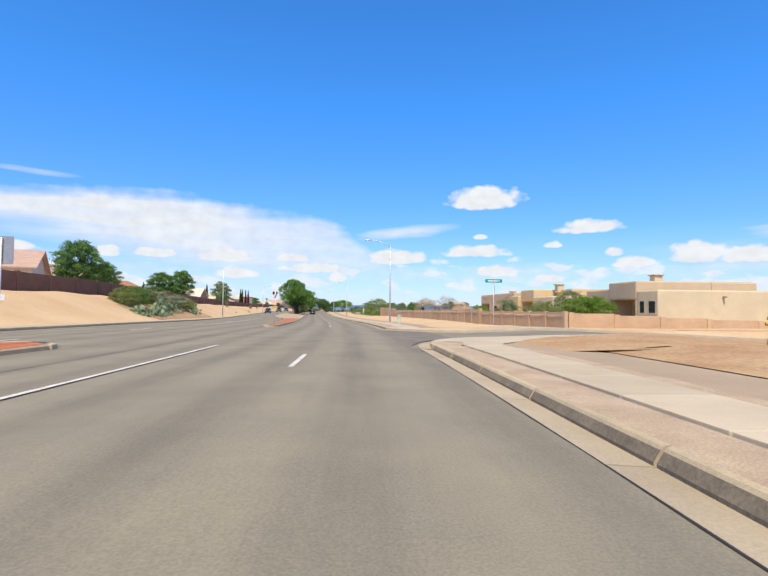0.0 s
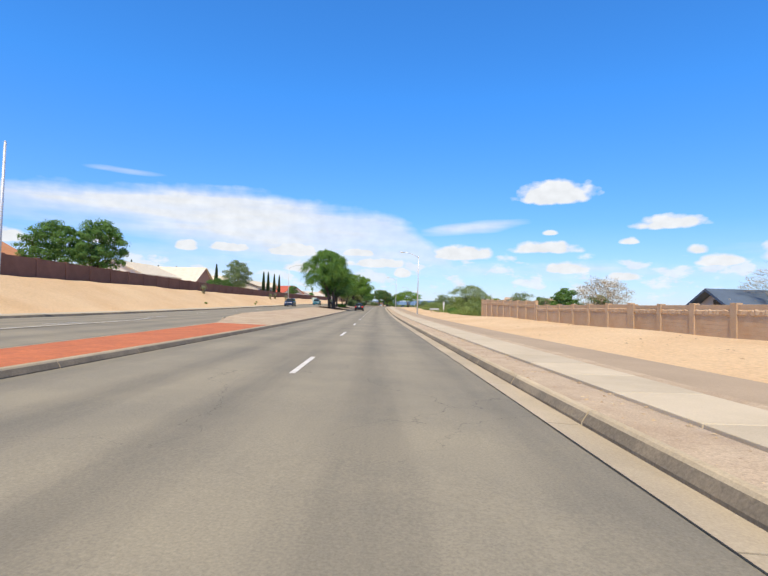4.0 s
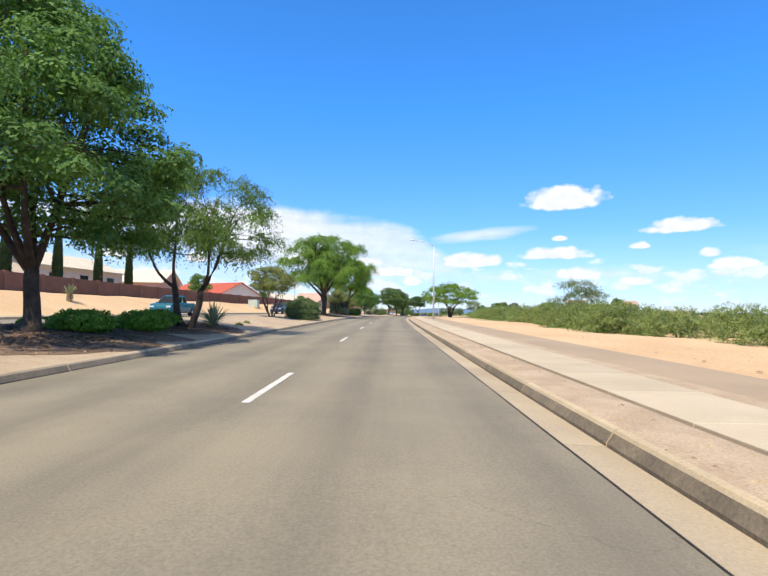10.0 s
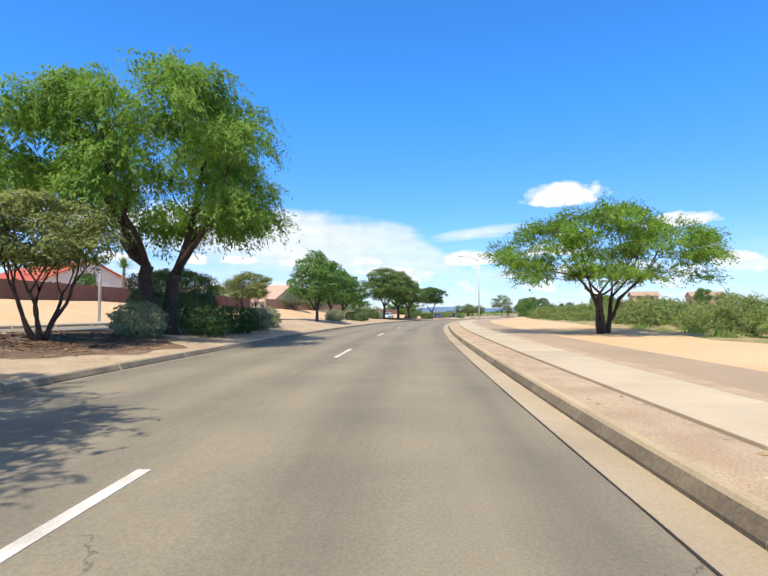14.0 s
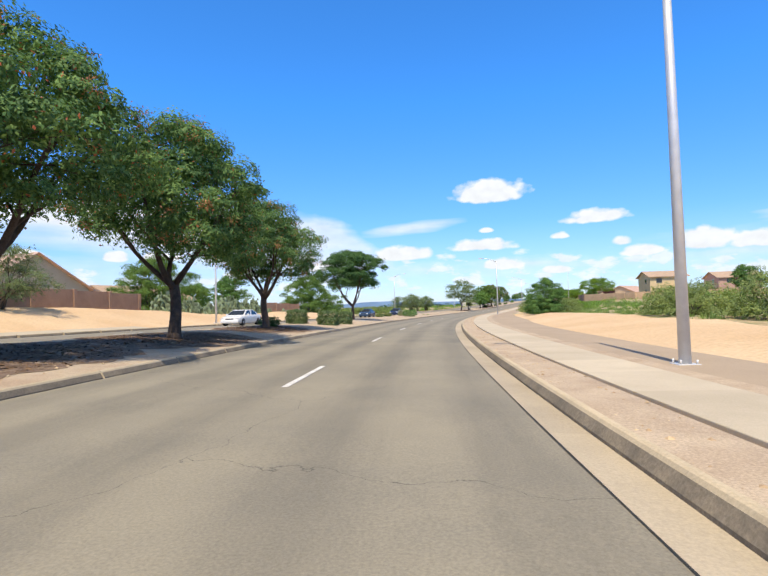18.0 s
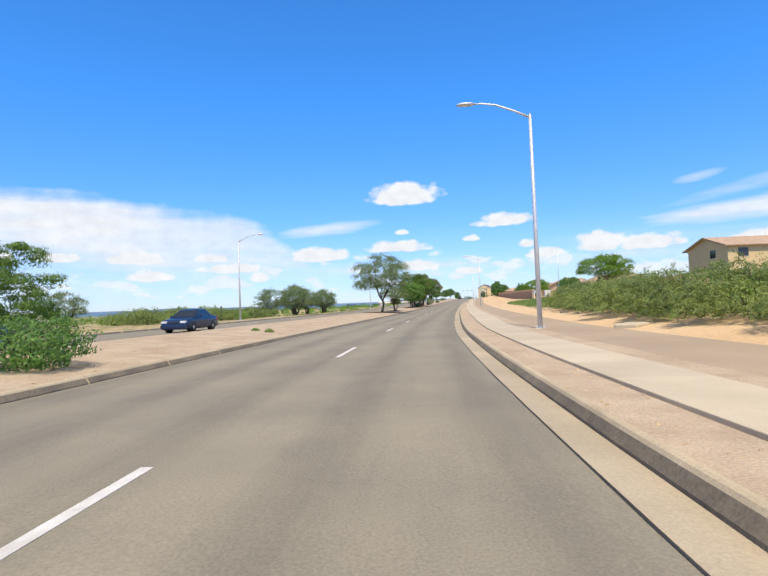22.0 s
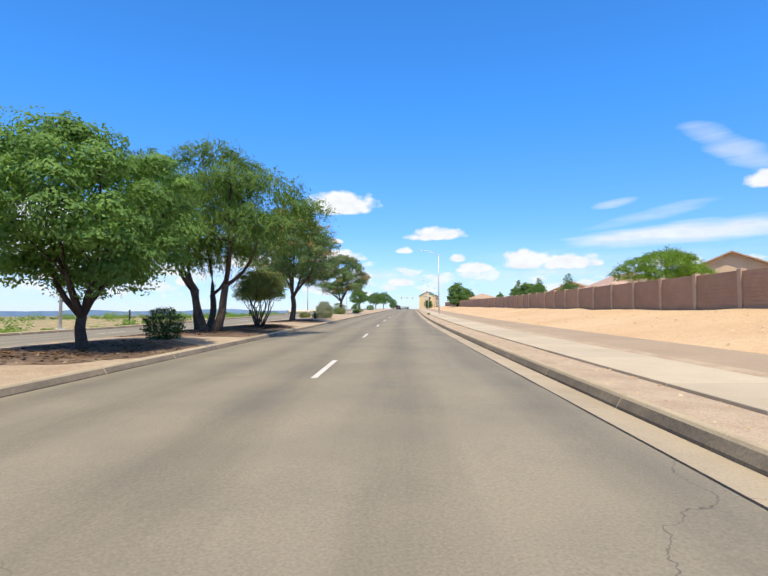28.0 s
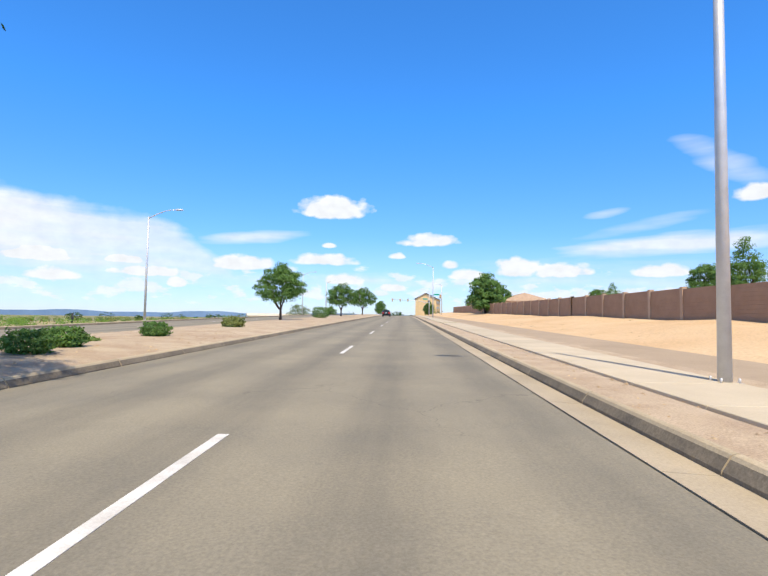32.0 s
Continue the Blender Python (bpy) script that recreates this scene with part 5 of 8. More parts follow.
TREES = {
    "willow": ("willow_acacia", "tall drooping willow acacia with feathery green foliage", "tree", "willow", BARK, dict(seed=3, height=11.3, width=9.4, style="umbrella", trunks=2, fork=0.26, leaves=105000, size=0.205, slim=0.26, droop=1.5, spray=0.75, base=0.36, gaps=0.38, spread=0.16, girth=0.34, clump=0.95, lean=(1.0, 0))),
    "mesquite_big": ("mesquite_tree", "large spreading mesquite with a forked dark trunk", "tree", "mesquite", BARK, dict(seed=7, height=10.8, width=13.2, style="umbrella", trunks=2, fork=0.24, spread=0.2, leaves=110000, size=0.194, slim=0.30, droop=1.0, spray=0.9, base=0.36, gaps=0.4, girth=0.40, clump=0.95, limbs=6)),
    "mesquite": ("mesquite_tree", "airy mesquite with green feathery leaves and bare limbs", "tree", "mesquite_dark", BARK, dict(seed=12, height=8.8, width=9.2, style="umbrella", trunks=2, fork=0.24, leaves=60000, size=0.155, slim=0.28, droop=0.8, spray=0.8, base=0.40, gaps=0.46, spread=0.34, girth=0.25, clump=0.95)),
    "mesquite_small": ("mesquite_tree", "small leaning mesquite with a domed feathery crown", "tree", "sage_green", BARK, dict(seed=15, height=4.1, width=4.8, style="umbrella", trunks=1, fork=0.32, leaves=22000, size=0.11, slim=0.3, droop=0.35, spray=0.5, base=0.42, gaps=0.3, girth=0.12)),
    "desert_willow": ("desert_tree", "thin-leaved desert tree with a twisted trunk", "tree", "sage_green", BARK, dict(seed=18, height=8.4, width=10.0, style="umbrella", trunks=1, fork=0.22, leaves=62000, size=0.14, slim=0.27, droop=0.5, spray=0.8, base=0.36, gaps=0.36, girth=0.17, clump=0.85, limbs=5, lean=(-0.5, 0))),
    "ash": ("ash_tree", "dense green ash tree on the median", "tree", "ash", BARK, dict(seed=23, height=10.2, width=9.6, style="cone", trunks=1, fork=0.17, leaves=82000, size=0.14, base=0.20, gaps=0.20, clump=0.95, girth=0.22, limbs=6)),
    "pistache": ("pistache_tree", "broad dark pistache tree with rusty seed heads", "tree", "pistache", BARK, dict(seed=29, height=8.0, width=8.3, style="round", trunks=1, fork=0.24, leaves=80000, size=0.125, slim=0.42, base=0.32, gaps=0.22, clump=0.92, girth=0.22)),
    "pistache_red": ("pistache_tree", "rounded pistache tree flecked with red seed clusters", "tree", "pistache_red", BARK, dict(seed=34, height=9.0, width=9.2, style="round", trunks=1, fork=0.22, leaves=90000, size=0.13, slim=0.40, base=0.29, gaps=0.22, clump=0.92, girth=0.22, limbs=6)),
    "small_round": ("small_tree", "broad low tree with dense pale green leaves", "tree", "bright_ash", BARK, dict(seed=38, height=6.4, width=6.8, style="round", trunks=1, fork=0.15, leaves=65000, size=0.115, base=0.22, gaps=0.18, clump=0.95, girth=0.15, limbs=6)),
    "lollipop": ("round_headed_tree", "tree with a bare forked stem and a dense round head", "tree", "ash_dark", BARK, dict(seed=44, height=7.5, width=8.0, style="round", trunks=1, fork=0.20, leaves=70000, size=0.125, base=0.44, gaps=0.08, clump=0.80, girth=0.17, limbs=5)),
    "multi": ("multi_trunk_tree", "small many-stemmed tree with a loose leafy top", "tree", "olive", BARK, dict(seed=51, height=4.3, width=4.8, style="umbrella", trunks=6, fork=0.34, leaves=22000, size=0.10, base=0.42, gaps=0.36, spread=0.5, girth=0.11)),
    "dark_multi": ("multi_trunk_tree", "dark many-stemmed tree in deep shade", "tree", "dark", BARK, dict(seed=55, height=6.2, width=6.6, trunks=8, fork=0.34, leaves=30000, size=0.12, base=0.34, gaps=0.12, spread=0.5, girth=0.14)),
    "acacia": ("acacia_tree", "flat-topped bright green acacia with several dark stems", "tree", "bright", BARK, dict(seed=61, height=6.3, width=10.6, trunks=5, fork=0.30, leaves=70000, size=0.138, slim=0.36, base=0.34, gaps=0.30, spread=0.40, girth=0.22, style="umbrella", droop=0.25, spray=0.7, clump=0.85)),
    "roadside": ("roadside_tree", "dense dark green tree with foliage to the ground", "tree", "ash", BARK, dict(seed=66, height=5.0, width=5.9, style="dome", trunks=3, fork=0.2, leaves=70000, size=0.115, base=0.0, gaps=0.10)),
    "roadside_far": ("roadside_tree", "dense dark green tree with foliage to the ground", "tree", "ash", BARK, dict(seed=67, height=4.9, width=4.8, trunks=3, fork=0.2, leaves=9000, size=0.26, base=0.04, gaps=0.05)),
    "scrub_tree": ("palo_verde", "open grey-green desert tree amid scrub", "tree", "sage_green", BARK, dict(seed=71, height=4.8, width=5.9, trunks=5, fork=0.24, leaves=22000, size=0.14, slim=0.30, base=0.20, gaps=0.34, spread=0.45, girth=0.18, droop=0.25, spray=0.6)),
    "verge_mesquite": ("mesquite_tree", "wide round mesquite with bare stems beside the verge", "tree", "scrub", BARK, dict(seed=73, height=5.9, width=9.2, trunks=5, fork=0.26, leaves=40000, size=0.14, slim=0.30, base=0.22, gaps=0.34, spread=0.5, girth=0.26, droop=0.35, spray=0.7, clump=0.9)),
    "big_bush_tree": ("mesquite_tree", "huge dense mesquite with branches down to the ground", "tree", "mesquite_dark", BARK, dict(seed=75, height=8.8, width=14.4, style="dome", trunks=4, fork=0.2, leaves=90000, size=0.19, slim=0.42, base=0.0, gaps=0.0, spread=0.5, girth=0.3, clump=0.82)),
    "thicket": ("mesquite_bush", "feathery grey-green bush in the roadside thicket", "shrub", "scrub", BARK, dict(seed=78, height=2.3, width=5.4, style="dome", trunks=5, fork=0.22, leaves=9000, size=0.15, slim=0.34, base=0.0, gaps=0.05, spread=0.6, girth=0.07, droop=0.2, spray=0.5, limbs=4)),
    "scrub_bush": ("mesquite_bush", "spreading feathery mesquite bush on the sand", "shrub", "scrub", BARK, dict(seed=76, height=2.55, width=5.0, style="dome", trunks=5, fork=0.22, leaves=15000, size=0.13, slim=0.36, base=0.0, gaps=0.10, spread=0.6, girth=0.08, droop=0.2, spray=0.5, limbs=4)),
    "far_round": ("small_tree", "small round-headed tree far along the median", "tree", "ash", BARK, dict(seed=39, height=5.6, width=5.6, trunks=1, fork=0.17, leaves=16000, size=0.17, base=0.26, gaps=0.16, girth=0.13)),
    "bare_tree": ("bare_tree", "pale leafless desert tree with fine twigs", "tree", "bare", BARK_PALE, dict(seed=77, height=4.8, width=5.6, trunks=5, fork=0.26, leaves=9000, size=0.30, slim=0.05, base=0.2, gaps=0.3, spread=0.5, girth=0.12, droop=0.05, spray=0.7)),
    "garden": ("garden_tree", "leafy garden tree behind the wall", "tree", "ash", BARK, dict(seed=81, height=7.0, width=6.6, trunks=1, fork=0.22, leaves=16000, size=0.22, base=0.2, gaps=0.25)),
    "olive_tree": ("olive_tree", "grey-green olive tree behind the wall", "tree", "sage_green", BARK, dict(seed=85, height=6.0, width=6.0, trunks=2, fork=0.22, leaves=14000, size=0.19, slim=0.4, base=0.16, gaps=0.32)),
    "pine": ("pine_tree", "pine with blue-green needles standing behind the wall", "tree", "ash", BARK, dict(seed=90, height=8.0, width=5.4, style="cone", trunks=1, fork=0.3, leaves=16000, size=0.22, slim=0.3, base=0.12, gaps=0.2)),
}


def cypress(s, lat, h, z):
    key = "cypress"
    if key in TREE_PROTOS:
        return copy_thing(TREE_PROTOS[key], spot(s, lat, z, s * 7 % 360, h / 8.0 / TREE_PROTOS[key].scale[0]))
    rng = np.random.default_rng(95)
    n = 5200
    t = rng.random(n)
    rad = 0.55 * np.sin(np.pi * (0.08 + 0.92 * t) ** 0.7) ** 0.6 * (1 - 0.25 * t) * np.sqrt(rng.uniform(0.5, 1, n))
    a = rng.uniform(0, 6.28, n)
    p = np.stack([np.cos(a) * rad, np.sin(a) * rad, 0.3 + t * 7.7], 1)
    ways = np.stack([np.cos(a) * 0.5, np.sin(a) * 0.5, np.ones(n)], 1)
    ob = thing("cypress", spot(s, lat, z, 0, h / 8.0), "tall narrow dark cypress behind the wall", "tree", "cypresses")
    put("trunk", tube_mesh("trunk", [(0, 0, -0.2), (0, 0, 3), (0, 0, 7)], [0.14, 0.1, 0.03], BARK, 7), ob)
    put("crown", quads("crown", leaf_quads(rng, p, ways, 0.34, 0.13), LEAF["cypress"]), ob)
    TREE_PROTOS[key] = ob
    return ob


def prickly_pear(s, lat, z, w, h, seed):
    rng = np.random.default_rng(seed)
    ob = thing("prickly_pear", spot(s, lat, z, seed * 40), "clump of grey-green prickly pear with flat pads", "cactus", "prickly pears")
    if "pad" not in SHARED:
        vs, fs, ring = [], [], 9
        for side in (-1, 1):
            for q in range(ring):
                a = 2 * math.pi * q / ring
                vs.append(Vector((math.cos(a) * 0.8, side * 0.08, math.sin(a))))
            vs.append(Vector((0, side * 0.2, 0)))
        for q in range(ring):
            q2 = (q + 1) % ring
            fs += [(q, q2, ring), (ring + 1 + q2, ring + 1 + q, 2 * ring + 1), (q2, q, ring + 1 + q, ring + 1 + q2)]
        SHARED["pad"] = mesh_of("pad", vs, fs, CACTUS)
    for _ in range(int(17 * w)):
        c = Vector((rng.normal() * w * 0.26, rng.normal() * w * 0.26, 0))
        hh = h * rng.uniform(0.45, 1.0) * max(0.35, 1 - (c.length / w) ** 2 * 2)
        k = max(1, int(hh / 0.32))
        for i in range(k):
            r = 0.24 * rng.uniform(0.75, 1.2)
            cz = 0.12 + i * 0.33
            yaw, lean = rng.uniform(0, 3.14), rng.normal() * 0.35
            m = Matrix.Translation(c + Vector((rng.normal() * 0.12, rng.normal() * 0.12, cz))) @ Matrix.Rotation(yaw, 4, "Z") @ Matrix.Rotation(lean, 4, "X")
            put("pad", SHARED["pad"], ob, m @ Matrix.Diagonal((r, r, r, 1)))
    return ob


def rosette(s, lat, z, r, label, leaf="sage", stem=0.0, n=90, name="agave"):
    """Agave, yucca or bunch of stiff blades; stem lifts it on a trunk."""
    rng = np.random.default_rng(int(s * 10) % 999)
    ob = thing(name, spot(s, lat, z), label, "plant", "rosettes")
    verts = []
    for i in range(n):
        a, e = rng.uniform(0, 6.28), rng.uniform(-0.15 if stem else 0.15, 1.45)
        d = np.array([math.cos(a) * math.cos(e), math.sin(a) * math.cos(e), math.sin(e)])
        sd = np.cross(d, [0, 0, 1.0])
        sd /= np.linalg.norm(sd) + 1e-9
        o = np.array([0, 0, stem + 0.05])
        l = r * rng.uniform(0.75, 1.1)
        w = r * 0.045
        verts.append([o, o + d * l * 0.4 + sd * w, o + d * l, o + d * l * 0.4 - sd * w])
    put("rosette", quads("rosette", np.array(verts), LEAF[leaf]), ob)
    if stem:
        put("stem", tube_mesh("stem", [(0, 0, -0.1), (0.02, 0, stem * 0.5), (0, 0, stem + 0.1)], [0.16, 0.2, 0.12], BARK_PALE, 9), ob)
        k = 260
        a, zz = rng.uniform(0, 6.283, k), rng.uniform(0.12, 1.0, k) * (stem + 0.1)
        c = np.stack([np.cos(a) * 0.2, np.sin(a) * 0.2, zz], 1)
        way = np.stack([np.cos(a) * 0.35, np.sin(a) * 0.35, np.full(k, -1.0)], 1) + rng.normal(size=(k, 3)) * 0.12
        put("dry_skirt", quads("dry_skirt", leaf_quads(rng, c, way, 0.42, 0.035), LEAF["straw"]), ob, None, "hanging dry straw-coloured leaves")
    return ob


def scrub_stuff(name, s0, s1, lat0, lat1, zf, count, hmin, hmax, leaf, label, seed, n_leaf=260, size=0.2):
    """A belt of scrub nobody could count."""
    rng = np.random.default_rng(seed)
    out = []
    for _ in range(count):
        s, lat = rng.uniform(s0, s1), rng.uniform(lat0, lat1)
        h = rng.uniform(hmin, hmax)
        w = h * rng.uniform(1.2, 2.0)
        p = at(s, lat, zf(s, lat))
        k = int(n_leaf * rng.uniform(0.7, 1.3))
        if leaf == "grass":                          # clump of thin upright blades
            foot = rng.normal(size=(k, 3)) * np.array([w * 0.42, w * 0.42, 0])
            tall = h * rng.uniform(0.35, 1.0, k) * np.exp(-0.5 * (np.linalg.norm(foot, axis=1) / (w * 0.7)) ** 2) + 0.05
            way = np.stack([rng.normal(size=k) * 0.38, rng.normal(size=k) * 0.38, np.ones(k)], 1)
            q = leaf_quads(rng, foot + way * (tall / 2)[:, None], way, tall, size * 0.36)
        else:
            q = bush_leaves(int(rng.integers(1e6)), w, w, h, k, size)
        out.append(q + np.array(p))
    return tagged(put(name, quads(name, np.concatenate(out), LEAF[leaf])), label, "scrub", "", "stuff")


def loose_stones(name, s0, s1, lat0, lat1, zf, count, rmin, rmax, label, seed):
    """Pebbles strewn over gravel, six-cornered and half sunk."""
    rng = np.random.default_rng(seed)
    verts, faces = [], []
    shape = ((1, 0, 0), (0, 1, 0), (-1, 0, 0), (0, -1, 0), (0, 0, 0.8), (0, 0, -0.4))
    for i in range(count):
        s, lat = rng.uniform(s0, s1), rng.uniform(lat0, lat1)
        r = rmin + (rmax - rmin) * rng.random() ** 3
        p, a = at(s, lat, zf(s, lat)), rng.uniform(0, 6.28)
        ca, sa = math.cos(a) * r, math.sin(a) * r
        k = rng.uniform(0.6, 1.2, 6)
        for (x, y, z), f in zip(shape, k):
            verts.append((p[0] + (x * ca - y * sa) * f, p[1] + (x * sa + y * ca) * f, p[2] + z * r * f * 0.7))
        o = i * 6
        faces += [(o, o + 1, o + 4), (o + 1, o + 2, o + 4), (o + 2, o + 3, o + 4), (o + 3, o, o + 4)]
    return tagged(put(name, mesh_of(name, verts, faces, PEBBLE)), label, "pebbles", "", "stuff")


def leaf_litter(places):
    """Dry leaves lying thick under the trees of the median."""
    bed = lambda k: float(np.interp(k, [0, 0.25, 0.5, 0.75, 1], [0.15, 0.27, 0.32, 0.27, 0.15]))
    rng = np.random.default_rng(31)
    out = []
    for s, lat, r in places:
        n = int(1300 * r)
        a, q = rng.uniform(0, 6.283, n), np.sqrt(rng.random(n)) * r * rng.uniform(0.5, 1.0, n)
        for da, dq in zip(a, q):
            l = lat + math.cos(da) * dq * 0.8
            s2 = s + math.sin(da) * dq * 1.3
            lo, hi = med_l(s2) + 0.25, MED_R - 0.2
            if lo < l < hi:
                k = (l - lo) / (hi - lo)
                p = at(s2, l, bed(k) + 0.014 + 0.012 * rng.random())
                out.append((p.x, p.y, p.z))
        # brown soil and crumbled leaves under the loose ones, tree shade painted in
        rows, m = [], 26
        for i in range(m + 1):
            s2 = s - r * 1.25 + 2.5 * r * i / m
            half = r * 0.78 * math.sqrt(max(0.0, 1 - (2 * i / m - 1) ** 2)) * (1 + 0.28 * noise.noise(Vector((s2 * 0.8, lat, 1.0)))) + 0.02
            lo, hi = med_l(s2) + 0.2, MED_R - 0.18
            l0 = max(lo, lat - half + 0.25 * noise.noise(Vector((s2 * 1.7, 3.0, lat))))
            l1 = min(hi, lat + half + 0.25 * noise.noise(Vector((s2 * 1.9, 8.0, lat))))
            l1 = max(l1, l0 + 0.02)
            rows.append([at(s2, l0 + (l1 - l0) * q / 12, bed((l0 + (l1 - l0) * q / 12 - lo) / (hi - lo)) + 0.012) for q in range(13)])
        me = mesh_of("litter_bed", [v for row in rows for v in row], [(13 * i + q, 13 * i + q + 1, 13 * i + q + 14, 13 * i + q + 13) for i in range(m) for q in range(12)], SOIL, True)
        tagged(put("litter_bed", me), "brown soil and crumbled leaves, darkened with a median tree's shade", "soil", "", "structure")
    c = np.array(out)
    w = rng.normal(size=c.shape) * np.array([1, 1, 0.12])
    w /= np.linalg.norm(w, axis=1, keepdims=True)
    side = np.stack([-w[:, 1], w[:, 0], rng.normal(size=len(c)) * 0.15], 1)
    ln, wd = rng.uniform(0.03, 0.075, len(c))[:, None], rng.uniform(0.015, 0.04, len(c))[:, None]
    v = np.stack([c - w * ln, c + side * wd, c + w * ln, c - side * wd], 1)
    tagged(put("leaf_litter", quads("leaf_litter", v, LITTER)), "dry brown leaf litter under the median trees", "leaf litter", "", "stuff")


# ======================= built things =======================


def street_lamp(s, lat, z=0.12, h=9.0, side=-1, arm=2.35, label="tall galvanised street lamp with a single curved arm"):
    ob = thing("street_lamp", spot(s, lat, z), label, "street lamp", "street lamps")
    if "lamp" not in SHARED:
        g = {}
        g["pole"] = tube_mesh("pole", [(0, 0, 0.03), (0, 0, h * 0.5), (0, 0, h)], [0.105, 0.085, 0.06], GALV, 14)
        g["base_plate"] = box("base_plate", -0.19, 0.19, -0.19, 0.19, 0, 0.035, GALV, 0.008)
        g["footing"] = tube_mesh("footing", [(0, 0, -0.4), (0, 0, 0.0)], [0.32, 0.32], CONCRETE, 16)
        g["bolt"] = tube_mesh("bolt", [(0, 0, 0), (0, 0, 0.08)], [0.018, 0.018], GALV, 6)
        arm = 2.35
        pts = [(0, 0, h - 0.12), (-arm * 0.25, 0, h + 0.18), (-arm * 0.6, 0, h + 0.52), (-arm * 0.85, 0, h + 0.62), (-arm, 0, h + 0.62)]
        g["arm"] = tube_mesh("arm", pts, [0.05, 0.045, 0.04, 0.035, 0.033], GALV, 9)
        bm = bmesh.new()
        bmesh.ops.create_uvsphere(bm, u_segments=14, v_segments=8, radius=1)
        for v in bm.verts:
            v.co = Vector((-arm - 0.30 + v.co.x * 0.40, v.co.y * 0.17, h + 0.62 + v.co.z * (0.10 if v.co.z > 0 else 0.055)))
        g["lamp_head"] = bm_mesh("lamp_head", bm, GALV, True)
        g["cap"] = tube_mesh("cap", [(0, 0, h), (0, 0, h + 0.05)], [0.066, 0.03], GALV, 12)
        SHARED["lamp"] = g
    g = SHARED["lamp"]
    flip = Matrix.Rotation(0 if side < 0 else math.pi, 4, "Z")
    for k in ("pole", "base_plate", "footing", "cap") + (("arm", "lamp_head") if arm else ()):
        put(k, g[k], ob, flip)
    for x in (-0.14, 0.14):
        for y in (-0.14, 0.14):
            put("bolt", g["bolt"], ob, Matrix.Translation((x, y, 0.03)))
    return ob


SHARED = {}


def block_wall(name, pts, height, mat, post_mat, label, panel=3.05, post=0.42, courses=9, post_up=0.08, base=None, cap=False):
    """A garden wall of panels between posts along points (x, y, z); every panel has its block courses cut in."""
    top = thing(name, Matrix(), label, "wall", "", "structure")
    for a, b in zip(pts[:-1], pts[1:]):
        a, b = Vector(a), Vector(b)
        run = (b - a).length
        n = max(1, int(round(run / panel)))
        step = (b - a) / n
        yaw = math.degrees(math.atan2(-step.x, step.y))
        L = math.hypot(step.x, step.y) - post
        key = (name, round(L, 2), height)
        if key not in SHARED:
            SHARED[key] = panel_mesh(L, height, courses, mat, cap)
            SHARED[(key, "p")] = box("post", -0.15, 0.15, -post / 2, post / 2, -0.5, height + post_up, post_mat, 0.012)
        for i in range(n):
            p = a + step * (i + 0.5)
            put("panel", SHARED[key], top, pose(p.x, p.y, p.z, 0, 0, yaw))
            q = a + step * i
            put("post", SHARED[(key, "p")], top, pose(q.x, q.y, q.z, 0, 0, yaw))
        put("post", SHARED[(key, "p")], top, pose(b.x, b.y, b.z, 0, 0, yaw))
    return top


def panel_mesh(L, h, courses, mat, cap):
    """Block panel with recessed bed joints, running along y."""
    prof, g, t = [], 0.008, 0.085
    ch = h / courses
    prof.append((t, -0.5))
    for i in range(courses):
        z0, z1 = i * ch, (i + 1) * ch
        prof += [(t - g, z0), (t, z0 + g), (t, z1 - g), (t - g, z1)]
    prof = prof[:1] + prof[1:]
    if cap:
        prof += [(t + 0.03, h), (t + 0.03, h + 0.06)]
    else:
        prof += [(t - g, h)]
    ring = prof + [(-x, z) for x, z in reversed(prof)]
    k = len(ring)
    verts = [(x, -L / 2, z) for x, z in ring] + [(x, L / 2, z) for x, z in ring]
    faces = [(i, (i + 1) % k, k + (i + 1) % k, k + i) for i in range(k)]
    if mat is WALL_TAN:                              # a course of rough split stone under the top
        rng, n = np.random.default_rng(int(L * 100)), 26
        for sg in (-1, 1):
            o = len(verts)
            for i in range(n + 1):
                y = -L / 2 + L * i / n
                lo, hi = h * 0.70 + rng.normal() * 0.025, h * 0.86 + rng.normal() * 0.02
                for q, (z, out) in enumerate(((lo, -0.01), (lo + 0.05, 0.02 + 0.05 * rng.random()), (hi - 0.05, 0.02 + 0.05 * rng.random()), (hi, -0.01))):
                    verts.append((sg * (t + out), y, z))
            for i in range(n):
                for q in range(3):
                    a = o + i * 4 + q
                    fc = (a, a + 4, a + 5, a + 1)
                    faces.append(fc if sg > 0 else fc[::-1])
    return mesh_of("panel", verts, faces, mat)


def window_on(house, m, w, h, frame=TRIM):
    ob = put("window", box("window", -w / 2, w / 2, -0.03, 0.02, -h / 2, h / 2, WINDOW), house, m)
    put("frame", box("frame", -w / 2 - 0.06, w / 2 + 0.06, -0.045, 0.0, h / 2, h / 2 + 0.07, frame), ob)
    put("sill", box("sill", -w / 2 - 0.08, w / 2 + 0.08, -0.07, 0.0, -h / 2 - 0.07, -h / 2, frame), ob)
    return ob


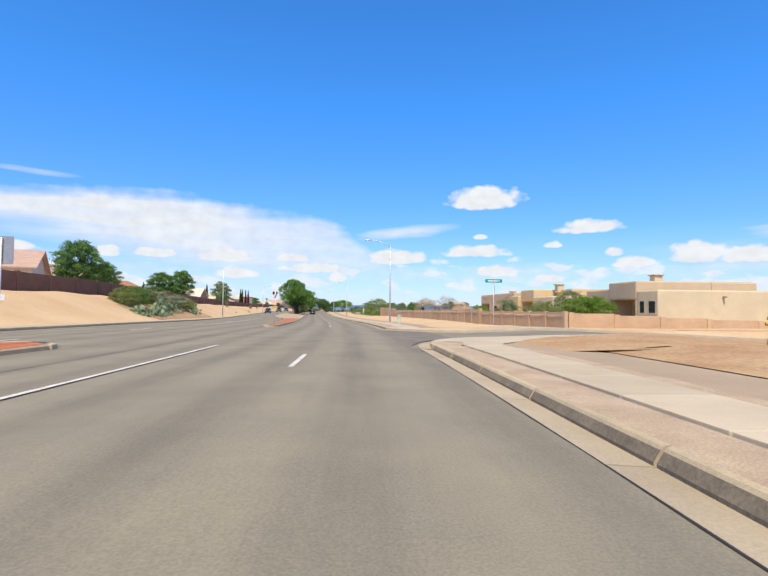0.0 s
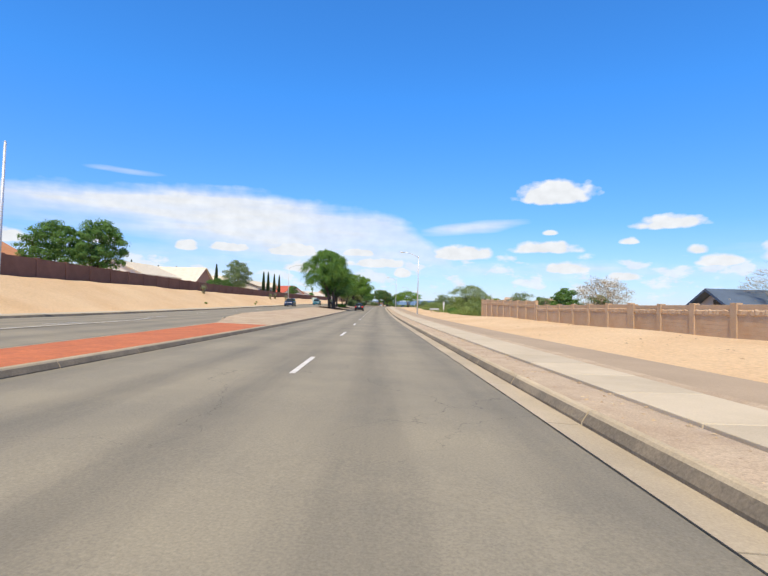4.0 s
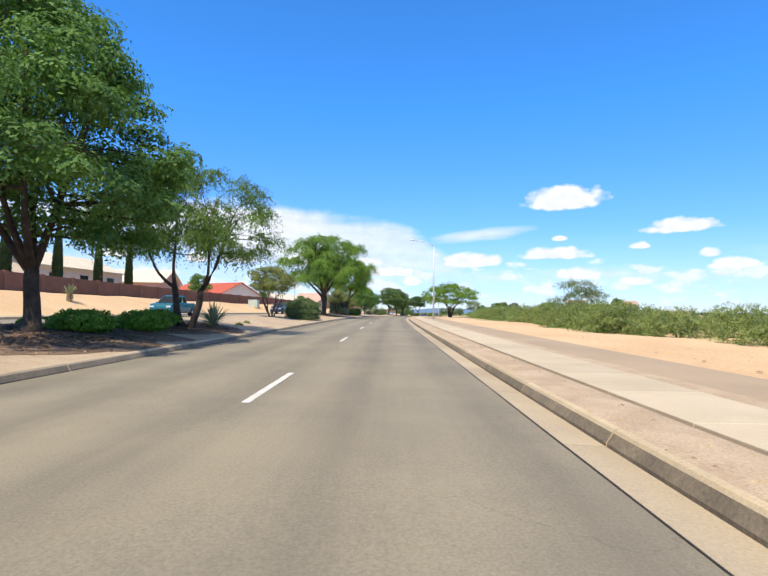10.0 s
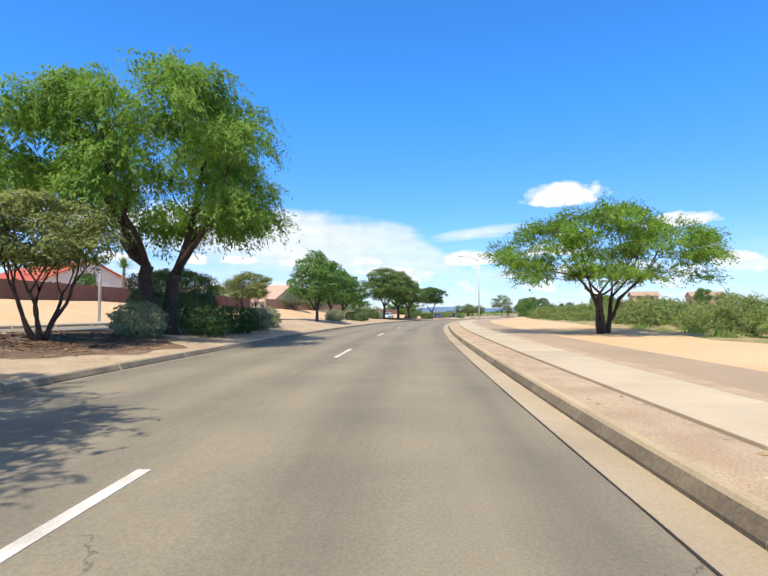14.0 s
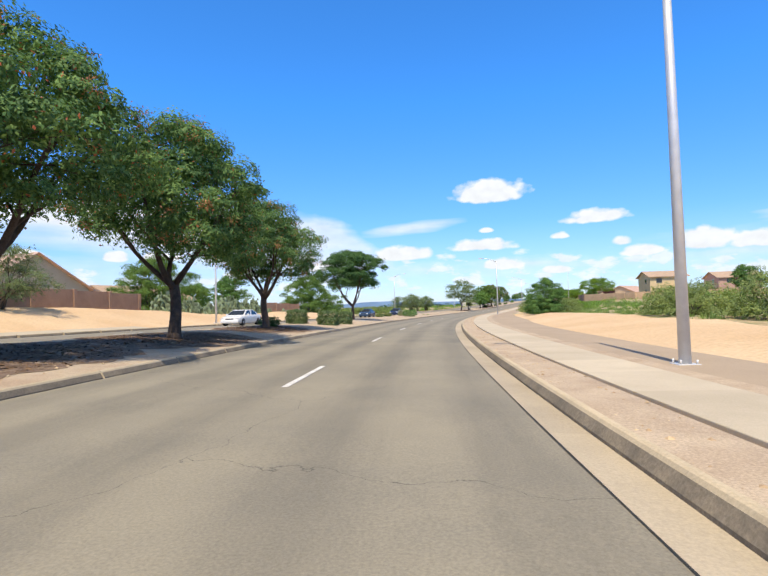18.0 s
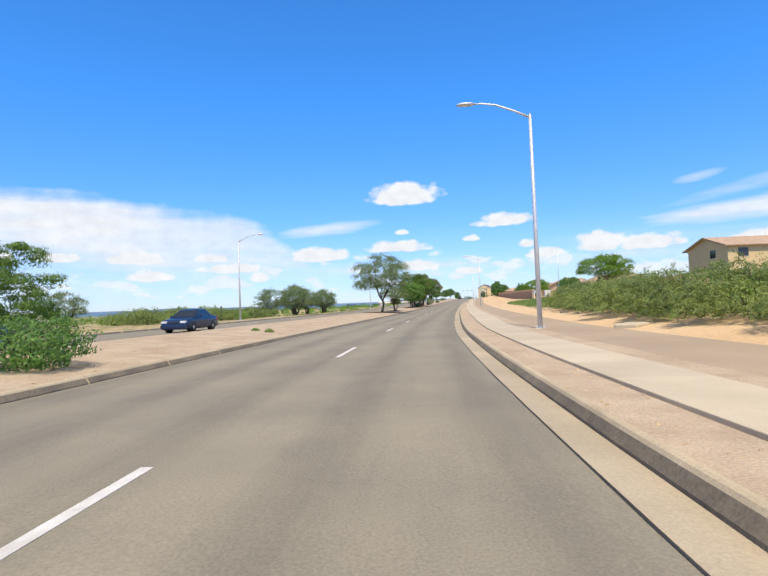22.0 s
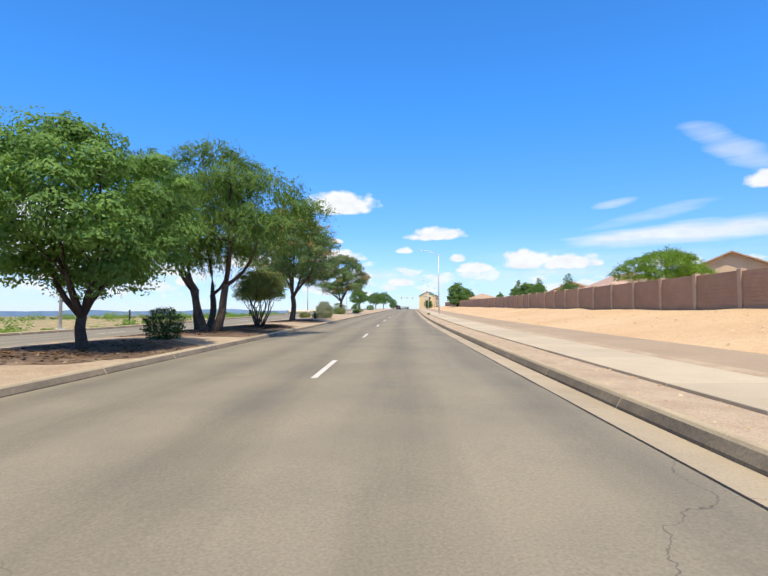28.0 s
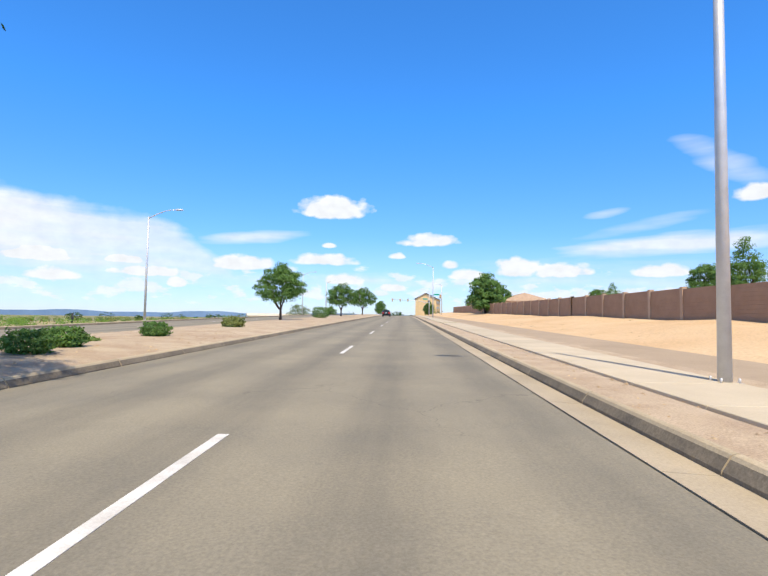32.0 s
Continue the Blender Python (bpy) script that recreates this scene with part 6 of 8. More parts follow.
def gable_house(s, lat, z, w, d, eave, ridge, stucco, roof, label, turn=0.0, storeys=1, windows=3, hip=0.0):
    """House whose front faces the road: w along local x (its ridge), d deep."""
    ob = thing("house", spot(s, lat, z, turn), label, "house", "houses")
    x, y = w / 2, d / 2
    inset = x * hip
    put("wall", mesh_of("wall", [(-x, -y, -1), (x, -y, -1), (x, y, -1), (-x, y, -1), (-x, -y, eave), (x, -y, eave), (x, y, eave), (-x, y, eave), (-x, 0, ridge if not hip else eave), (x, 0, ridge if not hip else eave)],
                          [(0, 1, 5, 4), (1, 2, 6, 9, 5), (2, 3, 7, 6), (3, 0, 4, 8, 7), (4, 5, 9, 8), (6, 7, 8, 9)], STUCCO[stucco]), ob)
    o, t = 0.55, 0.16
    k = (ridge - eave) / y
    for sg in (-1, 1):
        lo = eave - k * o
        a, b = (-x - o, sg * (y + o), lo), (x + o, sg * (y + o), lo)
        c, e = (x + (o if not hip else -inset), 0, ridge), (-x - (o if not hip else -inset), 0, ridge)
        up = [Vector(p) + Vector((0, 0, t)) for p in (a, b, c, e)]
        vs = [Vector(p) + Vector((0, 0, 0.02)) for p in (a, b, c, e)] + up
        fs = [(4, 5, 6, 7), (3, 2, 1, 0), (0, 1, 5, 4), (1, 2, 6, 5), (2, 3, 7, 6), (3, 0, 4, 7)]
        put("roof", mesh_of("roof", vs, fs if sg < 0 else [tuple(reversed(f)) for f in fs], ROOFS[roof]), ob)
        if hip:
            vs = [Vector((sg * (x + o), -(y + o), lo + t)), Vector((sg * (x + o), y + o, lo + t)), Vector((sg * (x - inset), 0, ridge + t)),
                  Vector((sg * (x + o), -(y + o), lo)), Vector((sg * (x + o), y + o, lo))]
            put("hip", mesh_of("hip", vs, [(0, 1, 2), (0, 3, 4, 1)] if sg > 0 else [(2, 1, 0), (1, 4, 3, 0)], ROOFS[roof]), ob)
    for lvl in range(storeys):
        zc = 1.45 + lvl * 2.75
        for i in range(windows):
            xx = -x + w * (i + 0.5) / windows
            for sg in (-1, 1):
                window_on(ob, pose(xx, sg * (y + 0.0), zc, 0, 0, 0 if sg < 0 else 180), 1.3, 1.15)
        for sg in (-1, 1):
            window_on(ob, pose(sg * x, -y * 0.3, zc, 0, 0, 90 if sg > 0 else -90), 1.2, 1.1)
    return ob


def adobe_house(s, lat, z, blocks, label, windows=(), turn=0.0, stucco="sand", porches=(), spouts=()):
    """Flat-roofed house of rounded adobe blocks: (x0, x1, y0, y1, height)."""
    ob = thing("adobe_house", spot(s, lat, z, turn), label, "house", "houses")
    for i, (x0, x1, y0, y1, h) in enumerate(blocks):
        put("wall", box("wall", x0, x1, y0, y1, -0.8, h, STUCCO[stucco if i % 2 == 0 else "cream"], 0.14, 2), ob)
        put("parapet", box("parapet", x0 + 0.3, x1 - 0.3, y0 + 0.3, y1 - 0.3, h - 0.05, h + 0.03, STUCCO[stucco]), ob)
    for x0, x1, y0, y1, h, top, deep in porches:       # porch open to the road under a deep lintel
        for ya, yb in ((y0, y0 + 0.3), (y1 - 0.3, y1)):
            put("porch_pier", box("porch_pier", x0, x0 + deep, ya, yb, -0.8, top, STUCCO[stucco], 0.06, 2), ob)
        put("porch_lintel", box("porch_lintel", x0, x1, y0, y1, top, h, STUCCO[stucco], 0.14, 2), ob)
        put("porch_back", box("porch_back", x0 + deep, x1, y0 + 0.02, y1 - 0.02, -0.8, top + 0.02, STUCCO[stucco]), ob)
        window_on(ob, pose(x0 + deep, y0 + (y1 - y0) * 0.30, 1.7, 0, 0, -90), 1.0, 2.0)
        window_on(ob, pose(x0 + deep, y0 + (y1 - y0) * 0.62, 1.9, 0, 0, -90), 1.0, 1.3)
    for m in spouts:
        put("roof_spout", box("roof_spout", -0.09, 0.09, -0.38, 0.05, -0.10, 0.04, PORCH, 0.01), ob, m)
    for m, w, h in windows:
        window_on(ob, m, w, h)
    return ob


# ======================= walls and houses =======================


def along(s_list, lat, zf):
    return [at(s, lat(s) if callable(lat) else lat, zf(s)) for s in s_list]


def zr(s, lat):
    return z_right(s, max(0.0, lat - PATH_OUT))


def zl(s, lat):
    return z_left(s, max(0.0, far_l(s) - 0.16 - lat))


def build_walls():
    lat = lambda s: lerp(s, [(38.5, 18.4), (60, 17.6), (145.3, 17.5)])
    for a, b, top_a, top_b, h in ((38.5, 57.7, 0.86, 0.92, 1.5), (58.1, 100, 1.15, 1.20, 1.7), (100.4, 119, 1.28, 1.32, 1.75), (119.4, 145.3, 1.74, 2.28, 2.2)):
        f = lambda s: top_a + (top_b - top_a) * (s - a) / (b - a) - h
        block_wall("wall_tan", along(np.linspace(a, b, max(2, int((b - a) / 14))), lat, f), h, WALL_TAN, WALL_TAN, "tan block garden wall with a rough stone course on sandy ground")
    block_wall("wall_side", [at(38.3, 18.8, -0.62), at(36.6, 29, -1.05), at(34, 52, -1.7)], 1.45, WALL_PALE, WALL_PALE, "pale sunlit block wall along the side street", 4.0, post_up=0.02)
    block_wall("wall_brown", along((-60, -20, 20, 60, 100, 140, 170, 200, 230, 260, 290, 318), lambda s: far_l(s) - 10.4, lambda s: zl(s, far_l(s) - 10.4) - 0.03), 1.6, WALL_BROWN, WALL_BROWN,
               "dark brown block wall along the top of the sand bank", 4.6, 0.4)
    block_wall("wall_brown_low", along((322, 340, 356.5), lambda s: far_l(s) - 9.6, lambda s: zl(s, far_l(s) - 9.6) - 0.03), 1.7, WALL_RUSSET, WALL_RUSSET, "reddish brown block wall ending beside prickly pears", 4.2, 0.35)
    block_wall("wall_brown_end", along((386.5, 399.5), lambda s: far_l(s) - 11.0, lambda s: zl(s, far_l(s) - 11.0) - 0.03), 1.65, WALL_RUSSET, WALL_RUSSET, "reddish brown block wall ending at a big bush", 4.2, 0.35)
    latw = lambda s: lerp(s, [(474, 17.2), (520, 17.8), (560, 18.0), (720, 18.2)])
    block_wall("wall_long", along((474, 520, 560, 600, 640, 720), latw, lambda s: zr(s, latw(s)) - 0.03), 1.85, WALL_RUSSET, POST_RUSSET, "long russet block wall with lighter posts above the sand bank", 3.9, 0.3, post_up=0.10)
    block_wall("wall_hill", [at(465.5, 25.3, 2.0), at(473, 24.2, 1.95)], 1.7, WALL_RUSSET, WALL_RUSSET, "brown retaining wall on the weedy hill", 3.7, 0.3)
    block_wall("wall_hill_pale", [at(465.2, 25.5, 2.1), at(449, 36, 2.2), at(441, 58, 2.2), at(436, 90, 2.2)], 1.5, WALL_PALE, WALL_PALE, "pale block wall below the hillside houses", 4.0, post_up=0.02)


def build_houses():
    f = lambda x, y, z, r=0: pose(x, y, z, 0, 0, r)
    adobe_house(47.0, 29.9, -0.6, [(0.1, 12, 5.0, 10.0, 3.95), (0.0, 24, -3.3, -0.05, 3.6), (8, 13, 0.0, 5.0, 4.6)], "tan flat-roofed adobe house with a porch and rounded parapets",
                [(f(0.1, 7.6, 2.2, -90), 1.1, 1.2), (f(0.1, 8.9, 2.2, -90), 1.1, 1.2), (f(0, -0.9, 2.0, -90), 0.6, 1.1), (f(0, -2.4, 2.0, -90), 0.9, 1.1)], porches=[(0, 8, 0, 5.0, 4.6, 2.75, 2.4)],
                spouts=[f(6.5, -3.3, 3.0), f(14, -3.3, 3.0)])
    adobe_house(62.0, 28.4, -0.6, [(-0.2, 12, 10.6, 13.6, 3.8), (0.1, 11, 0, 6.1, 3.5), (3.5, 15, 1.5, 6.0, 4.55)], "sand-coloured flat-roofed adobe house with a covered porch",
                [(f(-0.2, 11.6, 1.9, -90), 0.6, 1.0), (f(-0.2, 12.6, 1.9, -90), 0.7, 0.6)], stucco="yellow", porches=[(0.2, 12, 6.0, 10.6, 4.6, 2.9, 2.6)], spouts=[f(4, 0, 2.9), f(8, 0, 2.9)])
    adobe_house(79.0, 30.3, -0.6, [(0, 14, 0, 11.4, 4.65), (6, 13.6, 11.3, 16.2, 4.6)], "sand-coloured flat-roofed adobe house behind the block wall",
                [(f(0, 8.6, 2.0, -90), 1.6, 1.1), (f(0, 4.4, 2.2, -90), 1.3, 1.2), (f(3.4, 0, 2.2), 1.2, 1.2)], stucco="sand", porches=[(0, 6.5, 11.35, 16.3, 4.65, 2.95, 3.0)], spouts=[f(0, 3.0, 3.95, -90), f(0, 13.6, 3.95, -90)])
    for cs, cl, cz in ((49.8, 34.0, 4.0), (66.9, 31.9, 3.9), (91.0, 35.0, 4.0)):
        p = thing("chimney", spot(cs, cl, cz), "stucco chimney on the flat adobe roof", "chimney", "chimneys")
        put("chimney_shaft", box("chimney_shaft", -0.45, 0.45, -0.45, 0.45, -0.3, 0.75, STUCCO["cream"], 0.05, 2), p)
        put("cap", box("cap", -0.6, 0.6, -0.6, 0.6, 0.75, 0.87, STUCCO["sand"], 0.03), p)
    gable_house(95.2, 21.6, -0.5, 4.4, 3.4, 1.55, 2.45, "white", "blue", "small pale shed with a blue-grey metal roof", 0, windows=1)
    L = lambda s, dl, w, d, e, r, st, rf, text, turn=90, **k: gable_house(s, far_l(s) - dl, zl(s, far_l(s) - 11) - 0.1, w, d, e, r, st, rf, text, turn, **k)
    far_house = lambda s, lat, z, w, d, e, r, st, rf, text, turn, **k: gable_house(s, lat, z, w, d, e, r, st, rf, text, turn, **k)
    far_house(92, -45, 2.3, 17, 12, 2.9, 5.7, "pink", "pink", "stucco house with a dusty pink tiled roof", 84, windows=4)
    far_house(60, -40, 2.2, 15, 11, 2.8, 4.9, "white", "pink", "stucco house with a pale pink gable", 20)
    far_house(127, -49, 2.3, 14, 11, 2.9, 5.4, "white", "orange", "stucco house with an orange tiled roof", 78)
    far_house(168, -46, 2.3, 15, 11, 2.9, 5.2, "white", "pale", "long stucco house with a pale cream roof", 88)
    far_house(199.5, -51.5, 2.3, 17, 11, 2.9, 6.4, "brown", "pale", "stucco house with a gable end and a pale sunlit roof", -4)
    far_house(184, -60, 2.3, 18, 12, 2.9, 5.6, "white", "pale", "stucco house with a broad cream roof", -2)
    far_house(216, -50, 2.3, 14, 11, 2.9, 5.2, "white", "pale", "stucco house with a pale roof beside cypresses", 20)
    far_house(232, -40, 2.3, 14, 10, 2.8, 4.6, "white", "pale", "stucco house with a cream roof along the wall", 84)
    far_house(262, -48, 2.2, 15, 11, 2.9, 5.2, "pink", "pale", "stucco house with a small gable and pale roof above the wall", 10)
    far_house(308, -57, 1.8, 24, 13, 2.9, 6.0, "white", "red", "cream house with a bright red tiled roof", -23, windows=4)
    far_house(335, -50, 1.4, 14, 10, 2.7, 4.8, "white", "pale", "white stucco house with a shallow roof", 80)
    gable_house(360, -50, 0.9, 13, 13, 3.0, 6.9, "sage", "pink", "grey-green stucco house with a wide gable and pale tiles", -12, windows=2)
    gable_house(378, far_l(378) - 28, 0.2, 13, 10, 2.8, 4.8, "sand", "tan", "tan house with a pinkish tiled roof", 75)
    gable_house(398, far_l(398) - 46, -0.4, 11, 9, 2.6, 4.2, "white", "tan", "small white house with an orange-brown roof", 60)
    gable_house(420, far_l(420) - 70, -1.0, 11, 9, 2.6, 4.2, "cream", "tan", "small cream house across the field", 60)
    gable_house(456, 43.2, 2.2, 8.4, 9, 5.2, 6.6, "yellow", "tan", "two-storey yellow stucco house on the rise", 8, 2, 2)
    gable_house(478, 65, 2.2, 11, 9, 5.2, 6.8, "pink", "tan", "two-storey pinkish stucco house on the rise", 8, 2, 2)
    for i, (s, l, e, r, st, txt) in enumerate(((500, 41, 3.0, 5.2, "sand", "tan stucco house with a brown tiled roof"), (516, 39, 3.0, 5.1, "sand", "sand-coloured house with a tan tiled roof"), (536, 36.5, 3.2, 5.4, "sand", "tan house with a hipped tiled roof"),
                                             (563, 36, 3.0, 5.3, "yellow", "yellowish house with a tan tiled roof"), (590, 38, 3.0, 5.0, "sand", "tan house with overlapping gables"), (662, 27, 2.8, 4.4, "pink", "stucco house with a pinkish tiled roof"),
                                             (684, 26, 2.8, 4.4, "sand", "tan house far along the wall"))):
        gable_house(s, l, 1.1, 12.5, 10, e, r, st, "tan" if i % 3 else "pink", txt, 90 if i % 2 else 60, hip=0.35 if i % 2 else 0.0)
    # three-storey block at the crossing
    gable_house(802, 13.5, 0.0, 18, 10, 8.4, 11.0, "yellow", "blue", "yellow and white three-storey building at the crossing", 80, 3, 5)
    gable_house(800, -60, -1.0, 30, 12, 3.0, 4.0, "white", "pale", "long low white building across the plain", 20)


def build_trees():
    zm = 0.28
    tree("willow", 165.3, -7.2, zm, 200)
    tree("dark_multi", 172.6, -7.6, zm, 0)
    tree("ash", 185.6, -7.9, zm, 0)
    tree("mesquite", 193.4, -6.8, zm, 30, 0.80)
    tree("multi", 213, -7.8, zm, 10, 1.0)
    tree("mesquite_big", 239.5, -7.5, zm, 60)
    tree("mesquite_big", 259.4, -7.4, zm, 190, 0.92)
    tree("multi", 253.9, -7.7, zm, 80, 0.95)
    tree("multi", 270.5, -8.2, zm, 200, 0.75)
    tree("far_round", 284.5, -7.5, zm, 0, 1.12)
    tree("far_round", 296, -9.2, zm, 90, 1.1)
    tree("far_round", 306, -10.4, zm, 200, 1.1)
    tree("pistache", 319.5, -7.7, zm, 0)
    tree("pistache", 327, -7.1, zm, 120, 1.02)
    tree("pistache", 337, -7.3, zm, 220, 0.93)
    tree("lollipop", 361.5, -7.7, zm, 0)
    tree("desert_willow", 448, -6.7, zm, 140)
    tree("mesquite_small", 458, -6.3, zm, 60, 1.0)
    tree("multi", 460.6, -6.4, zm, 20, 0.52)
    tree("small_round", 483.4, -6.2, zm, 200, 0.86)
    tree("small_round", 492.3, -6.4, zm, 310, 0.93)
    tree("mesquite", 501.5, -6.6, zm, 210, 0.94)
    tree("mesquite", 504.0, -7.9, zm, 100, 0.88)
    tree("multi", 507.0, -5.9, zm, 30, 0.74)
    tree("multi", 509.0, -6.7, zm, 150, 0.70)
    tree("pistache_red", 518.8, -6.8, zm, 60, 1.0)
    tree("pistache_red", 552.9, -7.4, zm, 150, 0.97)
    tree("far_round", 593.2, -9.0, zm, 20, 0.90)
    tree("far_round", 625, -7.6, zm, 70, 0.9)
    tree("far_round", 662, -7.4, zm, 70, 1.1)
    # right side
    tree("acacia", 267.0, 11.4, zr(267, 11.4), 0, 1.0)
    tree("roadside", 378.4, 12.7, zr(378.4, 12.7) - 0.35, 0, 1.0)
    tree("verge_mesquite", 167.3, 18.9, -0.25, 0, 1.0)
    tree("scrub_tree", 177, 24, -0.3, 140, 0.92)
    tree("scrub_tree", 226.3, 21.5, -0.25, 20, 1.02)
    tree("bare_tree", 93, 22.8, -0.5, 50, 0.95)
    tree("bare_tree", 118, 24, -0.3, 150, 0.95)
    tree("garden", 126, 23.0, -0.2, 20, 0.55)
    tree("pine", 131.5, 24, -0.2, 90, 0.42)
    tree("garden", 121, 24.5, -0.2, 200, 0.42)
    tree("bare_tree", 124, 26, -0.2, 10, 1.05)
    tree("scrub_tree", 143.8, 23, -0.3, 220, 0.8)
    tree("scrub_tree", 137, 24, -0.3, 100, 0.62)
    tree("scrub_tree", 62, 22.4, -0.5, 30, 0.62)
    tree("scrub_tree", 52, 25.5, -0.5, 100, 0.78)
    tree("scrub_tree", 206, 30, -0.4, 90, 0.8)
    tree("garden", 458, 62, 2.2, 0, 1.15)
    tree("acacia", 470, 29.0, 2.2, 80, 1.0)
    for s, lat, k, sc in ((502, 30, "garden", 0.7), (508, 29, "pine", 0.65), (515, 30, "garden", 0.7), (526, 24.5, "acacia", 0.85), (551, 24, "pine", 0.62), (567.5, 24, "pine", 0.66), (572.5, 25, "garden", 0.66),
                          (578.5, 24.5, "garden", 0.72), (583.5, 24, "pine", 0.72), (588.5, 24.5, "garden", 0.64), (605, 24, "pine", 0.48), (612, 25, "garden", 0.5), (650, 17.5, "roadside_far", 1.7), (658, 21.5, "roadside_far", 1.35), (700, 22, "roadside_far", 1.2)):
        tree(k, s, lat, 1.15, s * 31 % 360, sc)
    # left, behind the wall and across the road
    for s, dl, k, sc in ((72, 17, "garden", 1.12), (78, 16, "garden", 0.8), (84, 18, "olive_tree", 0.9), (133, 20.5, "garden", 1.18), (136, 16.5, "garden", 1.28), (174, 13.5, "garden", 0.42), (178, 13.5, "garden", 0.5), (217, 20.5, "olive_tree", 1.8), 
                         (184, 13.5, "garden", 0.5), (255.5, 12.2, "garden", 0.70), (288, 13, "garden", 0.45), (312, 12.5, "garden", 0.5)):
        tree(k, s, far_l(s) - dl, zl(s, far_l(s) - 11), s * 17 % 360, sc)
    for s, dl, h in ((215.5, 12.4, 7.2), (222.8, 12.8, 7.5), (229, 12.4, 7.3), (235, 12.2, 7.3), (213.4, 25.4, 8.8), (214, 50, 9.4), (222, 46, 8.6), (230, 44, 9.0), (176, 38, 6.5)):
        cypress(s, far_l(s) - dl, h, zl(s, far_l(s) - 11))
    tree("scrub_tree", 330, far_l(330) - 8, 0.7, 0, 0.95)
    tree("big_bush_tree", 371, -38, 0.1, 60, 0.98)
    tree("garden", 391, -39.5, -0.2, 60, 1.12)
    tree("garden", 386, -42.5, -0.2, 160, 0.9)
    tree("big_bush_tree", 409.5, -32.5, -0.2, 20, 1.0)
    tree("scrub_tree", 421, -33.5, -0.2, 20, 0.75)
    tree("scrub_tree", 340, far_l(340) - 8, 0.5, 200, 1.1)
    tree("garden", 372, far_l(372) - 18, 0.1, 20, 0.6)
    for s, dl, sc in ((459, 3.6, 1.0), (463, 5.4, 1.12), (457, 7.4, 0.95), (467.5, 4.4, 1.0), (476.5, 3.6, 1.02), (480.5, 5.0, 0.9)):
        tree("scrub_tree", s, far_l(s) - dl, 0.0, s * 40, sc)
    tree("scrub_tree", 690, far_l(690) - 8, -0.3, 0, 1.1)
    tree("roadside_far", 720, -6, 0.1, 0, 1.0)
    tree("roadside_far", 742, -26, 0.0, 70, 1.2)
    tree("roadside_far", 735, 10, 0.3, 70, 1.0)


